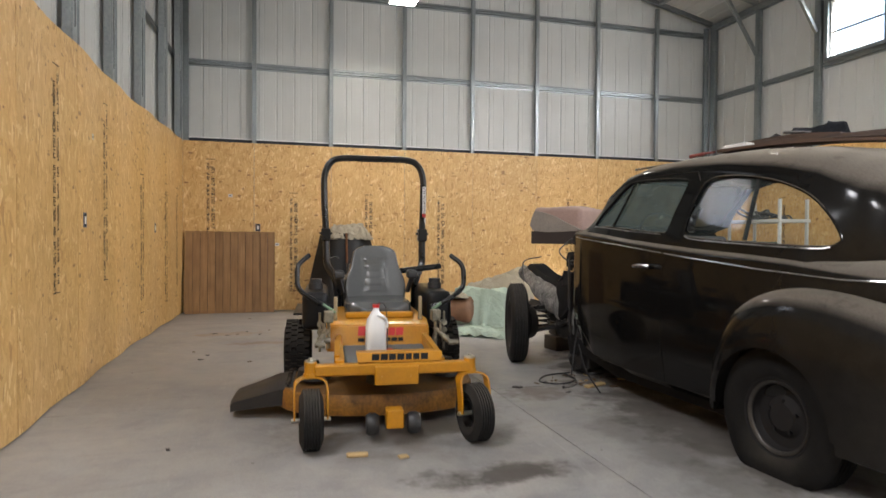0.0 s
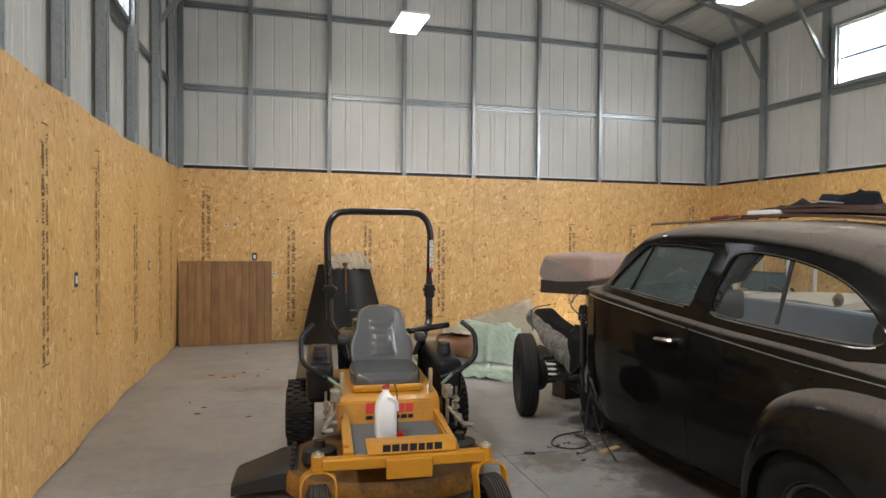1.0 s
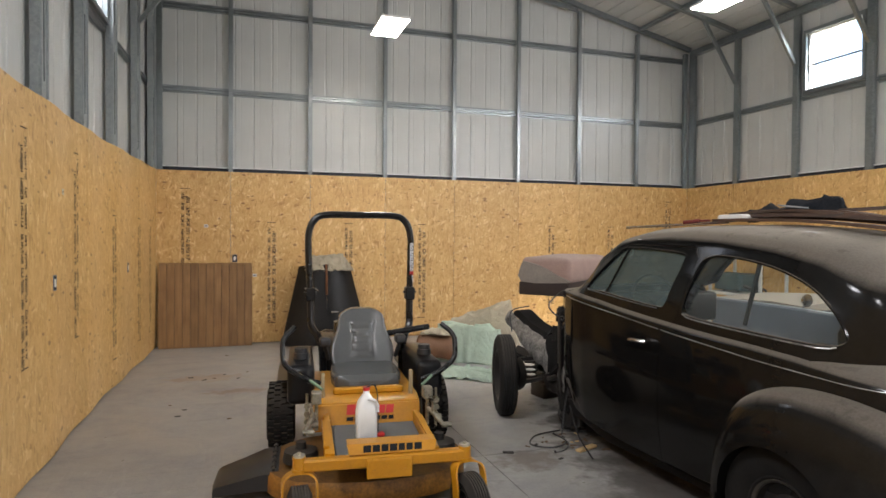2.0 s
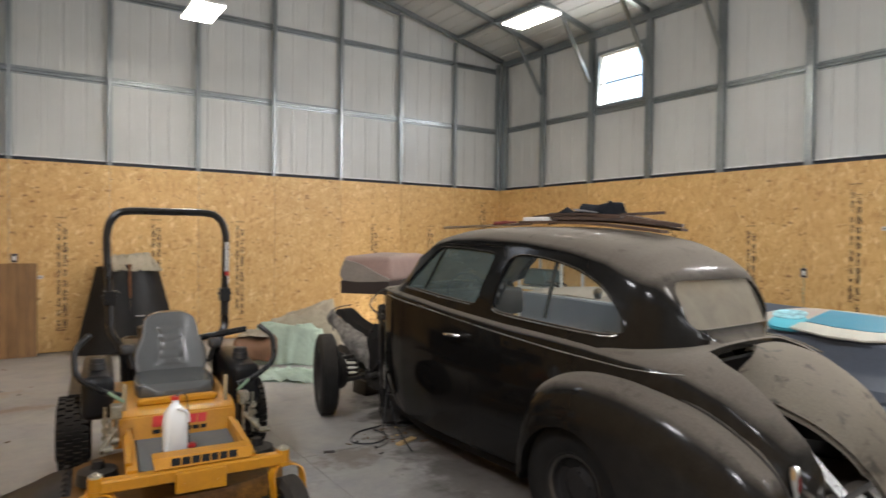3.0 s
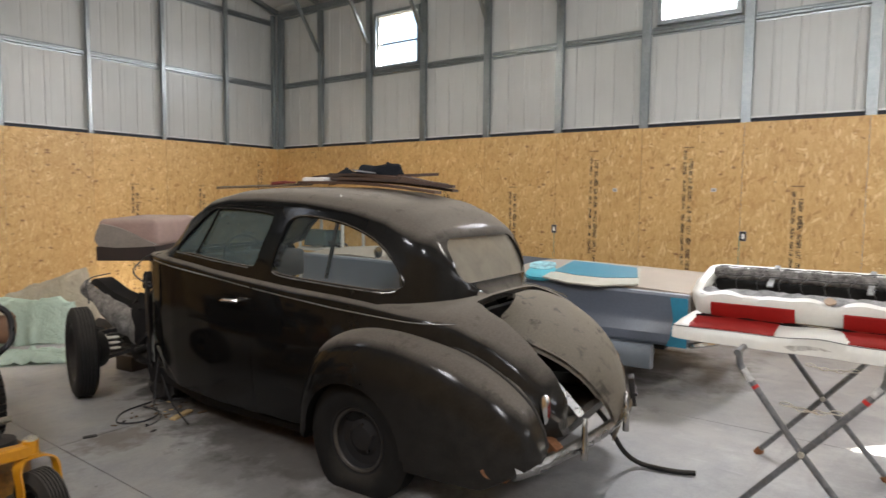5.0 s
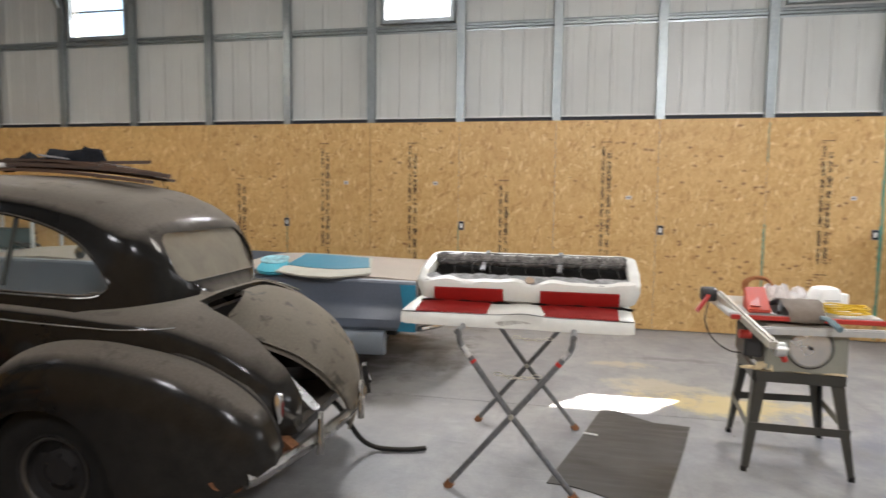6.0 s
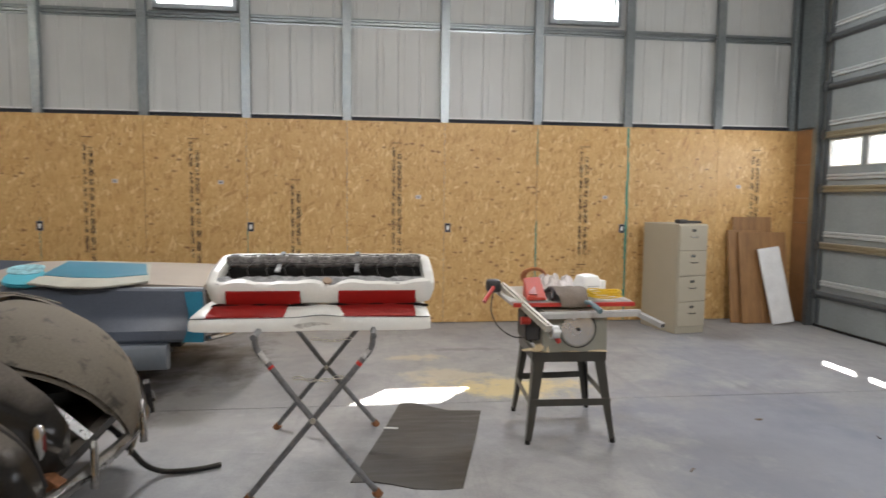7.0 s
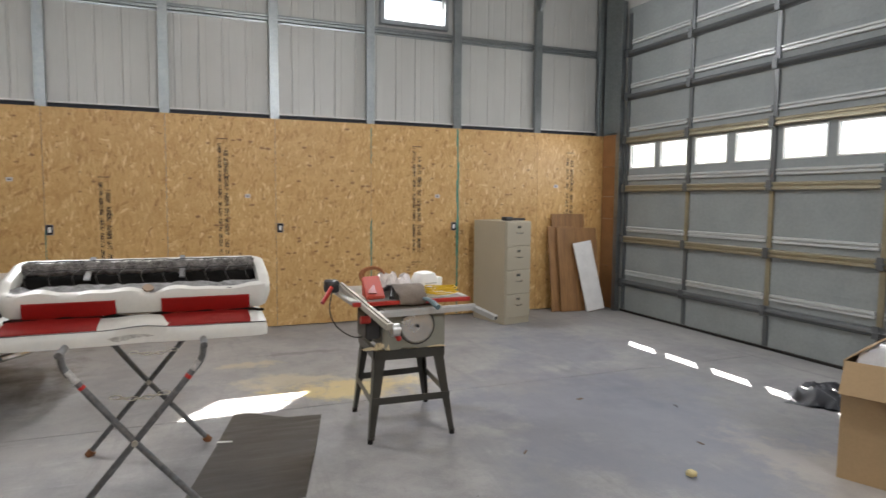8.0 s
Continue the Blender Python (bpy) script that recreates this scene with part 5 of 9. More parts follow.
    # dark boot floor and interior
    b = BM()
    box(b, -0.62, 0.62, -0.98, 2.1, 0.33, 0.36)
    box(b, -0.55, 0.55, -0.45, -0.40, 0.36, 0.95)
    box(b, -0.60, 0.60, 2.06, 2.12, 0.36, 1.14)
    part("car_floor", b, DARK, car)
    # unseen slab added to block light and the view under the car
    b = BM()
    loft(b, [[(-0.66, y, 0.33), (-0.60, y, z), (0.60, y, z), (0.66, y, 0.33)] for y, z in ((-0.88, 0.26), (-0.6, 0.16), (0.5, 0.12), (1.6, 0.12), (2.05, 0.20))])
    part("underbody", b, SUBFRAME, car)
    for y, z in ((0.78, 0.90), (-0.10, 0.90)):
        b = BM()
        cushion(b, -0.55, 0.55, y - 0.07, y + 0.07, 0.62, z, 0.05)
        cushion(b, -0.55, 0.55, y + 0.02, y + 0.5, 0.48, 0.66, 0.05)
        part("seat", b, CAR_CLOTH, car)
    b = BM()
    tube(b, [(-0.28 + 0.2 * math.cos(a), 1.50 + 0.06 * math.sin(a), 1.12 + 0.19 * math.sin(a)) for a in (2 * math.pi * k / 28 for k in range(28))], 0.011, n=8, loop=True)
    rod(b, (-0.28, 1.52, 1.12), (-0.28, 1.95, 0.92), 0.018)
    for a in (0.5, 2.6, 4.7):
        rod(b, (-0.28, 1.5, 1.12), (-0.28 + 0.2 * math.cos(a), 1.5 + 0.06 * math.sin(a), 1.12 + 0.19 * math.sin(a)), 0.006)
    part("steering_wheel", b, BLACK_PLASTIC, car)
    b = BM()
    box(b, -0.6, 0.6, 1.8, 2.05, 0.92, 1.15, bev=0.03, seg=2)
    part("dashboard", b, DARK, car)
    for x in (-0.66, 0.66):
        b = BM()
        rod(b, (x * 0.93, 0.40, 1.12), (x * 0.88, 0.33, 1.48), 0.012)
        part("window_channel", b, DARK, car)
    # tail lamps
    for side in (-1, 1):
        b = BM()
        lathe(b, [(0.0, 0.075), (0.018, 0.07), (0.028, 0.045), (0.030, 0.0), (0.028, -0.045), (0.018, -0.07), (0.0, -0.075)], Matrix.Translation((side * 0.55, -0.985, 0.57)), 16)
        lamp_ob = part("tail_lamp", b, CHROME, car, "chrome teardrop tail lamp")
        b = BM()
        lathe(b, [(0.0, 0.045), (0.010, 0.04), (0.015, 0.02), (0.015, -0.02), (0.010, -0.04), (0.0, -0.045)], Matrix.Translation((side * 0.553, -1.003, 0.57)), 14)
        part("lens", b, RED_LENS, lamp_ob, "dark red lens")
        b = BM()
        bar(b, (side * 0.50, -0.95, 0.42), (side * 0.52, -1.05, 0.36), 0.06, 0.05)
        part("bumper_bracket", b, RUST, car, "rusty bumper bracket")
    # rear bumper
    b = BM()
    pts = curve_pts([(-0.80, -0.95, 0.325), (-0.70, -1.0, 0.33), (-0.45, -1.08, 0.345), (-0.15, -1.17, 0.385), (0.05, -1.20, 0.42), (0.16, -1.195, 0.44), (0.24, -1.15, 0.455)], 6)
    rings = []
    for i, p in enumerate(pts):
        a = pts[max(i - 1, 0)]
        c = pts[min(i + 1, len(pts) - 1)]
        d = (c - a).normalized()
        o = Vector((d.y, -d.x, 0))
        rings.append([p + o * q + Vector((0, 0, h)) for q, h in ((-0.012, -0.036), (0.006, -0.033), (0.018, -0.016), (0.022, 0.0), (0.018, 0.016), (0.006, 0.033), (-0.012, 0.036), (-0.004, 0.0))])
    loft(b, rings)
    bumper = part("rear_bumper", b, TARNISHED, car, "dull dented chrome rear bumper")
    for x, y, z in ((-0.40, -1.11, 0.30), (-0.04, -1.21, 0.36)):
        b = BM()
        rings = []
        for f in (0.0, 0.1, 0.35, 0.7, 0.93, 1.0):
            w, d = 0.026 - 0.008 * f - (0.008 if f in (0.0, 1.0) else 0), 0.018 - 0.006 * f
            c = Vector((x + 0.035 * f, y - 0.03 + 0.012 * f, z + 0.20 * f))
            rings.append([c + Vector((w * math.cos(q), d * math.sin(q), 0)) for q in (2 * math.pi * k / 12 for k in range(12))])
        loft(b, rings)
        part("bumper_guard", b, TARNISHED, bumper, "upright chrome bumper guard")
    b = BM()
    loft(b, [[(x, y, z), (x, y + 0.006, z), (x, y + 0.006 + 0.02, z + h), (x, y + 0.02, z + h)] for x, y, z, h in ((-0.86, -0.82, 0.30, 0.03), (-0.83, -0.86, 0.27, 0.07), (-0.78, -0.90, 0.265, 0.10), (-0.73, -0.92, 0.28, 0.08), (-0.69, -0.93, 0.31, 0.04))])
    wobble(b, 0.02, 0.06, 4.4)
    part("rust_flap", b, RUST, car, "rusty flap of torn sheet steel")
    # wheels
    for side in (-1, 1):
        hub = new("rear_wheel")
        hub.parent = car
        wheel_parts(hub, (side * 0.735, 0.0, 0.275), 0.345, 0.17, 0.185, SHADED_TYRE, SUBFRAME, DULL_RING, flat=0.07)
        if side > 0:
            for c in hub.children:
                c.matrix_basis = pose(2 * side * 0.735, 0, 0, 0, 0, 180)
        hub = new("front_wheel")
        hub.parent = car
        wheel_parts(hub, (side * 0.79, 2.87, 0.355), 0.355, 0.16, 0.215, RUBBER, DARK, lean=-19)
        if side > 0:
            for c in hub.children:
                c.matrix_basis = pose(2 * side * 0.79, 5.74, 0, 0, 0, 180)
    # bare chassis in front of the cowl
    b = BM()
    for side in (-1, 1):
        tube(b, curve_pts([(side * 0.50, -0.8, 0.42), (side * 0.50, 0.8, 0.30), (side * 0.46, 2.0, 0.34), (side * 0.40, 2.6, 0.44), (side * 0.40, 3.35, 0.46)], 4), 0.055, n=4)
    box(b, -0.42, 0.42, 2.78, 2.96, 0.34, 0.46, bev=0.015)
    part("chassis", b, DARK, car)
    for side in (-1, 1):
        b = BM()
        bar(b, (side * 0.40, 2.80, 0.32), (side * 0.68, 2.87, 0.27), 0.10, 0.03)
        bar(b, (side * 0.40, 2.86, 0.50), (side * 0.66, 2.87, 0.48), 0.06, 0.03)
        rod(b, (side * 0.70, 2.87, 0.25), (side * 0.68, 2.87, 0.52), 0.028)
        lathe(b, [(0.0, 0.0), (0.14, 0.0), (0.15, 0.02), (0.15, 0.07), (0.0, 0.08)], Matrix.Translation((side * 0.64, 2.87, 0.355)) @ Matrix.Rotation(radians(90 * side), 4, "Y"), 24)
        arm = part("suspension", b, DARK, car)
        b = BM()
        coil = [(side * 0.53 + 0.055 * math.cos(a), 2.85 + 0.055 * math.sin(a), 0.30 + 0.20 * a / (2 * math.pi * 4.5)) for a in (2 * math.pi * 4.5 * k / 80 for k in range(81))]
        tube(b, coil, 0.010, n=6)
        part("coil_spring", b, DARK, arm)
        # splash apron, bent and dusty
        b = BM()
        low_edge = curve_pts([(side * 0.60, 2.16, 0.34), (side * 0.54, 2.45, 0.39), (side * 0.50, 2.75, 0.45), (side * 0.48, 3.05, 0.55), (side * 0.46, 3.38, 0.70)], 5)
        high_edge = curve_pts([(side * 0.58, 2.16, 0.66), (side * 0.50, 2.5, 0.66), (side * 0.46, 2.8, 0.68), (side * 0.44, 3.1, 0.75), (side * 0.43, 3.42, 0.83)], 5)
        front, back = [], []
        for k, (a, c) in enumerate(zip(low_edge, high_edge)):
            row = []
            for q in range(8):
                f = q / 7
                p = a.lerp(c, f) + Vector((side * 0.05 * math.sin(f * math.pi), 0, 0))
                p += noise.noise_vector(p * 4.5 + Vector((side * 3, 0, 0))) * 0.04 + noise.noise_vector(p * 17) * 0.016
                if q == 0:
                    p.z += 0.05 * noise.noise(Vector((k * 0.9, side, 0)))
                row.append(p)
            front.append(row)
            back.append([p - Vector((side * 0.006, 0, 0)) for p in row])
        loft(b, [r + s2[::-1] for r, s2 in zip(front, back)])
        part("splash_apron", b, GREY_DUSTY, car, "bent grey dusty apron panel")
        if side > 0:
            continue
        b = BM()
        edge = curve_pts([(side * 0.42, 2.35, 0.67), (side * 0.39, 2.7, 0.71), (side * 0.38, 3.05, 0.77), (side * 0.37, 3.30, 0.85), (side * 0.36, 3.42, 0.83)], 6)
        loft(b, [[p + Vector((side * 0.07, 0, -0.05)), p + Vector((side * 0.05, 0, 0.012)), p + Vector((-side * 0.09, 0, 0.02)), p + Vector((-side * 0.10, 0, -0.08)), p + Vector((-side * 0.088, 0, -0.08)), p + Vector((-side * 0.078, 0, 0.0))] for p in edge])
        wobble(b, 0.005, 0.12, side * 5.0)
        part("apron_flange", b, SUBFRAME, car)
    b = BM()
    box(b, -0.12, 0.30, 2.22, 2.95, 0.42, 0.86, bev=0.04, seg=2)
    box(b, -0.02, 0.20, 2.25, 2.9, 0.86, 1.065, bev=0.03, seg=2)
    for k in range(4):
        rod(b, (-0.10, 2.35 + k * 0.16, 0.80), (-0.26, 2.35 + k * 0.16, 0.74), 0.03)
    part("engine", b, DARK, car)
    b = BM()
    box(b, -0.08, 0.14, 2.2, 2.55, 0.16, 0.36, bev=0.04, seg=2)
    rod(b, (-0.22, 2.42, 0.02), (-0.22, 2.42, 0.34), 0.03)
    box(b, -0.30, -0.14, 2.34, 2.50, 0.0, 0.03, bev=0.008)
    part("jack", b, DARK, car, "squat dark jack under the chassis")
    # lumps of running gear between the cowl and the front axle
    for nm, c, size, seed in (("steering_box", (-0.50, 2.36, 0.62), (0.10, 0.16, 0.20), 1.0), ("master_cylinder", (-0.42, 2.46, 0.36), (0.14, 0.20, 0.12), 2.0), ("inner_fender", (-0.53, 2.24, 0.50), (0.07, 0.09, 0.36), 3.0),
                              ("oil_pan", (-0.10, 2.6, 0.34), (0.24, 0.34, 0.14), 4.0), ("horn", (-0.50, 2.30, 0.93), (0.07, 0.10, 0.09), 5.0), ("bottle_jack", (-0.46, 2.25, 0.13), (0.11, 0.12, 0.13), 6.0)):
        b = BM()
        bmesh.ops.create_icosphere(b, subdivisions=3, radius=1.0)
        for v in b.verts:
            p = Vector(tuple(math.copysign(abs(q) ** 0.7, q) for q in v.co))
            p += noise.noise_vector(v.co * 2.2 + Vector((seed * 7, 0, 0))) * 0.38 + noise.noise_vector(v.co * 6 + Vector((seed, 3, 0))) * 0.14
            v.co = Vector((c[0] + p.x * size[0], c[1] + p.y * size[1], max(0.004, c[2] + p.z * size[2])))
        part(nm, b, (DARK, SUBFRAME)[int(seed) % 2], car, smooth=40)
    # brackets, pipes and torn sheet left on the firewall
    rc = random.Random(21)
    for k in range(7):
        y, z = 2.20 + rc.uniform(0, 0.12), rc.uniform(0.40, 1.0)
        x = -0.60 + rc.uniform(0, 0.12)
        b = BM()
        bar(b, (x, y, z), (x - rc.uniform(-0.03, 0.05), y + rc.uniform(0.05, 0.16), z + rc.uniform(-0.10, 0.10)), rc.uniform(0.02, 0.05), rc.uniform(0.02, 0.07))
        wobble(b, 0.012, 0.05, k * 1.3)
        part("bracket", b, (DARK, SUBFRAME, GREY_DUSTY)[k % 3], car)
    for pts, r in (([(-0.45, 2.2, 0.62), (-0.5, 2.45, 0.58), (-0.44, 2.7, 0.60), (-0.40, 2.9, 0.55)], 0.018), ([(-0.52, 2.2, 0.5), (-0.58, 2.4, 0.40), (-0.5, 2.62, 0.36)], 0.022), ([(-0.5, 2.2, 0.8), (-0.46, 2.4, 0.66), (-0.52, 2.55, 0.5), (-0.5, 2.6, 0.3)], 0.012)):
        b = BM()
        tube(b, curve_pts(pts, 5), r, n=8)
        part("pipe", b, DARK, car)
    b = BM()
    loft(b, [[(x, y, z0), (x + 0.01, y, z0), (x + 0.01, y + 0.02, z1), (x, y + 0.02, z1)] for x, y, z0, z1 in ((-0.64, 2.18, 0.30, 1.02), (-0.63, 2.22, 0.36, 0.93), (-0.60, 2.27, 0.30, 0.86), (-0.585, 2.31, 0.42, 0.76))])
    wobble(b, 0.02, 0.08, 9.0)
    part("torn_cowl_sheet", b, DARK, car)
    for pts in ([(-0.55, 2.25, 0.88), (-0.62, 2.4, 1.0), (-0.50, 2.5, 1.08), (-0.45, 2.42, 1.14)], [(-0.5, 2.95, 0.95), (-0.66, 3.0, 0.9), (-0.68, 2.95, 0.72)], [(-0.6, 2.2, 0.95), (-0.5, 2.45, 0.92), (-0.42, 2.2, 1.1)],
                [(-0.58, 2.12, 0.5), (-0.62, 2.14, 0.25), (-0.66, 2.12, 0.02)], [(-0.7, 1.95, 0.3), (-0.72, 1.8, 0.12), (-0.73, 1.6, 0.01)]):
        b = BM()
        tube(b, curve_pts(pts, 6), 0.006, n=6)
        part("loose_wire", b, BLACK_PLASTIC, car)
    return car


old_car = old_sedan()


# Timber blocks propping the front of the chassis
BLOCK_WOOD = make_wood("oily_block_wood", (0.050, 0.034, 0.022), (0.022, 0.015, 0.010), axis=0)
for k, (x, y, z, w, d, h, turn) in enumerate(((4.10, -3.95, 0.0, 0.36, 0.22, 0.14, 8), (4.12, -3.93, 0.141, 0.30, 0.20, 0.12, -5), (4.02, -3.95, 0.262, 0.16, 0.14, 0.10, 20))):
    b = BM()
    box(b, -w / 2, w / 2, -d / 2, d / 2, 0.0, h, bev=0.007, seg=2)
    wobble(b, 0.004, 0.08, k * 2.0, keep=lambda c: 0.01 < c.z < h - 0.01)
    ob = tagged(part("timber_block", b, BLOCK_WOOD), "dark oily timber block under the old sedan's chassis", "block", group="blocks under the chassis")
    ob.matrix_basis = pose(x, y, z, 0, 0, turn)


# A seat cushion propped over the bare engine bay
def bench_on_car():
    root = thing("car_seat_back", "faded mauve car seat back lying across the bare engine bay", "car seat", pose(3.81, -4.744, 1.072, 0, 0, 43))
    b = BM()
    cushion(b, 0.0, 1.25, -0.03, 0.42, 0.10, 0.335, 0.045, 0.015)
    wobble(b, 0.012, 0.2, 4.0)
    part("padding", b, PINK_CLOTH, root)
    b = BM()
    loft(b, [[(x, -0.02, 0.0), (x, 0.43, 0.0), (x, 0.43, 0.115), (x, -0.02, 0.115)] for x in (-0.03, 0.3, 0.7, 1.13)])
    bmesh.ops.bevel(b, geom=b.edges[:], offset=0.006, segments=1, affect="EDGES")
    part("base_board", b, RED_BROWN, root, "red-brown base board")
    b = prism(smooth_loop([(0.41, 0.118), (0.405, 0.28), (0.36, 0.292), (0.27, 0.27), (0.18, 0.235), (0.09, 0.185), (0.01, 0.15), (0.0, 0.118)], 3), "x", -0.032, 0.04)
    part("lining", b, GREY_CLOTH, root, "pale grey lining on the end")
    return root


bench_on_car()

# The zero-turn mower; its own frame: the rear axle at y 0, its front towards -y
YELLOW = surface("scuffed_yellow_paint", (0.45, 0.195, 0.006), 0.32, vary=0.14, size=7, rvary=0.2, dust=0.06, dust_col=(0.35, 0.27, 0.15))
DIRTY_YELLOW = surface("grimy_yellow_deck_paint", (0.24, 0.105, 0.014), 0.5, vary=0.7, size=8, rvary=0.2, dust=0.5, dust_col=(0.05, 0.035, 0.02))
GREY_VINYL = surface("grey_seat_vinyl", (0.085, 0.088, 0.087), 0.25, vary=0.08, size=4, rvary=0.06, bmp=0.008, coat=0.15)
SATIN_BLACK = surface("satin_black_tube", (0.006, 0.006, 0.0065), 0.28, vary=0.25, dust=0.02, spec=0.35)
ZINC = surface("zinc_plated_steel", (0.60, 0.58, 0.50), 0.35, 0.9, vary=0.2, size=20)
DULL_PLATED = surface("dull_plated_steel", (0.30, 0.28, 0.22), 0.3, 0.8, vary=0.5, size=25, rvary=0.2, dust=0.3)
RED_PAINT = surface("red_decal", (0.50, 0.022, 0.018), 0.4, vary=0.1)
BLACK_DECAL = surface("black_decal", (0.012, 0.012, 0.012), 0.8, spec=0.2)
WHITE_DECAL = surface("white_decal", (0.55, 0.55, 0.55), 0.5)
GRIP_GREEN = surface("faded_green_grip", (0.15, 0.23, 0.15), 0.6)
JUG = surface("milky_plastic", (0.74, 0.75, 0.74), 0.35, vary=0.04)
RED_CAP = surface("red_plastic", (0.45, 0.02, 0.018), 0.4)


def mower():
    root = thing("riding_mower", "yellow zero-turn riding mower with black roll bar and grey seat", "mower", pose(2.0, -4.68, 0, 0, 0, -5.1) @ Matrix.Diagonal((0.975, 1, 1, 1)))
    # rear wheels and casters
    for side in (-1, 1):
        hub = new("rear_wheel")
        hub.parent = root
        wheel_parts(hub, (side * 0.595, -0.05, 0.228), 0.228, 0.21, 0.135, RUBBER, SATIN_BLACK, blocks=True, ribs=1, n=32)
        if side > 0:
            for c in hub.children:
                c.matrix_basis = pose(2 * side * 0.595, -0.10, 0, 0, 0, 180)
        cas = new("caster")
        cas.parent = root
        cx, cy, turn = side * 0.455, -1.745, (4 if side < 0 else 14)
        wheel_parts(cas, (cx, cy, 0.160), 0.160, 0.125, 0.075, RUBBER, SATIN_BLACK, ribs=6, lean=turn, n=36, bolts=0)
        b = BM()
        m = Matrix.Translation((cx, cy, 0.160)) @ pose(0, 0, 0, 0, 0, turn)
        w = 0.088
        arch = [(-w, 0.0, 0.0), (-w, 0.01, 0.10), (-w * 0.97, 0.03, 0.175), (-w * 0.6, 0.06, 0.205), (0, 0.07, 0.21), (w * 0.6, 0.06, 0.205), (w * 0.97, 0.03, 0.175), (w, 0.01, 0.10), (w, 0.0, 0.0)]
        pts = [m @ p for p in curve_pts(arch, 5)]
        rings = []
        for i, p in enumerate(pts):
            d = (pts[min(i + 1, len(pts) - 1)] - pts[max(i - 1, 0)]).normalized()
            ax = m.to_3x3() @ Vector((0, 1, 0))
            nrm = d.cross(ax).normalized()
            ax = nrm.cross(d)
            rings.append([p + ax * 0.028 * a + nrm * 0.005 * c for a, c in ((-1, -1), (1, -1), (1, 1), (-1, 1))])
        loft(b, rings)
        part("fork", b, YELLOW, cas)
        b = BM()
        rod(b, m @ Vector((-0.105, 0, 0)), m @ Vector((0.105, 0, 0)), 0.012)
        part("axle_bolt", b, ZINC, cas)
        b = BM()
        pv = m @ Vector((0, 0.07, 0.21))
        rod(b, pv, pv + Vector((0, 0, 0.02)), 0.04)
        rod(b, pv + Vector((0, 0, 0.02)), pv + Vector((0, 0, 0.080)), 0.034, n=20)
        part("pivot", b, YELLOW, cas)
        b = BM()
        rod(b, pv + Vector((0, 0, 0.080)), pv + Vector((0, 0, 0.090)), 0.031, n=16)
        rod(b, pv + Vector((0, 0, 0.090)), pv + Vector((0, 0, 0.102)), 0.012, n=6)
        part("pivot_cap", b, ZINC, cas)
    # front beam
    b = BM()
    box(b, -0.44, 0.44, -1.71, -1.645, 0.375, 0.435, bev=0.008)
    part("front_beam", b, YELLOW, root)
    b = BM()
    box(b, -0.11, 0.136, -1.728, -1.712, 0.322, 0.425, bev=0.006)
    for x in (-0.07, 0.095):
        rod(b, (x, -1.729, 0.365), (x, -1.735, 0.365), 0.008, n=8)
    part("front_plate", b, YELLOW, root)
    b = BM()
    box(b, -0.05, 0.045, -1.79, -1.70, 0.10, 0.20, bev=0.006)
    part("tow_block", b, YELLOW, root)
    for x in (-0.12, 0.115):
        b = BM()
        lathe(b, [(0.0, -0.035), (0.05, -0.035), (0.06, -0.015), (0.06, 0.015), (0.05, 0.035), (0.0, 0.035)], Matrix.Translation((x, -1.68, 0.10)) @ Matrix.Rotation(radians(90), 4, "Y"), 18)
        part("anti_scalp_roller", b, BLACK_PLASTIC, root)
    # frame rails from the beam back
    for x in (-0.30, 0.27):
        b = BM()
        bar(b, (x, -1.66, 0.42), (x, -1.18, 0.46), 0.05, 0.06)
        bar(b, (x, -1.18, 0.44), (x, 0.20, 0.44), 0.05, 0.08)
        part("frame_rail", b, YELLOW, root)
    # foot plate, its grille and tread strip
    b = BM()
    bar(b, (-0.02, -1.60, 0.405), (-0.02, -1.15, 0.44), 0.52, 0.012)
    part("foot_plate", b, surface("grey_grip_pad", (0.12, 0.125, 0.12), 0.8), root, "grey non-slip foot plate")
    b = BM()
    plate(b, [(-0.245, -0.028), (0.225, -0.028), (0.235, 0.028), (-0.255, 0.028)], 0.014, Matrix.Translation((0.045, -1.66, 0.458)) @ Matrix.Rotation(radians(58), 4, "X"))
    plate(b, [(-0.25, 0.0), (0.23, 0.0), (0.23, 0.09), (-0.25, 0.09)], 0.012, Matrix.Translation((0.045, -1.635, 0.470)))
    kick = part("toe_board", b, YELLOW, root)
    # maker's name as plain dark shapes
    mm = Matrix.Translation((0.040, -1.66, 0.457)) @ Matrix.Rotation(radians(58), 4, "X")
    x = -0.165
    for wd in (0.046, 0.044, 0.042, 0.044, 0.038, 0.040, 0.046):
        b = BM()
        plate(b, [(x, -0.018), (x + wd - 0.004, -0.018), (x + wd - 0.001, 0.018), (x + 0.003, 0.018)], 0.002, mm @ Matrix.Translation((0, 0, 0.015)))
        part("decal_bar", b, BLACK_DECAL, kick, smooth=0)
        x += wd + 0.004
    # side channels beside the foot well
    for x, lean in ((-0.315, 0.02), (0.275, -0.02)):
        b = BM()
        bar(b, (x, -1.60, 0.445), (x + lean, -1.16, 0.49), 0.03, 0.05)
        part("side_channel", b, YELLOW, root)
    # seat box with a sloping front
    b = BM()
    pr = [(-1.17, 0.41), (-1.125, 0.565), (-1.04, 0.595), (-0.30, 0.595), (-0.30, 0.41)]
    loft(b, [[(x, y, z) for y, z in pr] for x in (-0.375, 0.29)])
    bmesh.ops.bevel(b, geom=b.edges[:], offset=0.008, segments=2, affect="EDGES")
    pan = part("seat_box", b, YELLOW, root)
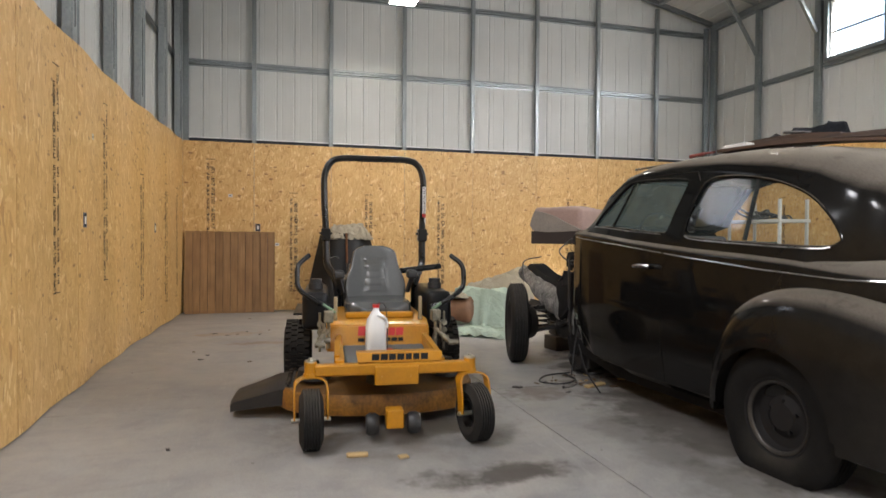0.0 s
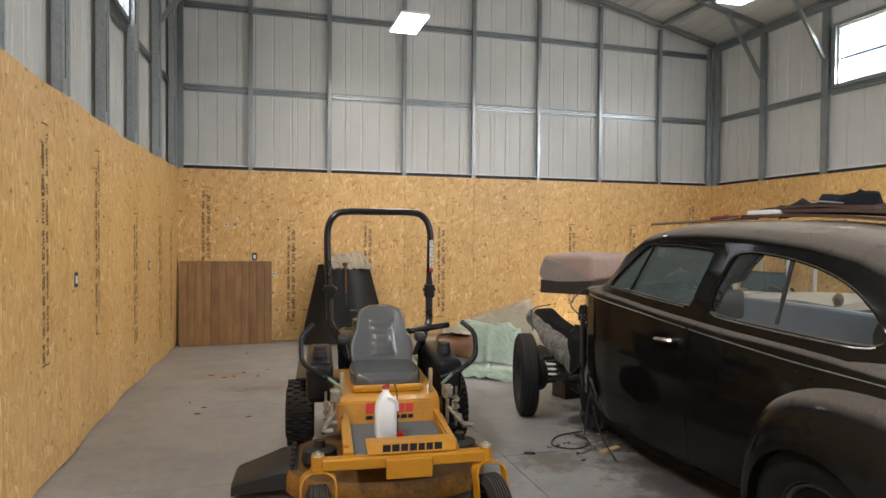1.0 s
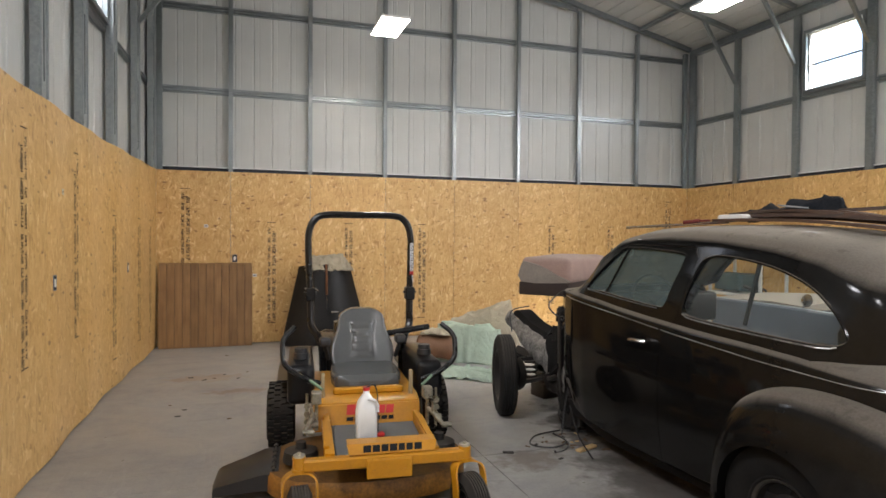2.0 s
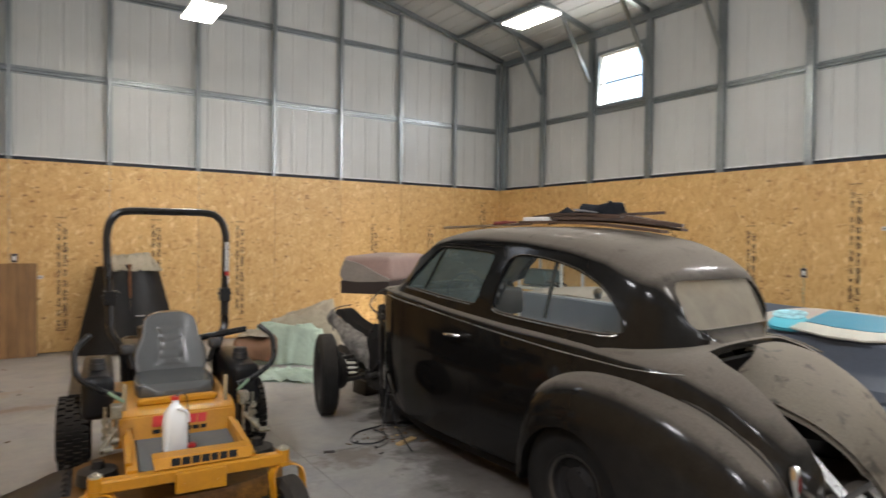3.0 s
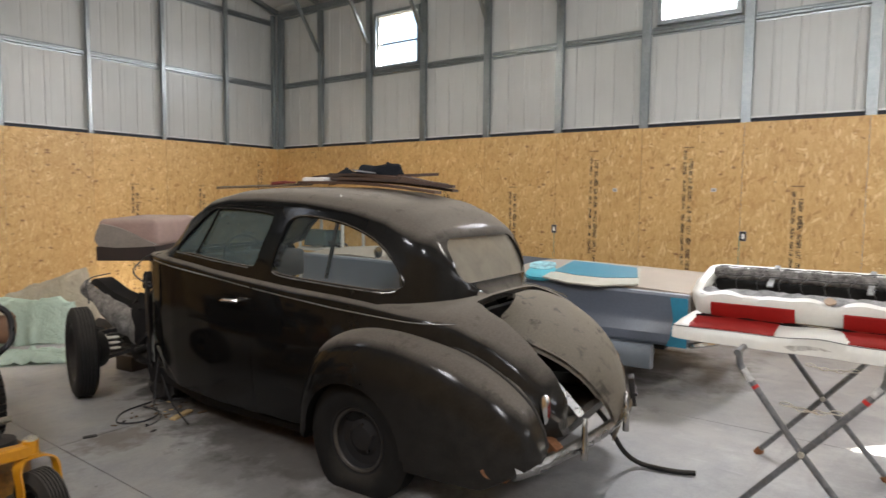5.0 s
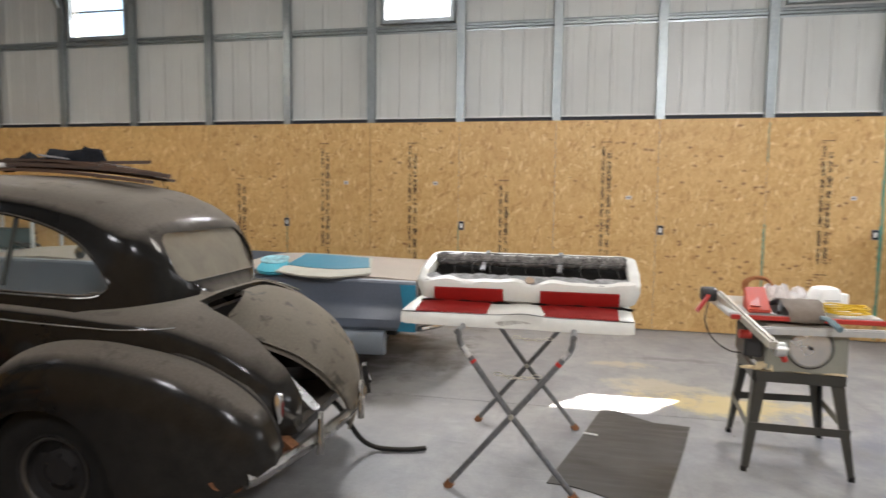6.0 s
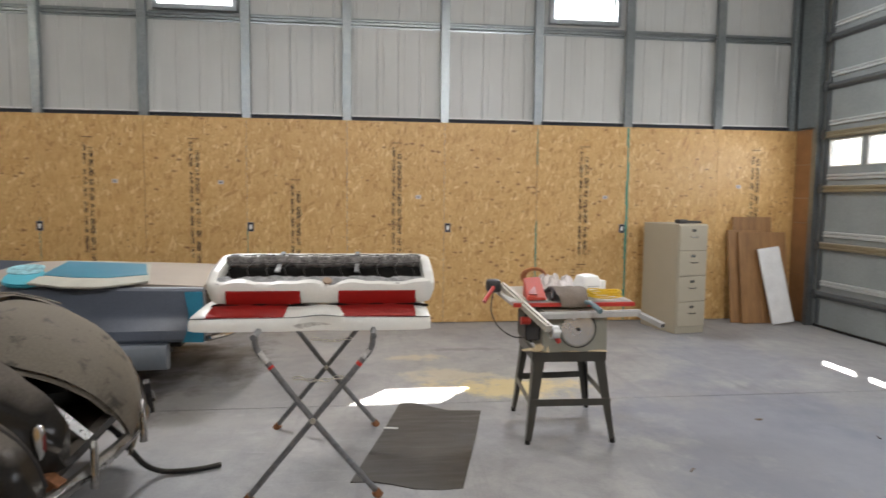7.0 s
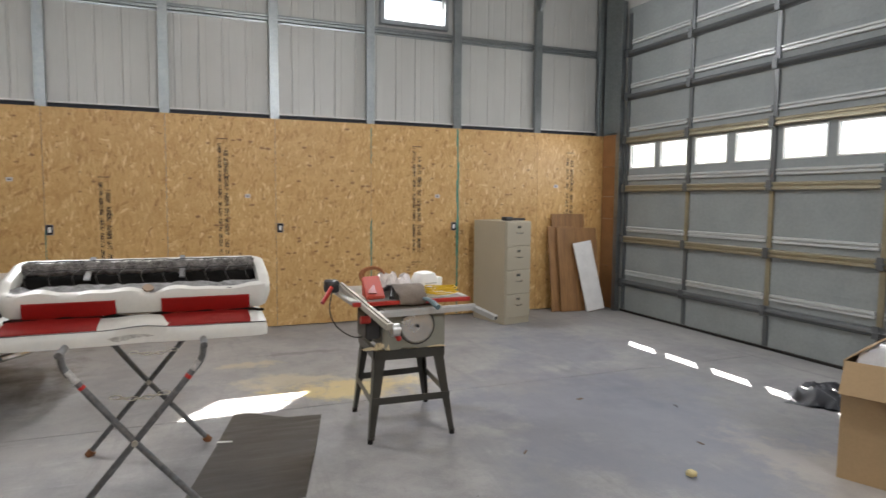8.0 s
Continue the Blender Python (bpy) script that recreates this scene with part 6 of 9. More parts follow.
    # maker's mark on the sloping front, as plain blocks
    mk = Matrix.Translation((-0.005, -1.1425, 0.504)) @ Matrix.Rotation(radians(74), 4, "X")
    x = -0.17
    for k, wd in enumerate((0.064, 0.05, 0.034, 0.04, 0.046, 0.052)):
        b = BM()
        plate(b, [(x, -0.004), (x + wd - 0.005, -0.004), (x + wd + 0.003, 0.046 if k else 0.056), (x + 0.006, 0.046 if k else 0.056)], 0.003, mk @ Matrix.Translation((0, 0, 0.004)))
        part("decal", b, RED_PAINT, pan, "red block of the maker's mark", smooth=0)
        x += wd + 0.002
    x = -0.17
    for wd in (0.05, 0.045, 0.07, 0.05, 0.045, 0.04):
        b = BM()
        plate(b, [(x, -0.040), (x + wd - 0.008, -0.040), (x + wd - 0.006, -0.018), (x + 0.002, -0.018)], 0.003, mk @ Matrix.Translation((0, 0, 0.004)))
        part("decal", b, BLACK_DECAL, pan, "black bar of small lettering", smooth=0)
        x += wd
    b = BM()
    box(b, -0.25, 0.20, -1.03, -0.98, 0.594, 0.635, bev=0.01)
    part("seat_hinge", b, YELLOW, pan)
    for x in (-0.315, 0.245):
        b = BM()
        box(b, x - 0.012, x + 0.012, -1.06, -1.035, 0.58, 0.74, bev=0.006, seg=2)
        part("stop_post", b, surface("tan_plastic_%s" % ("a" if x < 0 else "b"), (0.30, 0.23, 0.13), 0.5), pan)
    # seat
    seat = new("seat")
    seat.parent = root
    seat.matrix_basis = Matrix.Translation((-0.012, 0.13, -0.082)) @ Matrix.Diagonal((0.955, 1, 1, 1))
    b = BM()
    rings = []
    for i in range(13):
        f = i / 12
        y = -1.06 + 0.50 * f
        zc = 0.71 + 0.015 * f - 0.02 * math.sin(f * math.pi)
        hw = (0.225 + 0.025 * math.sin(f * math.pi)) * (0.72 + 0.28 * math.sqrt(max(0.0, 1 - abs(2 * f - 1) ** 4)))
        ring = []
        for k in range(24):
            a = 2 * math.pi * k / 24
            cx, cz = math.cos(a), math.sin(a)
            px = hw * math.copysign(abs(cx) ** 0.5, cx)
            pz = (0.068 if cz > 0 else 0.045) * math.copysign(abs(cz) ** 0.8, cz) * (0.6 + 0.4 * math.sqrt(max(0.0, 1 - abs(2 * f - 1) ** 4)))
            if cz > 0:
                pz += 0.03 * (abs(px) / hw) ** 4
            s = 1.0 if 0 < i < 12 else 0.85
            ring.append((px * s, y, zc + pz * (1.0 if 0 < i < 12 else 0.5)))
        rings.append(ring)
    loft(b, rings)
    part("seat_cushion", b, GREY_VINYL, seat)
    b = BM()
    rings = []
    for i in range(61):
        f = i / 60
        z = 0.74 + 0.40 * f
        y = -0.60 + 0.13 * f
        hw = (0.215 + 0.03 * math.sin(min(1.0, f * 1.7) * math.pi) - 0.06 * f ** 2) * (1.0 if f < 0.86 else math.sqrt(max(0.02, 1 - ((f - 0.86) / 0.16) ** 2)))
        ring = []
        for k in range(72):
            a = 2 * math.pi * k / 72
            cx, cy = math.cos(a), math.sin(a)
            px = hw * math.copysign(abs(cx) ** 0.8, cx)
            py = 0.05 * math.copysign(abs(cy) ** 0.45, cy)
            if cy < 0:
                py -= 0.03 * (abs(px) / max(hw, 0.01)) ** 3
                # a waisted column of ribs between moulded side bolsters
                col = 0.060 + 0.05 * abs(2 * f - 0.95) ** 1.5
                if 0.14 < f < 0.80:
                    ease = min(1.0, (f - 0.14) / 0.06, (0.80 - f) / 0.06)
                    if abs(px) < col:
                        py -= 0.008 * ease * (0.1 + 0.9 * abs(math.sin(f * 24)) ** 0.6)
                    py += 0.006 * ease * math.exp(-((abs(px) - col - 0.010) / 0.011) ** 2)
            ring.append((px, y + py, z))
        rings.append(ring)
    loft(b, rings)
    part("seat_backrest", b, GREY_VINYL, seat)
    for x, y in ((-0.285, -0.70), (0.285, -0.66)):
        b = BM()
        box(b, x - 0.04, x + 0.04, y - 0.05, y + 0.06, 0.905, 0.965, bev=0.018, seg=3)
        bar(b, (x, y, 0.91), (x * 0.9, y + 0.06, 0.80), 0.03, 0.02)
        part("arm_stub", b, BLACK_PLASTIC, seat)
    # tanks beside the seat
    for side in (-1, 1):
        b = BM()
        cx = side * 0.43 - 0.02
        box(b, cx - 0.088, cx + 0.088, -0.88, -0.10, 0.50, 0.755, bev=0.04, seg=3)
        tank = part("fuel_tank", b, TANK_BLACK, root)
        b = BM()
        rod(b, (cx, -0.66, 0.76), (cx, -0.66, 0.80), 0.05, n=20)
        rod(b, (cx, -0.66, 0.80), (cx, -0.66, 0.83), 0.043, n=12)
        part("tank_cap", b, BLACK_PLASTIC, tank)
        # wheel guard
        b = BM()
        box(b, cx - 0.12 + side * 0.05, cx + 0.12 + side * 0.05, -0.40, 0.30, 0.545, 0.56, bev=0.005)
        part("fender", b, TANK_BLACK, root)
        # steering lever: out, up and back in
        b = BM()
        s = side
        pts = curve_pts([(s * 0.33, -0.98, 0.66), (s * 0.43, -1.0, 0.70), (s * 0.545, -0.98, 0.78), (s * 0.565, -0.95, 0.865), (s * 0.555, -0.92, 0.94), (s * 0.49, -0.86, 1.0)], 6)
        tube(b, pts, 0.0165, n=12)
        lever = part("steering_lever", b, SATIN_BLACK, root)
        b = BM()
        rod(b, (s * 0.315, -1.06, 0.64), (s * 0.40, -1.0, 0.69), 0.010)
        part("lever_damper", b, GRIP_GREEN, lever)
        b = BM()
        rod(b, (s * 0.34 - 0.03, -1.30, 0.56), (s * 0.40 - 0.03, -1.42, 0.50), 0.014)
        rod(b, (s * 0.36 - 0.03, -1.34, 0.545), (s * 0.36 - 0.03, -1.34, 0.61), 0.01)
        rod(b, (s * 0.40 - 0.04, -1.45, 0.50), (s * 0.40 + 0.02, -1.45, 0.50), 0.016)
        rod(b, (s * 0.34 - 0.02, -1.22, 0.44), (s * 0.34 - 0.02, -1.22, 0.62), 0.011)
        box(b, s * 0.34 - 0.05, s * 0.34 + 0.01, -1.26, -1.18, 0.60, 0.67, bev=0.006)
        for zz in (0.50, 0.545, 0.59):
            rod(b, (s * 0.395 - 0.02, -1.20, zz), (s * 0.395 - 0.02, -1.245, zz), 0.017, n=10)
        rod(b, (s * 0.395 - 0.02, -1.22, 0.42), (s * 0.395 - 0.02, -1.22, 0.66), 0.008)
        rod(b, (s * 0.37 - 0.02, -1.30, 0.50), (s * 0.37 + 0.02, -1.30, 0.50), 0.022, n=12)
        part("height_linkage", b, DULL_PLATED, root)
    # engine behind the seat
    b = BM()
    box(b, -0.30, 0.26, -0.20, 0.42, 0.46, 0.80, bev=0.05, seg=2)
    rod(b, (-0.02, 0.1, 0.80), (-0.02, 0.1, 0.90), 0.17, n=24)
    part("engine", b, SATIN_BLACK, root)
    b = BM()
    rod(b, (0.19, -0.35, 0.865), (0.52, -0.30, 0.90), 0.022, n=12)
    part("air_intake", b, SATIN_BLACK, root)
    # roll bar: square tube, hinged half way
    bar_ob = new("roll_bar")
    bar_ob.parent = root
    bar_ob.matrix_basis = Matrix.Translation((0.051, 0, 0)) @ Matrix.Diagonal((1 / 0.975, 1, 1, 1))
    b = BM()
    top = curve_pts([(-0.375, -0.12, 1.17), (-0.388, -0.10, 1.45), (-0.385, -0.09, 1.62), (-0.34, -0.085, 1.72), (-0.25, -0.082, 1.755), (0.0, -0.08, 1.757), (0.25, -0.082, 1.755), (0.345, -0.085, 1.72), (0.392, -0.09, 1.62), (0.395, -0.10, 1.45), (0.385, -0.12, 1.17)], 6)
    tube(b, [p + Vector((-0.045, 0, -0.012)) for p in top], 0.026, n=8)
    part("upper_hoop", b, SATIN_BLACK, bar_ob)
    for s, x in ((-1, -0.42), (1, 0.34)):
        b = BM()
        tube(b, curve_pts([(x, -0.12, 1.17), (x * 0.99, -0.14, 1.0), (x * 0.97, -0.16, 0.90), (x * 0.80, -0.22, 0.76), (x * 0.77, -0.22, 0.45)], 6), 0.028, n=8)
        part("lower_leg", b, SATIN_BLACK, bar_ob)
        b = BM()
        box(b, x - 0.036, x + 0.036, -0.165, -0.075, 1.09, 1.19, bev=0.008)
        rod(b, (x - 0.05, -0.12, 1.15), (x + 0.05, -0.12, 1.15), 0.010)
        part("hinge", b, SATIN_BLACK, bar_ob)
    b = BM()
    box(b, 0.340, 0.366, -0.134, -0.128, 1.22, 1.53, bev=0.002)
    tag = part("warning_decal", b, WHITE_DECAL, bar_ob, "white warning decal with dark bars")
    b = BM()
    for k in range(22):
        box(b, 0.343 + 0.004 * (k % 3), 0.363 - 0.005 * (k % 2), -0.1355, -0.1345, 1.23 + k * 0.0135, 1.236 + k * 0.0135)
    part("decal_bar", b, BLACK_DECAL, tag, smooth=0)
    b = BM()
    box(b, 0.339, 0.367, -0.1355, -0.1343, 1.28, 1.31)
    part("decal_bar", b, RED_PAINT, tag, smooth=0)
    # cutting deck
    b = BM()
    out = [(-0.72, -1.02), (-0.70, -1.30), (-0.52, -1.52), (-0.18, -1.60), (0.14, -1.60), (0.46, -1.50), (0.62, -1.28), (0.64, -0.98), (0.50, -0.74), (0.2, -0.62), (-0.3, -0.62), (-0.58, -0.76)]
    out = smooth_loop(out, 3)
    loft(b, [[(x * k, -0.98 + (y + 1.1) * k, z) for x, y in out] for k, z in ((0.93, 0.08), (0.935, 0.10), (0.93, 0.18), (0.91, 0.20), (0.75, 0.21))])
    part("mower_deck", b, DIRTY_YELLOW, root, "grimy yellow cutting deck")
    for x, y in ((-0.45, -1.12), (-0.02, -1.28), (0.42, -1.12)):
        b = BM()
        lathe(b, [(0.0, 0.11), (0.03, 0.11), (0.035, 0.07), (0.10, 0.06), (0.11, 0.0), (0.0, 0.0)], Matrix.Translation((x, y, 0.24)), 20)
        part("spindle", b, DARK, root)
    # discharge chute
    b = BM()
    rings = []
    for x, y0, y1, z0, z1 in ((-0.58, -1.20, -0.74, 0.09, 0.215), (-0.68, -1.18, -0.74, 0.09, 0.205), (-0.80, -1.14, -0.76, 0.07, 0.165), (-0.95, -1.10, -0.78, 0.045, 0.12), (-0.97, -1.09, -0.79, 0.035, 0.10)):
        rings.append([(x, y0, z0), (x, y0, z1 - 0.02), (x, y0 + 0.03, z1), (x, y1 - 0.03, z1), (x, y1, z1 - 0.02), (x, y1, z0)])
    loft(b, rings)
    chute = part("discharge_chute", b, BLACK_PLASTIC, root, "black rubber discharge chute")
    b = BM()
    for k in range(5):
        rod(b, (-0.61, -1.15 + k * 0.09, 0.212), (-0.61, -1.10 + k * 0.09, 0.212), 0.016)
    rod(b, (-0.61, -1.19, 0.214), (-0.61, -0.76, 0.214), 0.008)
    part("chute_hinge", b, DARK, chute)
    return root


mower()


def plastic_jug():
    root = thing("plastic_jug", "white plastic jug with red cap on the mower's foot plate", "jug", pose(1.80, -6.06, 0.435, 0, 0, -2) @ Matrix.Diagonal((0.70, 0.80, 0.81, 1)))
    b = BM()
    rows = [(0.0, 0.078, 0.055), (0.012, 0.086, 0.063), (0.19, 0.086, 0.063), (0.25, 0.074, 0.056), (0.29, 0.045, 0.04), (0.312, 0.026, 0.026), (0.335, 0.025, 0.025)]
    rings = []
    for z, a, c in rows:
        rings.append([(math.copysign(abs(math.cos(t)) ** 0.55, math.cos(t)) * a, math.copysign(abs(math.sin(t)) ** 0.55, math.sin(t)) * c, z) for t in (2 * math.pi * k / 28 for k in range(28))])
    loft(b, rings)
    part("bottle", b, JUG, root)
    b = BM()
    tube(b, curve_pts([(0.01, -0.045, 0.285), (0.05, -0.06, 0.275), (0.082, -0.05, 0.24), (0.085, -0.045, 0.19)], 5), 0.012, n=10)
    part("jug_handle", b, JUG, root)
    b = BM()
    rod(b, (0, 0, 0.335), (0, 0, 0.358), 0.029, n=20)
    part("cap", b, RED_CAP, root, "red screw cap")
    b = BM()
    tube(b, curve_pts([(0.0, -0.02, 0.36), (0.06, 0.02, 0.37), (0.10, 0.06, 0.30), (0.105, 0.04, 0.15), (0.10, 0.0, 0.0)], 6), 0.005, n=6)
    part("tube", b, BLACK_PLASTIC, root)
    b = BM()
    box(b, 0.09, 0.15, -0.02, 0.03, 0.0, 0.03, bev=0.008)
    part("nozzle", b, RED_CAP, root, "red plastic nozzle")
    return root


plastic_jug()

# Things against the north wall
PLANK = make_wood("brown_stained_plank", (0.36, 0.20, 0.078), (0.23, 0.118, 0.045), axis=2)
BEIGE_CLOTH = make_cloth("beige_canvas", (0.42, 0.37, 0.28))
GREEN_CLOTH = make_cloth("pale_green_cloth", (0.44, 0.54, 0.45), 0.07)
BROWN_CLOTH = surface("brown_leatherette", (0.20, 0.105, 0.058), 0.6, vary=0.25)
HOOD_BLACK = surface("scratched_black_enamel", (0.009, 0.0085, 0.0085), 0.38, vary=0.4, size=5, rvary=0.2, dust=0.3, dust_col=(0.10, 0.085, 0.065), spec=0.2)


def plank_panel():
    root = thing("plank_panel", "square brown panel of upright planks leaning on the wall", "wood panel", pose(0.02, -0.155, 0.0, -5.6, 0, 0.5))
    rnd = random.Random(5)
    w = 1.245 / 12
    for k in range(12):
        b = BM()
        x = 0.02 + k * w
        box(b, x + 0.0018, x + w - 0.0018, -0.024 + rnd.uniform(-0.0015, 0.0015), 0.0, 0.0, 1.19 + rnd.uniform(-0.004, 0.004), bev=0.003)
        part("plank", b, PLANK, root)
    # added dark sheet stands in for the shade within the gaps
    b = BM()
    box(b, 0.024, 1.26, 0.0005, 0.004, 0.004, 1.18)
    part("backing", b, NEAR_BLACK, root, "dark sheet added behind the planks to darken their gaps", smooth=0)
    for z in (0.2, 0.98):
        b = BM()
        box(b, 0.04, 1.25, 0.0045, 0.024, z, z + 0.09, bev=0.003)
        part("batten", b, PLANK, root)
    return root


plank_panel()


def leaning_hood():
    root = thing("car_hood", "black two-piece car hood standing on end against the wall", "car hood", pose(2.30, -0.50, 0.0, -9.5, 0, 0))
    for side in (-1, 1):
        b = BM()
        rings = []
        for i in range(15):
            f = i / 14
            z = 1.16 * f
            hw = 0.63 - 0.26 * f
            rings.append([(side * hw * u, -0.16 + 0.19 * (u ** 2.2) + off, z + 0.02 * u * (1 - f)) for off, us in ((0.0, [k / 12 for k in range(13)]), (0.012, [k / 12 for k in range(12, -1, -1)])) for u in us])
        loft(b, rings)
        wobble(b, 0.006, 0.3, side * 2.0)
        part("hood_half", b, HOOD_BLACK, root)
    b = BM()
    tube(b, [(0.0, -0.172, z * 0.04 + 0.72) for z in range(12)], 0.015, n=8)
    part("hinge_strip", b, RUST, root, "rust-brown centre hinge")
    b = BM()
    tube(b, curve_pts([(-0.30, -0.12, 0.83), (-0.24, -0.15, 0.80), (-0.16, -0.165, 0.82), (-0.12, -0.18, 0.78)], 4), 0.010, n=8)
    part("latch_handle", b, CHROME, root, "small chrome latch")
    b = BM()
    box(b, 0.05, 0.17, -0.19, -0.155, 0.46, 0.49, bev=0.012, seg=2)
    part("hood_emblem", b, CHROME, root, "bright trim piece")
    return root


leaning_hood()


def heap(bm, w, d, h, seed, n=36, sharp=1.6, folds=0.05, lean=0.0):
    """A crumpled heap of cloth over a rectangle, as a closed body. sharp: how square its shoulders are."""
    top, low = [], []
    for i in range(n + 1):
        row, rl = [], []
        for j in range(n + 1):
            u, v = -1 + 2 * i / n, -1 + 2 * j / n
            q = max(abs(u), abs(v)) * 0.75 + 0.25 * math.sqrt(u * u + v * v) / 1.2
            e = max(0.0, 1 - min(1.0, q) ** (2 * sharp)) ** (1 / sharp)
            f = noise.noise(Vector((u * 1.7 + seed, v * 1.7, seed))) * 0.5 + noise.noise(Vector((u * 4 + seed, v * 5, seed * 2))) * 0.3
            ang = math.atan2(v, u)
            drape = math.sin(ang * 9 + 3 * noise.noise(Vector((u, v, seed)))) * (1 - e) * 0.5
            ridge = 1 - abs(noise.noise(Vector((u * 2.6 + v * 2.0 + seed * 3, v * 1.3 - u, 3.3)))) * 2.4
            z = max(0.004, h * e * (0.84 + 0.26 * f + lean * u) + folds * ridge * min(1, e * 2))
            s = 1 + 0.10 * drape + 0.05 * f
            p = Vector((u * w / 2 * s, v * d / 2 * s, z))
            row.append(p)
            rl.append(Vector((p.x, p.y, 0.001)))
        top.append(row)
        low.append(rl)
    loft(bm, top + low[::-1], closed=False, caps=False, loop=True)


def draped(bm, w, d, h, seed, flat=0.6, flare=0.16, ripples=13, lean=(0.0, 0.0), n=44, creases=0.02):
    """Cloth thrown over a box-shaped heap: a flat creased top and hanging, rippled sides. A closed body."""
    top, low = [], []
    for i in range(n + 1):
        row, rl = [], []
        for j in range(n + 1):
            u, v = -1 + 2 * i / n, -1 + 2 * j / n
            q = max((abs(u) ** 6 + abs(v) ** 6) ** (1 / 6), 1e-6)
            drop = min(1.0, max(0.0, (q - flat) / (1 - flat)))
            k = 1.0 if q <= flat else (flat + (q - flat) * flare) / q
            ang = math.atan2(v, u)
            rip = (math.sin(ang * ripples + 4.5 * noise.noise(Vector((u * 2, v * 2, seed)))) + 1.2 * noise.noise(Vector((u * 5, v * 5, seed + 9)))) * drop
            wave = noise.noise(Vector((u * 2.2 + seed, v * 2.2, seed))) * 0.5 + noise.noise(Vector((u * 6, v * 6 + seed, seed))) * 0.25
            crease = 1 - abs(noise.noise(Vector((u * 3.1 + v * 1.7 + seed * 2, v * 2.4 - u, 4.4)))) * 3
            z = h * (1 + lean[0] * u + lean[1] * v)
            z = z * (1 - drop ** 1.15) + (wave * 0.05 + creases * crease) * (1 - 0.6 * drop)
            s = 1 + 0.07 * rip + 0.08 * wave * drop
            p = Vector((u * k * w / (2 * flat) * s, v * k * d / (2 * flat) * s, max(0.004, z)))
            row.append(p)
            rl.append(Vector((p.x, p.y, 0.001)))
        top.append(row)
        low.append(rl)
    loft(bm, top + low[::-1], closed=False, caps=False, loop=True)


def cloth_pile():
    b = BM()
    draped(b, 0.80, 0.44, 0.42, 2.3, creases=0.055, ripples=17, flare=0.26, n=60)
    wobble(b, 0.008, 0.16, 3.0, keep=lambda c: c.z > 0.02)
    ob = tagged(part("green_drop_cloth", b, GREEN_CLOTH, smooth=60), "pale green cloth thrown over a low box-shaped heap", "cloth")
    ob.matrix_basis = pose(3.93, -2.02, 0, 0, 0, -34)
    b = BM()
    heap(b, 0.72, 0.40, 0.055, 8.1, n=40, folds=0.06)
    ob = tagged(part("green_cloth_corner", b, GREEN_CLOTH, smooth=60), "loose corner of pale green cloth on the floor", "cloth")
    ob.matrix_basis = pose(3.58, -2.95, 0.0, 0, 0, -38)
    b = BM()
    heap(b, 0.10, 0.12, 0.10, 3.3, n=12, sharp=1.0, folds=0.02)
    ob = tagged(part("green_cloth_fold", b, GREEN_CLOTH, smooth=60), "small peaked fold of pale green cloth", "cloth")
    ob.matrix_basis = pose(3.60, -2.86, 0.03, 0, 0, -38)
    b = BM()
    draped(b, 0.75, 0.40, 0.58, 5.7, flat=0.5, flare=0.35, ripples=9, lean=(0.42, 0.0), creases=0.05)
    ob = tagged(part("beige_tarpaulin", b, BEIGE_CLOTH, smooth=60), "beige canvas tarpaulin heaped by the wall", "tarpaulin")
    ob.matrix_basis = pose(4.15, -1.86, 0, 0, 0, -30)
    b = BM()
    rings = []
    for i in range(15):
        f = i / 14
        r = 0.17 * (0.9 + 0.1 * math.sin(f * 9)) * (1 if 0 < i < 14 else 0.75)
        rings.append([(0.52 * (f - 0.5), r * 1.15 * math.cos(t), 0.19 + r * math.sin(t) * (1 + 0.08 * math.sin(3 * t + f * 4))) for t in (2 * math.pi * k / 22 for k in range(22))])
    loft(b, rings)
    wobble(b, 0.022, 0.12, 2.0)
    for v in b.verts:
        v.co.z = max(0.004, v.co.z)
    ob = tagged(part("brown_cushion", b, BROWN_CLOTH, smooth=60), "brown rolled leatherette cushion beside the cloth heap", "cushion")
    ob.matrix_basis = pose(3.50, -2.02, 0, 0, 0, -30)
    b = BM()
    heap(b, 0.40, 0.30, 0.05, 14.0, n=18, folds=0.03)
    ob = tagged(part("cloth_rag", b, BEIGE_CLOTH, smooth=60), "crumpled beige rag lying on the brown cushion", "rag")
    ob.matrix_basis = pose(3.50, -2.02, 0.355, 0, 0, -30)


cloth_pile()

b = BM()
draped(b, 0.44, 0.14, 0.17, 6.0, flat=0.5, flare=0.5, ripples=11, creases=0.06, n=36)
wobble(b, 0.02, 0.05, 6.0)
cl = tagged(part("canvas_scrap", b, BEIGE_CLOTH, smooth=60), "crumpled beige canvas draped over the standing hood", "cloth")
cl.matrix_basis = pose(2.34, -0.38, 1.08, 0, 0, 0)

# Sticks and rags on the sedan's roof
BROWN_BOARD = make_wood("brown_trim_wood", (0.085, 0.04, 0.018), (0.028, 0.014, 0.008), axis=1)
RAG = surface("dark_grey_rag", (0.014, 0.015, 0.018), 0.9, vary=0.4, spec=0.1)


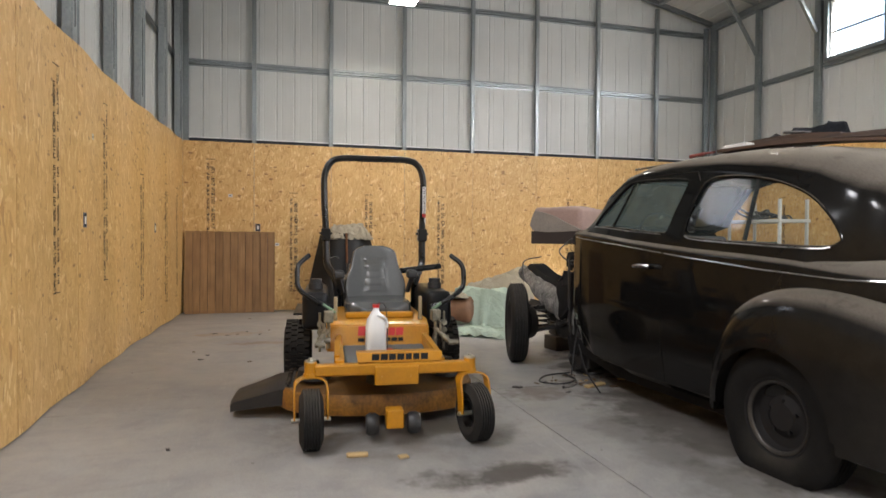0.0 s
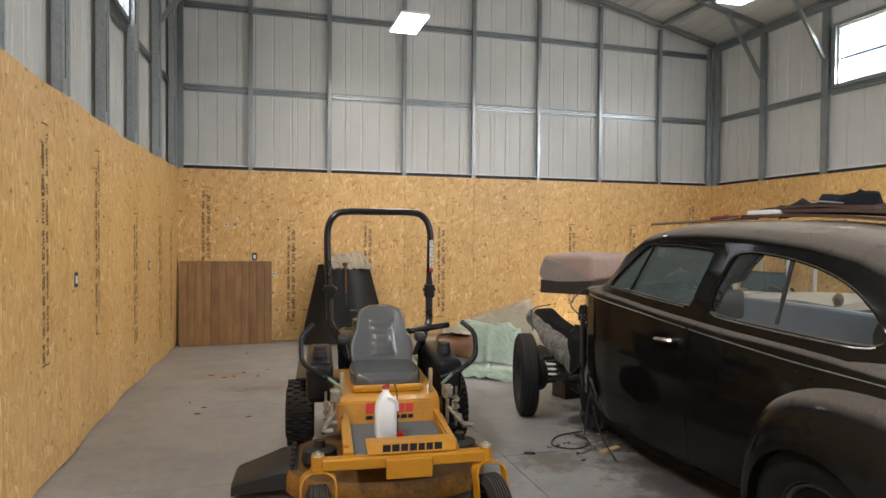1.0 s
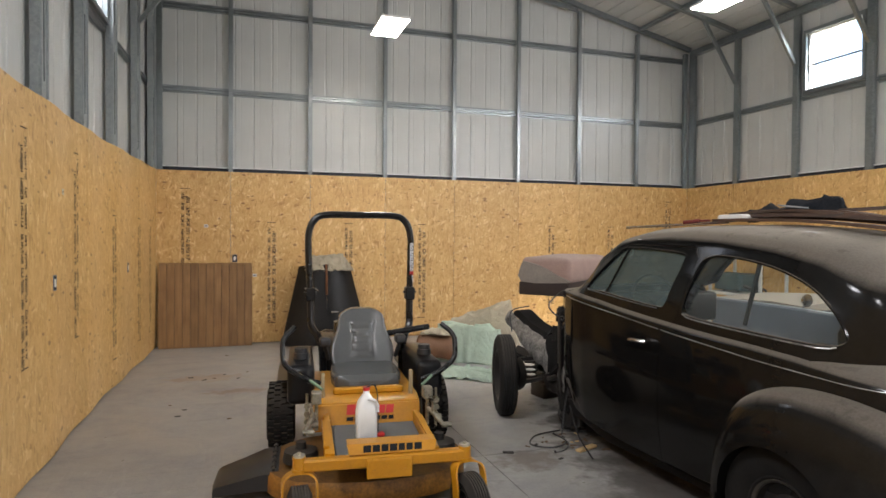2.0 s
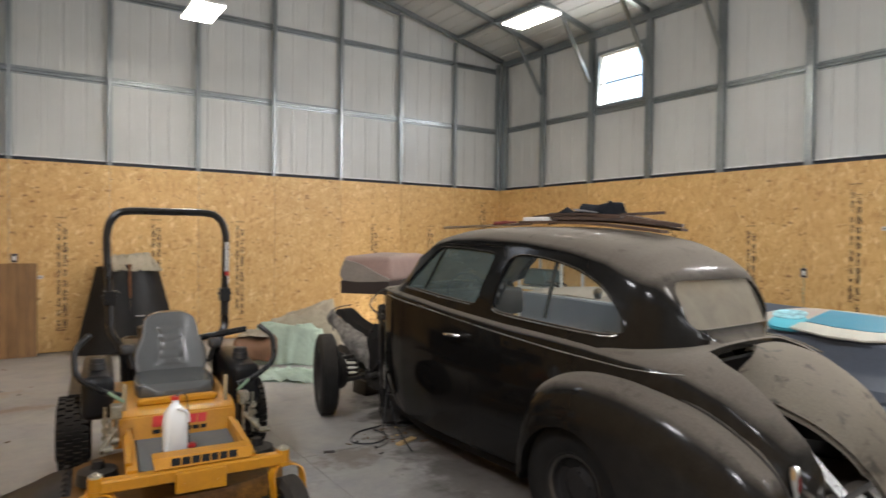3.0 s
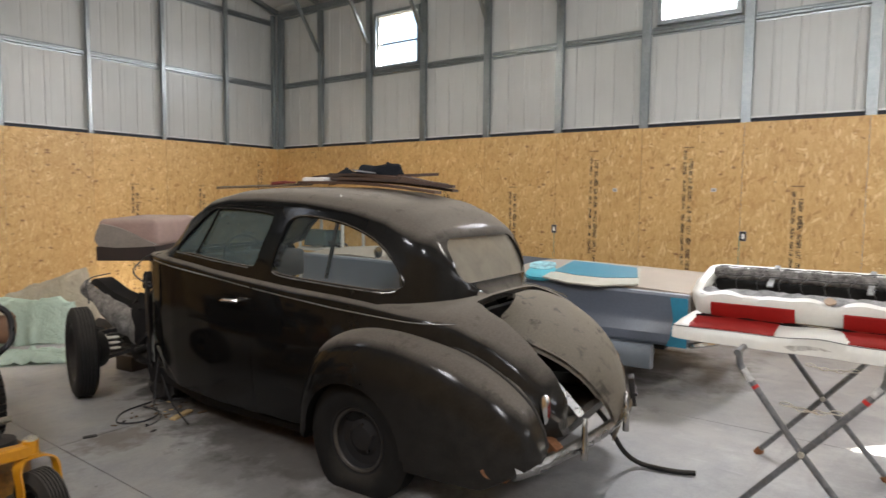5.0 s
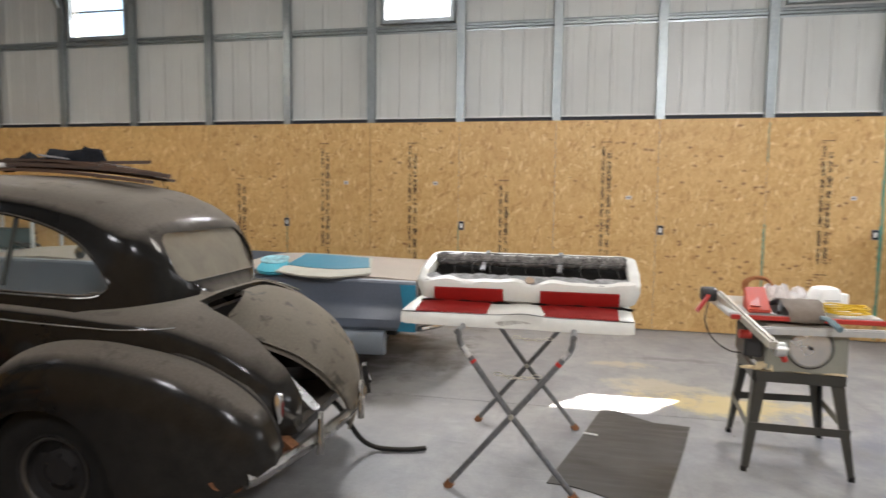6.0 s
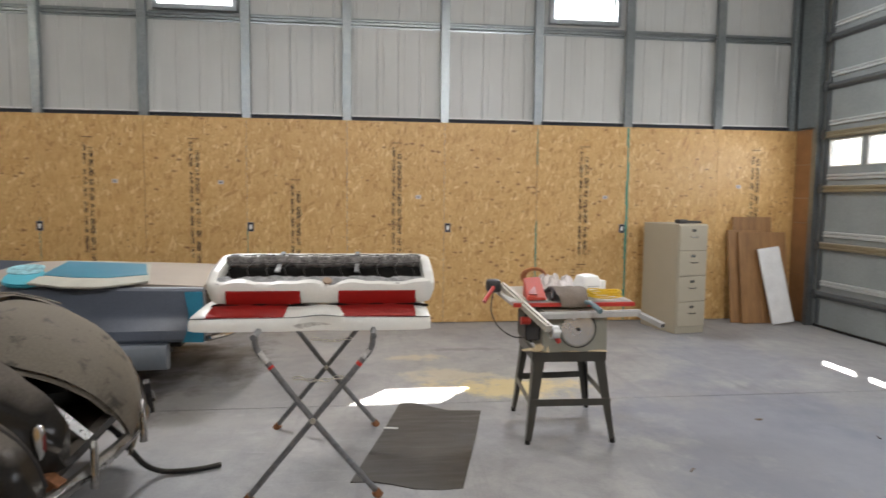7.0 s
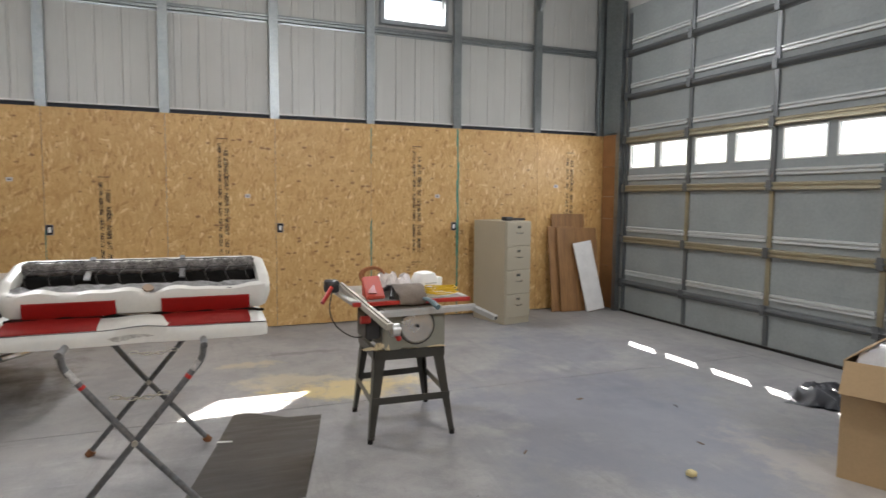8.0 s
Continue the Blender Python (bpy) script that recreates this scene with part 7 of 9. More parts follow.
for k, (x0, y0, z0, x1, y1, z1, w, h, tone) in enumerate((
        (-0.22, 1.02, 1.700, -0.10, -0.20, 1.640, 0.10, 0.018, "long brown wooden trim strip on the sedan's roof"),
        (-0.05, 0.92, 1.715, 0.16, -0.16, 1.655, 0.12, 0.016, "thin brown board on the sedan's roof"),
        (0.12, 0.75, 1.735, 0.22, -0.02, 1.675, 0.14, 0.02, "curved brown bow on the sedan's roof"),
        (-0.16, 0.98, 1.724, 0.06, -0.22, 1.676, 0.05, 0.022, "narrow dark wooden strip on the sedan's roof"),
        (0.02, 0.88, 1.738, 0.12, -0.10, 1.690, 0.07, 0.02, "dark brown wooden slat on the sedan's roof"),
        (-0.10, 1.02, 1.742, 0.02, 0.25, 1.735, 0.06, 0.016, "brown wooden slat on the sedan's roof"),
        (0.20, 0.45, 1.755, 0.42, 0.20, 1.775, 0.05, 0.02, "short brown stick on the sedan's roof"))):
    b = BM()
    n = 10
    y0, y1, z0, z1 = 0.12 + y0 * 0.86, 0.12 + y1 * 0.86, z0 - 0.012, z1 - 0.014
    pts = [Vector((x0, y0, z0)).lerp(Vector((x1, y1, z1)), i / n) + Vector((0, 0, 0.022 * math.sin(math.pi * i / n) * (1.8 if k == 2 else 0.0 if k == 6 else 1))) for i in range(n + 1)]
    d = (pts[-1] - pts[0]).normalized()
    sd = d.cross(Vector((0, 0, 1))).normalized()
    loft(b, [[p + sd * w / 2 * s + Vector((0, 0, q)) for s, q in ((-1, 0), (1, 0), (1, h), (-1, h))] for p in pts])
    ob = tagged(part("trim_strip", b, BROWN_BOARD), tone, "wood strip")
    ob.matrix_basis = CAR
b = BM()
rod(b, (-0.26, 1.86, 1.662), (-0.12, 1.0, 1.69), 0.009, n=10)
ob = tagged(part("metal_rod", b, CHROME), "bright thin metal rod lying on the sedan's roof", "rod")
ob.matrix_basis = CAR
b = BM()
tube(b, curve_pts([(-0.02, 0.96, 1.735), (0.08, 0.84, 1.745), (0.14, 0.70, 1.775), (0.20, 0.58, 1.782), (0.22, 0.47, 1.772)], 5), [0.03] + [0.048] * 5 + [0.030] * 3 + [0.062] * 2 + [0.045] * 5 + [0.056] * 4 + [0.04], n=16)
wobble(b, 0.035, 0.07, 1.0)
wobble(b, 0.018, 0.03, 4.0)
ob = tagged(part("dark_rag", b, RAG, smooth=60), "dark grey rag bunched on the sedan's roof", "rag")
ob.matrix_basis = CAR
b = BM()
box(b, -0.22, -0.02, 0.80, 1.0, 1.695, 1.735, bev=0.012, seg=2)
ob = tagged(part("white_pad", b, surface("off_white_pad", (0.55, 0.53, 0.50), 0.8)), "small off-white pad on the sedan's roof", "pad")
ob.matrix_basis = CAR
b = BM()
plate(b, [(0.0, 0.0), (0.13, 0.02), (0.21, 0.12), (0.05, 0.14)], 0.008, pose(-0.02, 0.50, 1.757, 5, -6, 55))
wobble(b, 0.012, 0.1, 3.0)
ob = tagged(part("grey_flap", b, surface("grey_felt", (0.20, 0.195, 0.195), 0.9)), "grey felt flap on the sedan's roof", "felt")
ob.matrix_basis = CAR
b = BM()
rod(b, (-0.27, 1.24, 1.69), (-0.25, 1.12, 1.70), 0.013, n=12)
rod(b, (-0.25, 1.12, 1.70), (-0.24, 1.04, 1.70), 0.007, n=8)
ob = tagged(part("screwdriver", b, surface("brown_red_handle", (0.16, 0.03, 0.025), 0.45)), "red-handled screwdriver on the sedan's roof", "screwdriver")
ob.matrix_basis = CAR

# The pale blue car body behind the sedan
BLUE_PAINT = surface("flat_blue_grey_primer", (0.125, 0.142, 0.175), 0.36, vary=0.16, size=2.2, rvary=0.2, bmp=0.03, dust=0.2, dust_col=(0.35, 0.34, 0.33))
TEAL = surface("teal_paint", (0.03, 0.20, 0.30), 0.35, vary=0.15)
DECK_DUST = surface("dusty_pinkish_deck", (0.30, 0.25, 0.20), 0.7, vary=0.1, size=3)
TURQ = surface("turquoise_vinyl", (0.010, 0.155, 0.23), 0.4, vary=0.06)
CREAM = surface("cream_lining", (0.36, 0.345, 0.285), 0.8, vary=0.1)
PALE_VINYL = surface("white_vinyl", (0.62, 0.61, 0.56), 0.42, vary=0.06, size=6, rvary=0.15)


def blue_car():
    cx = 7.08
    root = thing("blue_car_body", "stripped blue-grey finned car body with dusty pale deck", "car", pose(cx, -8.3, 0))
    rows = [(0.0, 0.83, 0.845), (0.05, 0.85, 0.85), (0.6, 0.88, 0.86), (1.4, 0.90, 0.87), (2.4, 0.90, 0.90), (3.4, 0.88, 0.92), (4.6, 0.84, 0.92)]
    for side in (-1, 1):
        b = BM()
        rings = []
        for y, w, zt in rows:
            pr = [(w - 0.03, 0.42), (w, 0.45), (w + 0.005, 0.52), (w - 0.035, 0.60), (w - 0.045, 0.66), (w - 0.02, 0.74), (w + 0.01, zt - 0.02), (w, zt), (w - 0.05, zt + 0.005), (w - 0.06, zt - 0.02), (w - 0.08, 0.7), (w - 0.08, 0.42)]
            rings.append([(side * x, y, z) for x, z in (pr if side > 0 else pr[::-1])])
        loft(b, rings)
        part("side_panel", b, [BLUE_PAINT], root, smooth=30)
        b = BM()
        rings = []
        for y, w, zt in [(0.27, 0.90, 0), (0.6, 0.915, 0), (1.4, 0.93, 0), (3.0, 0.92, 0)]:
            pr = [(w - 0.10, 0.21), (w - 0.02, 0.215), (w, 0.25), (w, 0.38), (w - 0.02, 0.41), (w - 0.10, 0.418)]
            rings.append([(side * x, y, z) for x, z in (pr if side > 0 else pr[::-1])])
        loft(b, rings)
        part("rocker_panel", b, surface("blue_grey_sill_%d" % (side + 1), (0.20, 0.225, 0.255), 0.5, vary=0.1), root)
        b = BM()
        plate(b, [(0, 0), (0.16, 0), (0.13, 0.07), (0.11, 0.22), (0.14, 0.40), (0, 0.40)], 0.006, Matrix.Translation((side * 0.862, -0.004, 0.425)) @ pose(0, 0, 0, 90, 0, 90))
        part("teal_edge", b, TEAL, root, "teal edge of the old paint")
        b = BM()
        lathe(b, [(0.0, -0.04), (0.045, -0.035), (0.062, -0.01), (0.062, 0.0), (0.0, 0.002)], Matrix.Translation((side * 0.84, 3.3, 1.0)) @ Matrix.Rotation(radians(90), 4, "X"), 20)
        rod(b, (side * 0.84, 3.33, 0.99), (side * 0.83, 3.36, 0.91), 0.010)
        part("door_mirror", b, CHROME, root, "round chrome door mirror")
    b = BM()
    rings = []
    for y, zt in ((0.01, 0.85), (0.3, 0.865), (0.8, 0.88), (1.5, 0.895), (1.75, 0.895)):
        rings.append([(x, y, zt + 0.055 * (1 - (x / 0.85) ** 2)) for x in (-0.79, -0.6, -0.4, -0.2, 0, 0.2, 0.4, 0.6, 0.79)] + [(0.79, y, zt - 0.03), (-0.79, y, zt - 0.03)])
    loft(b, rings)
    part("rear_deck", b, DECK_DUST, root, "dusty pinkish rear deck")
    b = BM()
    rings = []
    for y, zt in ((3.4, 0.925), (3.8, 0.94), (4.6, 0.90)):
        rings.append([(x, y, zt + 0.05 * (1 - (x / 0.85) ** 2)) for x in (-0.79, -0.5, 0, 0.5, 0.79)] + [(0.79, y, zt - 0.04), (-0.79, y, zt - 0.04)])
    loft(b, rings)
    part("front_deck", b, DECK_DUST, root, "dusty pinkish hood")
    b = BM()
    box(b, -0.74, 0.74, 0.2, 4.5, 0.36, 0.43, bev=0.01)
    box(b, -0.78, 0.78, 1.75, 1.80, 0.42, 0.86)
    box(b, -0.74, 0.74, 0.10, 0.14, 0.43, 0.80)
    part("underbody", b, DARK, root)
    b = BM()
    tube(b, curve_pts([(-0.80, -0.02, 0.44), (-0.5, -0.14, 0.43), (0.0, -0.18, 0.43), (0.5, -0.14, 0.43), (0.80, -0.02, 0.44)], 6), 0.04, n=8, flat=0.6)
    part("bumper_bar", b, CHROME, root, "dull rear bumper bar")
    for x in (-0.5, 0.5):
        for y in (0.8, 3.6):
            b = BM()
            loft(b, [[(x + sx * w, y + sy * w, z) for sx, sy in ((-1, -1), (1, -1), (1, 1), (-1, 1))] for w, z in ((0.12, 0.0), (0.12, 0.012), (0.04, 0.30), (0.045, 0.362))])
            part("axle_stand", b, DARK, root)
    return root


blue_car()


def seat_pad(name, label, m, pts, thick, top_mat, rim_mat):
    """A loose upholstered panel: a pale board with a coloured face."""
    root = thing(name, label, "seat pad", m)
    b = BM()
    plate(b, pts, thick)
    bmesh.ops.bevel(b, geom=b.edges[:], offset=min(0.012, thick * 0.4), segments=2, affect="EDGES")
    bmesh.ops.triangulate(b, faces=[f for f in b.faces if len(f.verts) > 4])
    part("backing", b, rim_mat, root)
    cx = sum(p[0] for p in pts) / len(pts)
    cy = sum(p[1] for p in pts) / len(pts)
    b = BM()
    plate(b, [(cx + (x - cx) * 0.62 + (0.14 if thick < 0.05 else 0.0), cy + (y - cy) * 0.9) for x, y in pts], 0.004, Matrix.Translation((0, 0, thick)))
    part("vinyl_face", b, top_mat, root, "turquoise vinyl face")
    return root


seat_pad("door_panel", "turquoise and cream upholstered panel lying on the blue car", pose(6.45, -7.39, 0.932, 2, -8, 8), [(-0.30, 0.36), (-0.40, 0.10), (-0.40, -0.16), (-0.22, -0.46), (0.34, -0.38), (0.42, 0.30)], 0.016, TURQ, CREAM)
seat_pad("headrest_pad", "light turquoise and white pad lying on the blue car", pose(6.26, -6.98, 0.915, 0, -16, 20), smooth_loop([(-0.14, -0.10), (0.12, -0.13), (0.16, 0.05), (0.04, 0.13), (-0.13, 0.10)], 3), 0.030, surface("turquoise_and_white_print", (0.22, 0.42, 0.46), 0.4, vary=0.75, size=14, bmp=0.02), surface("light_turquoise_vinyl", (0.06, 0.34, 0.42), 0.35))

# Shelf rack with dark parts by the east wall
RACK_GREY = surface("dusty_white_plastic", (0.50, 0.50, 0.48), 0.5, vary=0.15, dust=0.4)


def shelf_rack():
    root = thing("shelf_rack", "white wire-post shelf rack loaded with dark car parts", "shelf", pose(7.85, -2.58, 0))
    for x in (-0.22, 0.22):
        for y in (-0.46, 0.46):
            b = BM()
            box(b, x - 0.02, x + 0.02, y - 0.02, y + 0.02, 0, 1.66, bev=0.006)
            part("post", b, RACK_GREY, root)
    for z in (0.12, 0.79, 1.35):
        b = BM()
        box(b, -0.25, 0.25, -0.5, 0.5, z, z + 0.045, bev=0.006)
        part("shelf", b, RACK_GREY, root)
    return root


shelf_rack()
rnd = random.Random(12)
for k in range(9):
    b = BM()
    tube(b, curve_pts([(rnd.uniform(-0.2, 0.2), -0.45 + 0.08 * k, 0.0), (rnd.uniform(-0.2, 0.2), -0.3 + 0.08 * k, 0.05 + 0.015 * k), (rnd.uniform(-0.2, 0.2), 0.0 + 0.05 * k, 0.03 + 0.01 * k), (rnd.uniform(-0.2, 0.2), 0.08 + 0.04 * k, 0.02)], 4), rnd.uniform(0.012, 0.03), n=8)
    for v in b.verts:
        v.co.z = max(v.co.z, 0.0)
    ob = tagged(part("car_part", b, rnd.choice((DARK, BLACK_PLASTIC, RAG)), smooth=60), "dark loose car part lying on the white shelf", "car part", group="parts on the shelf rack")
    ob.matrix_basis = pose(7.85, -2.58, (1.396, 0.836)[k % 2])
b = BM()
loft(b, [[(x, y, z) for x, y in rounded(0.36, 0.52, 0.06)] for z in (0.0, 0.08, 0.16, 0.24)])
wobble(b, 0.03, 0.16, 2)
ob = tagged(part("dark_crate", b, surface("dark_teal_crate", (0.04, 0.07, 0.075), 0.6)), "dark teal crate on the white shelf", "crate")
ob.matrix_basis = pose(7.85, -2.40, 0.856)

# The bench seats on a folding trestle
RED_VINYL = surface("dark_red_vinyl", (0.24, 0.008, 0.006), 0.6, vary=0.12, size=8, rvary=0.15, spec=0.2)
BURLAP = surface("grey_horsehair_padding", (0.16, 0.15, 0.14), 0.95, vary=0.8, size=26, fine=120, bmp=0.6, spec=0.1)
DIRTY_STEEL = surface("paint_spotted_grey_steel", (0.17, 0.175, 0.18), 0.45, 0.7, vary=0.35, size=24, rvary=0.3)


OLD_WHITE = surface("old_white_paint", (0.48, 0.47, 0.45), 0.5, vary=0.3, size=30)


def trestle():
    root = thing("folding_trestle", "grey paint-spotted steel folding trestle with crossed legs", "trestle")
    for x in (4.40, 5.43):
        for y0, y1 in ((-8.97, -9.62), (-9.65, -9.02)):
            b = BM()
            s = 1 if y1 < y0 else -1
            pts = curve_pts([(x, y0, 0.012), (x, y0 - s * 0.34, 0.425), (x, y1 + s * 0.07, 0.72), (x, y1 + s * 0.012, 0.80), (x, y1, 0.875)], 5)
            tube(b, pts, 0.0155, n=10)
            leg = part("leg", b, DIRTY_STEEL, root)
            b = BM()
            rod(b, (x, y0 - s * -0.004, 0.0), (x, y0 - s * 0.02, 0.03), 0.024, n=12)
            part("foot_cap", b, RUST, leg, "brown foot cap")
        b = BM()
        rod(b, (x - 0.03, -9.31, 0.425), (x + 0.03, -9.31, 0.425), 0.014)
        part("pivot_bolt", b, ZINC, root)
    # splashes of white and red paint near the tops of the legs
    def leg_y(z, y1, s):
        return lerp_table([(0.66, y1 + s * 0.115), (0.72, y1 + s * 0.07), (0.80, y1 + s * 0.012)], z)[0]
    for y1, s, z0, z1, mat in ((-9.62, 1, 0.745, 0.79, OLD_WHITE), (-9.62, 1, 0.71, 0.725, RED_PAINT), (-9.02, -1, 0.73, 0.785, OLD_WHITE), (-9.02, -1, 0.70, 0.712, RED_PAINT)):
        b = BM()
        tube(b, [(4.40, leg_y(z0 + (z1 - z0) * k / 4, y1, s), z0 + (z1 - z0) * k / 4) for k in range(5)], 0.0167, n=12)
        part("paint_splash", b, mat, root, "splash of old paint")
    for y in (-9.02, -9.62):
        b = BM()
        rod(b, (4.36, y, 0.868), (5.47, y, 0.868), 0.016)
        part("top_rail", b, DIRTY_STEEL, root)
    for x, ya, yb, zc in ((4.42, -9.215, -9.455, 0.645), (5.41, -9.215, -9.475, 0.625)):
        b = BM()
        k = 7
        for i in range(k):
            f = (i + 0.5) / k
            c = Vector((x, ya + (yb - ya) * f, zc - 0.02 * math.sin(math.pi * f)))
            ring = [c + Vector((0.009 * math.sin(a) if i % 2 else 0, 0.027 * math.cos(a), 0 if i % 2 else 0.009 * math.sin(a))) for a in (2 * math.pi * j / 10 for j in range(10))]
            tube(b, ring, 0.0028, n=5, loop=True)
        part("chain", b, ZINC, root)
    return root


trestle()


def seat_bottom():
    root = thing("red_white_bench", "white and red vinyl car bench cushion on the trestle", "car seat", pose(4.53, -9.295, 0.884))
    b = BM()
    rings = []
    n = 34
    for i in range(n + 1):
        f = -1 + 2 * i / n
        y = -0.635 * f
        hump = math.exp(-((f - 0.08) / 0.16) ** 2)
        e = 1 - 0.05 * abs(f) ** 8
        pr = [(0.06, 0.0), (0.02, -0.022), (-0.012 + 0.02 * hump, -0.02), (-0.014 + 0.03 * hump, 0.02), (0.0, 0.048 + 0.012 * hump), (0.03, 0.062 + 0.02 * hump), (0.18, 0.076 + 0.01 * hump), (0.42, 0.082), (0.56, 0.075), (0.60, 0.04), (0.60, 0.0)]
        rings.append([(0.3 + (x - 0.3) * e, y, z * (1 if 0 < i < n else 0.75) + 0.0) for x, z in pr])
    loft(b, rings)
    part("vinyl_cover", b, PALE_VINYL, root, smooth=50)
    for y0, y1 in ((0.55, 0.145), (-0.128, -0.555)):
        b = BM()
        rows = []
        for x, z in ((0.008, 0.055), (0.034, 0.068), (0.18, 0.082), (0.42, 0.088), (0.55, 0.081)):
            rows.append([(x, y0 + (y1 - y0) * k / 8, z + 0.004 * math.sin(math.pi * k / 8)) for k in range(9)])
        low = [[(p[0], p[1], p[2] - 0.02) for p in r] for r in rows]
        loft(b, rows + low[::-1], closed=False, caps=False, loop=True)
        part("red_insert", b, RED_VINYL, root, "dark red vinyl insert")
    b = BM()
    rows = []
    for k in range(9):
        f = k / 8
        y, w = 0.10 - 0.20 * f, math.sin(math.pi * f) ** 0.6
        rows.append([(x + 0.03 * math.exp(-((-y / 0.635 - 0.08) / 0.16) ** 2) - 0.0165, y, 0.012 + (z - 0.012) * w) for x, z in ((0.002, -0.014), (0.0, 0.005), (0.0, 0.024))])
    loft(b, rows, closed=False, caps=False)
    part("scuff", b, surface("grey_grime", (0.40, 0.385, 0.345), 0.8, vary=0.5, size=20), root, "grey grime on the white vinyl")
    b = BM()
    tube(b, [(0.003, 0.63 - 1.26 * k / 40, 0.049 + 0.014 * math.exp(-(((-1 + 2 * k / 40) - 0.08) / 0.16) ** 2)) for k in range(41)], 0.003, n=6)
    part("piping", b, BLACK_PLASTIC, root, "thin dark seam piping")
    return root


seat_bottom()


def seat_back():
    """Lies face down, its sprung underside turned up to the camera side."""
    root = thing("upturned_bench", "upturned white and red car bench showing springs and padding", "car seat", pose(4.735, -9.335, 1.014, 0, -15, 0))
    L2, D = 0.635, 0.52
    # rolled vinyl rim round an open tray
    b = BM()
    corner = [Vector((D / 2 + x, y, 0.075)) for x, y in rounded(D - 0.07, 2 * L2 - 0.07, 0.045, n=7)]
    path = []
    for p, q in zip(corner, corner[1:] + corner[:1]):
        n = max(1, round((q - p).length / 0.02))
        path += [p.lerp(q, k / n) for k in range(n)]
    rings = []
    for i, p in enumerate(path):
        q = path[(i + 1) % len(path)] - path[i - 1]
        o = Vector((q.y, -q.x, 0)).normalized()
        if o.dot(Vector((p.x - D / 2, p.y, 0))) < 0:
            o = -o
        front = p.x < 0.06
        p = p - Vector((0, 0, 0.042 * max(0.0, 1 - p.x / 0.16) if p.x < 0.16 else 0.020 * min(1.0, (p.x - 0.16) / 0.3)))
        wv = 0.016 * (abs(math.sin(p.y * 9.5 + 0.4)) - 0.5) + 0.005 * math.sin(p.y * 31) if front else 0.003 * math.sin(p.y * 25) - 0.004
        k = 1.0 if front else 0.55 if p.x > D - 0.06 else 0.75
        rings.append([p + o * a + Vector((0, 0, z)) for a, z in ((0.03, -0.082 if front else -0.07), (0.042, -0.03), (0.04, 0.012), (0.03 * k, 0.032 * k + wv), (-0.015 * k - abs(wv), 0.03 * k + wv), (-0.03 * k, 0.0), (-0.025 * k, -0.06))])
    loft(b, rings, loop=True, caps=False)
    part("vinyl_rim", b, PALE_VINYL, root, smooth=60)
    # dark tray floor, a fibre roll across it and puffs of wadding along the front
    b = BM()
    box(b, 0.02, D - 0.02, -L2 + 0.04, L2 - 0.04, 0.0, 0.028)
    part("tray", b, surface("dark_burlap", (0.010, 0.009, 0.008), 0.95, vary=0.4, spec=0.05), root, "dark burlap lining of the seat back", smooth=0)
    b = BM()
    nx, ny = 10, 72
    rows = []
    for i in range(nx + 1):
        row = []
        for j in range(ny + 1):
            f = i / nx
            y = -L2 + 0.05 + (2 * L2 - 0.10) * j / ny
            x = 0.02 + 0.20 * f * (1 + 0.25 * noise.noise(Vector((0, y * 9, 5))))
            z = 0.030 + (0.036 * (1 - f) + 0.02 * math.sin(f * math.pi)) * (0.75 + 0.25 * abs(math.sin(y * 19))) + 0.014 * noise.noise(Vector((x * 26, y * 26, 1)))
            row.append((x, y, z))
        rows.append(row)
    low = [[(p[0], p[1], 0.029) for p in r] for r in rows]
    loft(b, rows + low[::-1], closed=False, caps=False, loop=True)
    part("wadding", b, surface("grey_cotton_wadding", (0.22, 0.215, 0.21), 0.95, vary=0.6, size=22, fine=140, bmp=0.7), root, "grey puffs of cotton wadding", smooth=60)
    b = BM()
    tube(b, [(0.36 + 0.010 * noise.noise(Vector((k * 0.6, 0.3, 0))), -L2 + 0.06 + (2 * L2 - 0.12) * k / 60, 0.075 + 0.010 * noise.noise(Vector((k * 0.5, 3, 0.3)))) for k in range(61)], [0.036 + 0.008 * noise.noise(Vector((k * 0.7, 8, 0))) for k in range(61)], n=10)
    part("fibre_roll", b, BURLAP, root, "frayed roll of grey fibre")
    for y in (-0.19, 0.27):
        b = BM()
        bar(b, (0.19, y, 0.075), (D - 0.03, y, 0.090), 0.030, 0.006)
        part("cross_strap", b, surface("dull_grey_strap", (0.2, 0.2, 0.2), 0.6, 0.3, vary=0.3, size=20), root, "flat grey cross strap")
    for k in range(11):
        y = -L2 + 0.10 + k * 0.107
        b = BM()
        tube(b, curve_pts([(0.16, y, 0.06), (0.22, y + 0.015, 0.090), (0.30, y - 0.01, 0.095), (0.42, y + 0.015, 0.092), (0.47, y, 0.08)], 4), 0.0028, n=6)
        part("spring_wire", b, DARK, root)
    for x in (0.29, 0.43):
        b = BM()
        tube(b, [(x + 0.006 * math.sin(k * 1.3), -L2 + 0.06 + (2 * L2 - 0.12) * k / 36, 0.092) for k in range(37)], 0.0028, n=6)
        part("spring_wire", b, DARK, root)
    for y0, y1 in ((0.525, 0.12), (-0.09, -0.525)):
        b = BM()
        rows = []
        for x, z in ((-0.0105, -0.040), (-0.0165, -0.005), (-0.011, 0.034), (0.004, 0.050)):
            rows.append([(x, y0 + (y1 - y0) * k / 10, z) for k in range(11)])
        low = [[(p[0] + 0.012, p[1], p[2]) for p in r] for r in rows]
        loft(b, rows + low[::-1], closed=False, caps=False, loop=True)
        part("red_insert", b, RED_VINYL, root, "dark red vinyl insert")
    # dark tube added as the shadow gap between the two benches
    b = BM()
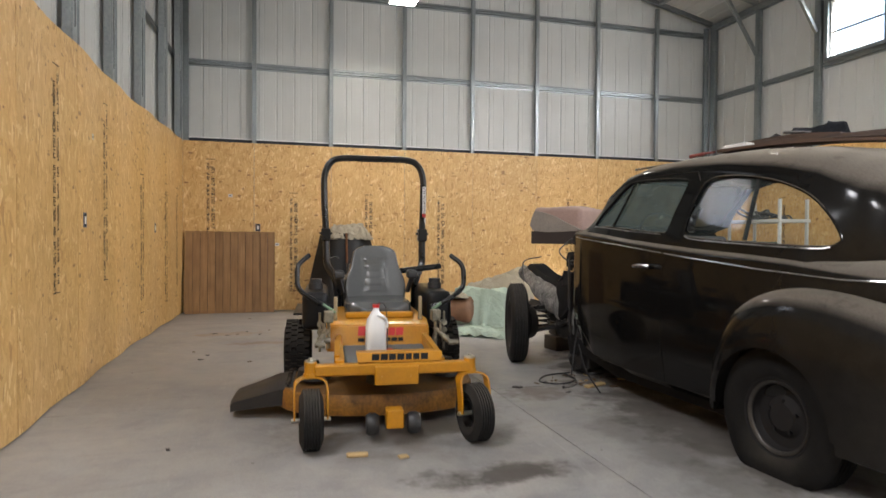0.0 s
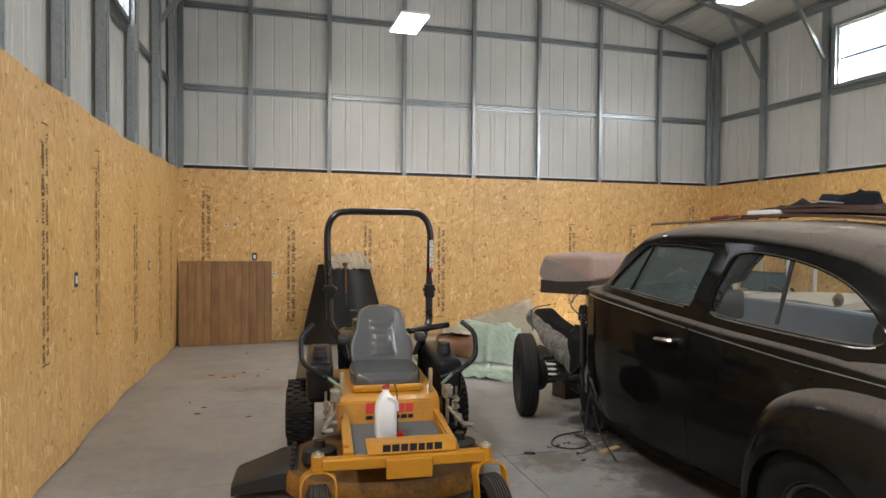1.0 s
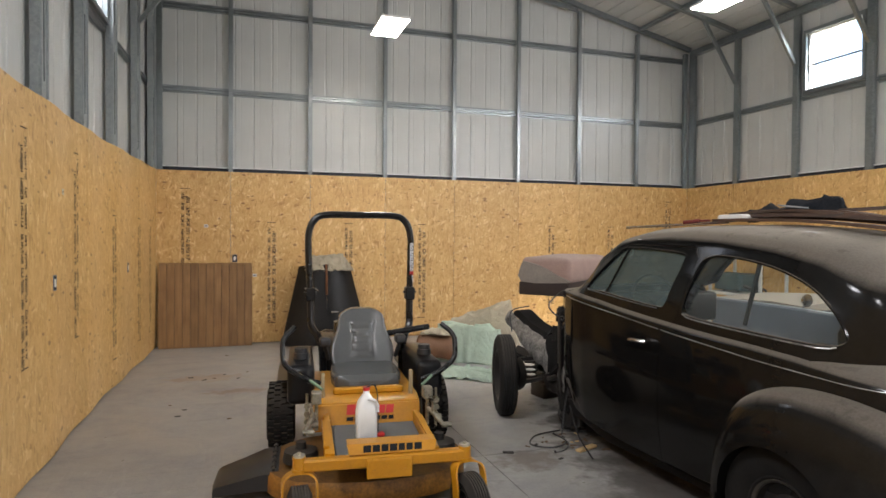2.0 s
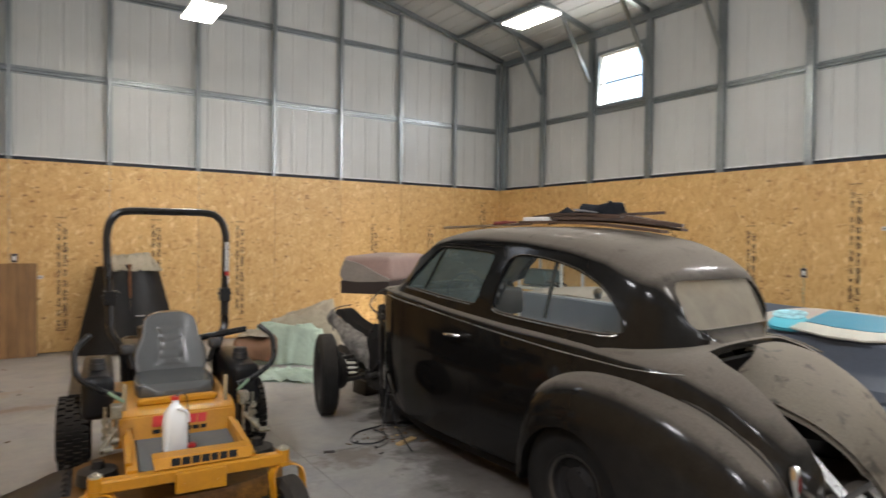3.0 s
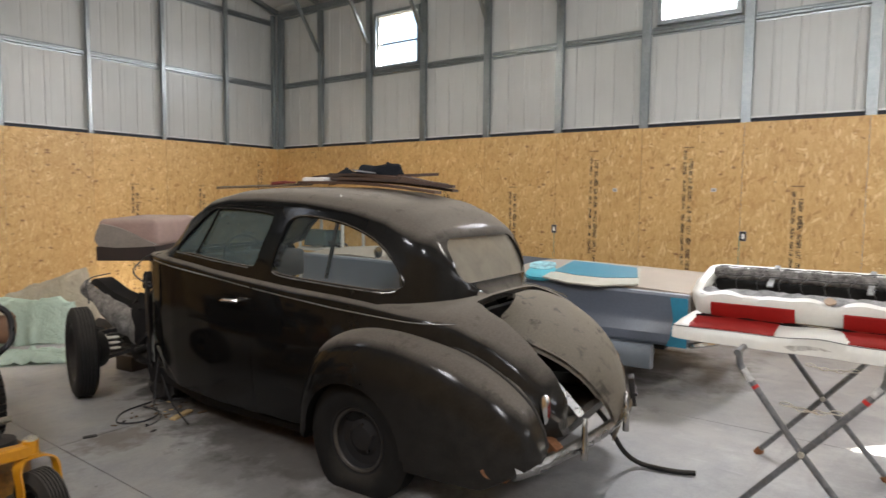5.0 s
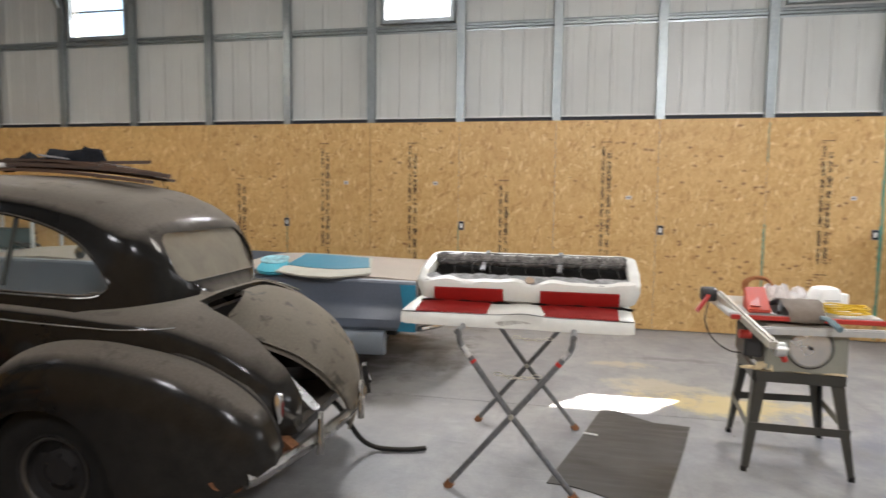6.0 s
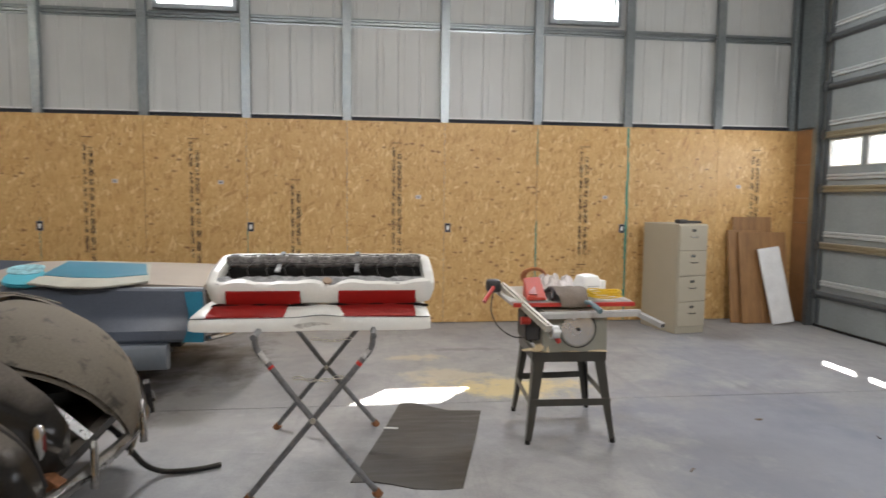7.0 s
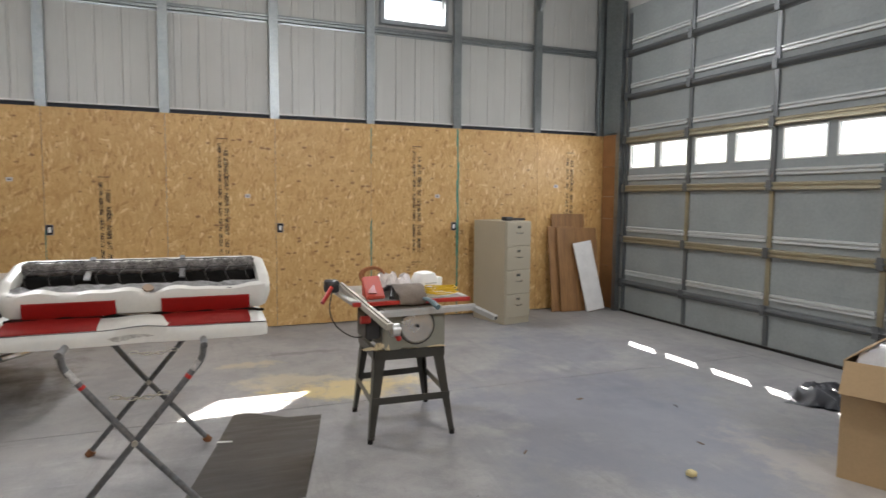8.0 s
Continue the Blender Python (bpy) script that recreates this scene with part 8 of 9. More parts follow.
    tube(b, [(-0.014, 0.60 - 1.20 * k / 40, -0.048 + 0.004 * math.sin(k * 0.9)) for k in range(41)], [0.009 + 0.002 * math.sin(k * 1.7) for k in range(41)], n=8)
    part("torn_edge", b, surface("gap_shade_black", (0.010, 0.008, 0.007), 0.9, vary=0.3, spec=0.1), root, "dark tube standing in for the shadow gap under the bench")
    b = BM()
    plate(b, smooth_loop([(0.0, 0.0), (0.05, 0.02), (0.09, 0.0), (0.06, -0.03), (0.02, -0.03)], 4), 0.006, Matrix.Translation((0.010, -0.02, 0.072)))
    part("stain_patch", b, surface("brown_torn_label", (0.30, 0.21, 0.14), 0.9), root, "small torn brown label")
    return root


seat_back()

# The table saw
SAW_GREY = surface("grey_green_cabinet_paint", (0.22, 0.215, 0.175), 0.45, vary=0.1, rvary=0.15, dust=0.3, dust_col=(0.5, 0.42, 0.28))
SAW_DARK = surface("dark_olive_stand_paint", (0.035, 0.034, 0.028), 0.4, vary=0.2, dust=0.15, dust_col=(0.35, 0.3, 0.2))
ALU = surface("brushed_aluminium", (0.52, 0.525, 0.51), 0.38, 0.5, vary=0.08, size=20)
SAW_RED = surface("saw_red_paint", (0.42, 0.03, 0.02), 0.4)
ORANGE_RED = surface("faded_orange_red_plastic", (0.46, 0.065, 0.038), 0.5)
YELLOW_ROPE = surface("yellow_cord", (0.72, 0.47, 0.02), 0.6)
TAUPE = surface("taupe_leather", (0.17, 0.135, 0.105), 0.8, vary=0.2)
SAWDUST = surface("sawdust", (0.55, 0.44, 0.27), 0.95, vary=0.2)


def table_saw():
    root = thing("table_saw", "grey-green table saw on a dark splayed steel stand", "table saw")
    feet = [(5.0, -10.60), (4.985, -11.185), (5.655, -10.655), (5.69, -11.25)]
    tops = [(5.06, -10.66), (5.05, -11.12), (5.60, -10.70), (5.62, -11.18)]
    cen = (5.33, -10.92)
    for (fx, fy), (tx, ty) in zip(feet, tops):
        b = BM()
        sx, sy = (1 if fx < cen[0] else -1), (1 if fy < cen[1] else -1)
        for a0, a1, wx, wy in ((0.0, 0.055, 1, 0), (0.0, 0.055, 0, 1)):
            if wx:
                loft(b, [[(x, y, z), (x + sx * w, y, z), (x + sx * w, y + sy * 0.004, z), (x, y + sy * 0.004, z)][::sx * sy] for x, y, z, w in ((fx, fy, 0.02, 0.035), (tx, ty, 0.585, 0.075))])
            else:
                loft(b, [[(x, y, z), (x, y + sy * w, z), (x + sx * 0.004, y + sy * w, z), (x + sx * 0.004, y, z)][::-sx * sy] for x, y, z, w in ((fx, fy, 0.02, 0.035), (tx, ty, 0.585, 0.075))])
        leg = part("leg", b, SAW_DARK, root, smooth=0)
        b = BM()
        rod(b, (fx + sx * 0.012, fy + sy * 0.012, 0.0), (fx + sx * 0.012, fy + sy * 0.012, 0.03), 0.018, n=12)
        part("foot", b, RUBBER, leg)

    def mix(p, q, z):
        f = (z - 0.02) / 0.565
        return (p[0] + (q[0] - p[0]) * f, p[1] + (q[1] - p[1]) * f, z)
    for i, j, z in ((0, 1, 0.265), (2, 3, 0.265), (0, 2, 0.265), (1, 3, 0.265)):
        b = BM()
        bar(b, mix(feet[i], tops[i], z), mix(feet[j], tops[j], z), 0.006, 0.045)
        part("stretcher", b, SAW_DARK, root)
    b = BM()
    for i, j in ((0, 1), (2, 3), (0, 2), (1, 3)):
        bar(b, (*tops[i], 0.56), (*tops[j], 0.56), 0.03, 0.065)
    part("stand_frame", b, SAW_DARK, root)
    b = BM()
    loft(b, [[(5.03, -11.13, z), (5.03, -10.70, z), (5.62, -10.72, z), (5.62, -11.17, z)][::-1] for z in (0.592, 0.86)])
    bmesh.ops.bevel(b, geom=b.edges[:], offset=0.01, segments=2, affect="EDGES")
    cab = part("saw_cabinet", b, SAW_GREY, root)
    b = BM()
    m = Matrix.Translation((5.027, -10.93, 0.745)) @ Matrix.Rotation(radians(-90), 4, "Y")
    lathe(b, [(0.0, 0.012), (0.008, 0.012), (0.008, 0.008), (0.105, 0.007), (0.106, 0.0), (0.0, 0.0)], m, 40)
    for k in range(30):
        q = m @ Matrix.Rotation(2 * math.pi * k / 30, 4, "Z")
        box(b, 0.103, 0.112, -0.005, 0.003, 0.001, 0.006, m=q)
    part("spare_blade", b, surface("polished_blade_steel", (0.70, 0.70, 0.69), 0.26, 0.9, vary=0.12, size=8), cab, "bright saw blade hung on the cabinet")
    b = BM()
    tube(b, [m @ Vector((0.120 * math.cos(a), 0.120 * math.sin(a), 0.002)) for a in (math.pi * k / 20 + math.pi / 2 + 0.4 for k in range(28))], 0.004, n=6)
    rod(b, m @ Vector((0, 0, 0.01)), m @ Vector((0, 0, 0.02)), 0.012, n=6)
    part("blade_holder", b, DARK, cab)
    # table top
    b = BM()
    box(b, 5.10, 5.80, -11.14, -10.62, 0.885, 0.915, bev=0.005)
    part("table_top", b, surface("cast_iron_table", (0.40, 0.40, 0.39), 0.35, 0.8, vary=0.15), root)
    for y0, y1 in ((-11.33, -11.15), (-10.61, -10.51)):
        b = BM()
        box(b, 5.12, 5.80, y0, y1, 0.885, 0.912, bev=0.005)
        part("extension_wing", b, ALU, root)
    b = BM()
    box(b, 5.085, 5.11, -11.34, -10.52, 0.878, 0.905, bev=0.004)
    part("red_rail", b, SAW_RED, root, "red fence rail")
    # aluminium fence rails
    b = BM()
    bar(b, (4.99, -10.66, 0.838), (5.02, -11.34, 0.846), 0.05, 0.034)
    bar(b, (4.985, -10.66, 0.858), (5.015, -11.34, 0.866), 0.02, 0.008)
    part("front_rail", b, ALU, root)
    b = BM()
    bar(b, (5.02, -11.33, 0.842), (4.86, -11.42, 0.795), 0.04, 0.03)
    rail_end = part("rail_end", b, ALU, root)
    b = BM()
    bar(b, (4.862, -11.419, 0.7955), (4.856, -11.4224, 0.7938), 0.026, 0.018)
    part("end_plug", b, BLACK_PLASTIC, rail_end)
    b = BM()
    bar(b, (5.55, -10.54, 0.955), (4.68, -10.64, 0.822), 0.046, 0.038)
    bar(b, (5.52, -10.543, 0.978), (4.69, -10.638, 0.847), 0.016, 0.012)
    part("fence", b, surface("dull_tan_aluminium", (0.40, 0.375, 0.315), 0.5, 0.25, vary=0.15, size=16), root)
    b = BM()
    rod(b, (4.70, -10.655, 0.80), (4.70, -10.70, 0.80), 0.038, n=24)
    rod(b, (4.70, -10.70, 0.80), (4.70, -10.715, 0.80), 0.012, n=12)
    lock = part("fence_lock", b, ALU, root, "round bright fence lock")
    b = BM()
    rod(b, (4.71, -10.69, 0.775), (4.72, -10.71, 0.735), 0.016, n=10)
    part("lock_tip", b, SAW_RED, lock, "red handle tip")
    b = BM()
    box(b, 5.50, 5.60, -10.53, -10.43, 0.91, 1.00, bev=0.02, seg=2)
    part("fence_head", b, BLACK_PLASTIC, root)
    b = BM()
    rod(b, (5.50, -10.47, 0.95), (5.42, -10.39, 0.86), 0.015, n=10)
    part("lock_lever", b, SAW_RED, root, "red lock lever")
    b = BM()
    tube(b, curve_pts([(5.53, -10.48, 0.92), (5.47, -10.45, 0.80), (5.40, -10.48, 0.70), (5.30, -10.57, 0.64), (5.2, -10.66, 0.66)], 6), 0.0045, n=8)
    part("power_cord", b, BLACK_PLASTIC, root)
    b = BM()
    rod(b, (5.05, -10.62, 0.80), (5.05, -10.56, 0.80), 0.026, n=14)
    part("stop_knob", b, SAW_RED, root, "red stop knob")
    b = BM()
    box(b, 5.08, 5.30, -10.70, -10.60, 0.66, 0.84, bev=0.01)
    part("motor_box", b, BLACK_PLASTIC, root)
    b = BM()
    heap(b, 0.10, 0.035, 0.008, 3.0, n=10)
    sd = part("sawdust", b, SAWDUST, root, "little drift of sawdust")
    sd.matrix_basis = pose(5.05, -10.70, 0.593, 0, 0, 80)
    for x, y, w, d, h, sd_seed in ((5.04, -11.07, 0.12, 0.035, 0.014, 5.0), (5.08, -10.685, 0.20, 0.04, 0.018, 7.0), (5.045, -10.86, 0.16, 0.02, 0.006, 11.0)):
        b = BM()
        heap(b, w, d, h, sd_seed, n=12, folds=0.004)
        sd = part("sawdust", b, SAWDUST, root, "little drift of sawdust")
        sd.matrix_basis = pose(x, y, 0.593, 0, 0, 84)
    return root


table_saw()

# On the saw
root = thing("orange_power_tool", "faded orange-red tool case lying tilted on the table saw", "tool case")
b = BM()
low = [(5.10, -10.612), (5.12, -10.748), (5.37, -10.77), (5.29, -10.63)]
loft(b, [[(x, y, z) for (x, y), z in zip(low, zs)] for zs in ((0.917,) * 4, (0.935, 0.93, 1.045, 1.05))])
bmesh.ops.bevel(b, geom=b.edges[:], offset=0.008, segments=2, affect="EDGES")
part("case", b, ORANGE_RED, root)
b = BM()
bar(b, (5.13, -10.66, 0.953), (5.26, -10.68, 0.995), 0.05, 0.008)
part("recess", b, surface("dark_red_recess", (0.25, 0.03, 0.02), 0.5), root)
b = BM()
tube(b, curve_pts([(5.3, -10.76, 0.94), (5.25, -10.82, 0.97), (5.15, -10.80, 0.95), (5.10, -10.78, 0.925)], 5), 0.014, n=8)
part("hose", b, BLACK_PLASTIC, root)
b = BM()
rows, low = [], []
prof = curve_pts([(5.40, 0, 0.925), (5.32, 0, 0.965), (5.22, 0, 0.992), (5.14, 0, 0.975), (5.075, 0, 0.945), (5.055, 0, 0.905), (5.06, 0, 0.88)], 3)
for i, p in enumerate(prof):
    f = i / (len(prof) - 1)
    y0, y1 = -10.80 - 0.035 * f ** 2, -11.03 + 0.04 * f ** 2
    row = []
    for k in range(13):
        q = Vector((p.x, y0 + (y1 - y0) * k / 12, p.z))
        w = noise.noise_vector(q * 14) * 0.014
        q += Vector((w.x, w.y, abs(w.z)))
        row.append(q)
    rows.append(row)
    low.append([q + Vector((0.004, 0, -0.005)) for q in row])
loft(b, rows + low[::-1], closed=False, caps=False, loop=True)
tagged(part("leather_apron", b, TAUPE, smooth=60), "taupe leather apron draped over the saw table", "apron")
b = BM()
tube(b, curve_pts([(0, 0, 0.012), (-0.10, -0.03, 0.012), (-0.20, -0.05, -0.02)], 4), [0.014] * 5 + [0.018] * 4, n=8)
ob = tagged(part("trigger_grip", b, surface("grey_blue_grip", (0.10, 0.16, 0.18), 0.5)), "grey-blue grip hanging over the saw rail", "tool grip")
ob.matrix_basis = pose(5.10, -10.98, 0.90)
root = thing("white_guard", "white plastic blade guard with a nozzle on the table saw", "guard", pose(5.36, -11.105, 0.917, 0, 0, 12) @ Matrix.Diagonal((0.80, 0.74, 1.05, 1)))
b = BM()
loft(b, [[(x, y, z) for x, y in rounded(w, d, 0.03, n=4)] for w, d, z in ((0.19, 0.20, 0.0), (0.20, 0.21, 0.02), (0.19, 0.20, 0.09), (0.15, 0.16, 0.125), (0.09, 0.10, 0.135))])
part("housing", b, WHITE_PLASTIC, root)
b = BM()
box(b, -0.05, 0.02, -0.17, -0.09, 0.035, 0.095, bev=0.008, seg=2)
part("nozzle", b, WHITE_PLASTIC, root)
for z in (0.03, 0.06):
    b = BM()
    box(b, -0.104, -0.099, -0.06, 0.06, z, z + 0.006)
    part("rib", b, surface("grey_rib_%d" % int(z * 100), (0.45, 0.45, 0.45), 0.5), root)
b = BM()
for k in range(5):
    r = 0.115 - 0.010 * (k % 3) - 0.003 * k
    tube(b, [(r * 1.15 * math.cos(a), r * math.sin(a) * 0.6, 0.008 + 0.010 * k + 0.004 * math.sin(3 * a + k)) for a in (2 * math.pi * j / 30 for j in range(30))], 0.0048, n=6, loop=True)
ob = tagged(part("yellow_cord", b, YELLOW_ROPE), "coil of yellow cord on the table saw", "cord")
ob.matrix_basis = pose(5.23, -11.17, 0.917, 0, 0, 80)
b = BM()
for k in range(3):
    tube(b, [((0.07 + 0.01 * k) * math.cos(a), 0.015 * k + 0.03 * math.sin(a * 2), 0.07 + (0.06 + 0.008 * k) * math.sin(a)) for a in (2 * math.pi * j / 24 for j in range(24))], 0.008, n=6, loop=True)
ob = tagged(part("orange_hose", b, surface("orange_brown_hose", (0.40, 0.16, 0.06), 0.6)), "small coil of orange-brown hose on the saw", "hose")
ob.matrix_basis = pose(5.62, -10.80, 0.93, 0, 0, 60)
b = BM()
heap(b, 0.25, 0.3, 0.09, 15.0, n=16, folds=0.05)
ob = tagged(part("plastic_bag", b, surface("clear_crumpled_plastic", (0.62, 0.56, 0.52), 0.25), smooth=0), "crumpled pale plastic bag on the saw", "bag")
ob.matrix_basis = pose(5.58, -10.93, 0.917, 0, 0, 20)

# Filing cabinet
CAB = surface("beige_enamel", (0.39, 0.35, 0.265), 0.45, vary=0.05, size=3)


def filing_cabinet():
    root = thing("filing_cabinet", "tall beige four-drawer steel filing cabinet by the wall", "filing cabinet", pose(8.125, -13.385, 0, 0, 0, 12))
    b = BM()
    box(b, 0.012, 0.66, -0.21, 0.21, 0.0, 1.30, bev=0.006)
    part("body", b, CAB, root)
    for k in range(4):
        z0 = 0.085 + k * 0.302
        b = BM()
        box(b, -0.006, 0.0115, -0.198, 0.198, z0, z0 + 0.294, bev=0.004)
        d = part("drawer_front", b, CAB, root)
        b = BM()
        tube(b, curve_pts([(-0.008, 0.05, z0 + 0.165), (-0.03, 0.04, z0 + 0.16), (-0.03, -0.04, z0 + 0.16), (-0.008, -0.05, z0 + 0.165)], 4), 0.006, n=8)
        part("handle", b, CHROME, d, "small chrome handle")
        b = BM()
        box(b, -0.009, -0.0065, -0.03, 0.03, z0 + 0.22, z0 + 0.25, bev=0.001)
        part("label_holder", b, CHROME, d, "small chrome label holder")
    return root


filing_cabinet()
b = BM()
box(b, -0.05, 0.05, -0.06, 0.06, 0.0, 0.05, bev=0.015, seg=2)
rod(b, (-0.02, -0.06, 0.02), (-0.03, -0.26, 0.018), 0.016, n=10)
ob = tagged(part("cordless_tool", b, BLACK_PLASTIC), "small black hand tool on the filing cabinet", "hand tool")
ob.matrix_basis = pose(8.28, -13.30, 1.301, 0, 0, 10)

# Boards leaning in the corner
BOARD = make_wood("pale_brown_board", (0.44, 0.235, 0.09), (0.21, 0.105, 0.042), axis=2)
for k, (y0, y1, h, lean, off, mat, txt) in enumerate((
        (-14.32, -14.86, 1.37, 5, 0.16, BOARD, "tall brown board leaning on the wall"),
        (-14.24, -14.72, 1.20, 8, 0.24, BOARD, "brown board leaning on the wall"),
        (-14.36, -15.02, 1.18, 9, 0.30, BOARD, "wide brown board leaning on the wall"))):
    b = BM()
    box(b, -0.02, 0.0, y1 - y0, 0.0, 0.0, h, bev=0.003)
    ob = tagged(part("leaning_board", b, mat), txt, "board", group="boards in the corner")
    ob.matrix_basis = pose(W - off, y0, 0.004, 0, lean, 0)
b = BM()
box(b, -0.02, 0.0, -0.30, 0.0, 0.0, 0.98, bev=0.003)
ob = tagged(part("white_board", b, surface("white_melamine", (0.74, 0.74, 0.73), 0.4)), "white board leaning on the brown boards", "board", group="boards in the corner")
ob.matrix_basis = pose(W - 0.42, -14.70, 0.004, -8, 11, 0)

# Mat on the floor
def make_worn_mat():
    """Dark rubber, scuffed in streaks across its length and dusty in blotches."""
    m, t, b = shader("worn_dark_rubber_mat", (0.04, 0.036, 0.031), 0.6, 0.0, 0.5)
    v = coords(t, (9.0, 1.1, 1.0))
    w = coords(t)
    streak, blot, fine = noise_tex(t, v, 2.2, 5.0, 0.65), noise_tex(t, w, 4.0, 5.0, 0.65), noise_tex(t, w, 160.0, 2.0)
    col = ramp(t, blot, [(0.32, (0.026, 0.023, 0.019)), (0.52, (0.044, 0.039, 0.032)), (0.72, (0.085, 0.076, 0.062))])
    col = mixc(t, 0.42, col, ramp(t, streak, [(0.38, (0.018, 0.016, 0.014)), (0.55, (0.05, 0.045, 0.038)), (0.70, (0.095, 0.087, 0.074))]))
    col = mixc(t, 0.2, col, ramp(t, fine, [(0.35, (0.02, 0.018, 0.015)), (0.65, (0.07, 0.062, 0.052))]))
    t.links.new(col, b.inputs["Base Color"])
    t.links.new(ramp(t, streak, [(0.35, grey(0.42)), (0.65, grey(0.75))]), b.inputs["Roughness"])
    bump(t, b, mixc(t, 0.5, streak, fine), 0.3, 0.006)
    return m


b = BM()
out = [(4.566, -9.496), (4.9, -9.585), (5.3, -9.69), (5.6, -9.765), (5.862, -9.831), (5.875, -9.93), (5.79, -10.03), (5.74, -10.10), (5.68, -10.18), (5.67, -10.30), (5.652, -10.421), (5.3, -10.335), (5.05, -10.27), (4.7, -10.175), (4.439, -10.107), (4.43, -9.98), (4.453, -9.843), (4.52, -9.72), (4.553, -9.628)]
plate(b, out, 0.006)
wobble(b, 0.004, 0.15, 2.0, keep=lambda c: c.z > 0.003)
tagged(part("floor_mat", b, make_worn_mat()), "worn dark rubber mat with ragged edges on the floor", "mat")
b = BM()
rod(b, (5.35, -9.70, 0.012), (5.33, -9.79, 0.012), 0.006, n=8)
tagged(part("white_stick", b, WHITE_PLASTIC), "short white stick lying on the rubber mat", "stick")

# Hose on the floor behind the sedan
b = BM()
tube(b, curve_pts([(4.50, -8.25, 0.40), (4.56, -8.29, 0.32), (4.62, -8.33, 0.205), (4.70, -8.37, 0.09), (4.76, -8.44, 0.025), (4.775, -8.56, 0.016), (4.80, -8.66, 0.016), (4.84, -8.74, 0.016)], 7), 0.015, n=10)
tagged(part("rubber_hose", b, RUBBER), "black rubber hose hanging from the sedan's tail to the floor", "hose")

# Cardboard box by the door, and a jacket on the floor
CARD = surface("brown_cardboard", (0.36, 0.25, 0.135), 0.8, vary=0.1, size=4)
root = thing("cardboard_box", "open brown cardboard box with white plastic inside", "box", pose(3.60, -12.985, 0, 0, 0, 21))
b = BM()
h = 0.68
for x0, x1, y0, y1 in ((-0.60, 0.0, -0.006, 0.0), (-0.60, 0.0, -0.50, -0.494), (-0.006, 0.0, -0.494, -0.006), (-0.60, -0.594, -0.494, -0.006)):
    box(b, x0, x1, y0, y1, 0.0, h)
box(b, -0.594, -0.006, -0.494, -0.006, 0.0, 0.006)
part("carton", b, CARD, root, smooth=0)
for p, q, w, up in (((-0.3, 0.003, h), (-0.3, 0.10, h - 0.17), 0.58, 0),):
    b = BM()
    bar(b, p, q, w, 0.005)
    part("flap", b, CARD, root)
b = BM()
bar(b, (0.0, -0.25, h), (-0.13, -0.25, h + 0.10), 0.48, 0.005)
part("flap", b, CARD, root)
b = BM()
heap(b, 0.45, 0.38, 0.14, 4.0, n=14, folds=0.05)
ob = part("packing_film", b, surface("white_packing_film", (0.75, 0.75, 0.76), 0.3), root, "white plastic film")
ob.matrix_basis = pose(-0.26, -0.25, 0.62)
b = BM()
box(b, -0.5, -0.1, -0.45, -0.06, 0.007, 0.615)
part("contents", b, CARD, root)
b = BM()
heap(b, 0.66, 0.42, 0.09, 21.0, n=44, sharp=1.1, folds=0.075)
wobble(b, 0.030, 0.09, 5.0, keep=lambda c: c.z > 0.02)
ob = tagged(part("dark_jacket", b, surface("black_shiny_cloth", (0.025, 0.028, 0.035), 0.4), smooth=60), "black jacket crumpled on the floor near the door", "jacket")
ob.matrix_basis = pose(4.48, -14.22, 0, 0, 0, 30)
b = BM()
heap(b, 0.26, 0.22, 0.15, 31.0, n=30, folds=0.05)
wobble(b, 0.020, 0.07, 6.0, keep=lambda c: c.z > 0.02)
ob = tagged(part("red_cloth", b, surface("red_cloth", (0.40, 0.035, 0.03), 0.8), smooth=60), "red cloth bundle beside the black jacket", "cloth")
ob.matrix_basis = pose(4.45, -14.50, 0, 0, 0, 10)


# Electric boxes let into the boards, and paper labels
def socket_box(m, name="outlet"):
    root = thing(name, "open grey electrical box with loose wires in the board wall", "outlet", m, group="electrical boxes")
    b = BM()
    for x0, x1, z0, z1 in ((-0.035, -0.029, -0.055, 0.055), (0.029, 0.035, -0.055, 0.055), (-0.029, 0.029, 0.049, 0.055), (-0.029, 0.029, -0.055, -0.049)):
        box(b, x0, x1, -0.006, 0.0005, z0, z1)
    part("box_rim", b, surface("grey_blue_box", (0.12, 0.15, 0.22), 0.5) if "grey_blue_box" not in bpy.data.materials else bpy.data.materials["grey_blue_box"], root)
    b = BM()
    box(b, -0.029, 0.029, -0.003, -0.0012, -0.049, 0.049)
    part("box_back", b, BLACK_DECAL, root)
    b = BM()
    box(b, -0.015, 0.017, -0.009, -0.0032, -0.03, 0.028, bev=0.003)
    part("receptacle", b, WHITE_PLASTIC, root, "white receptacle")
    return root


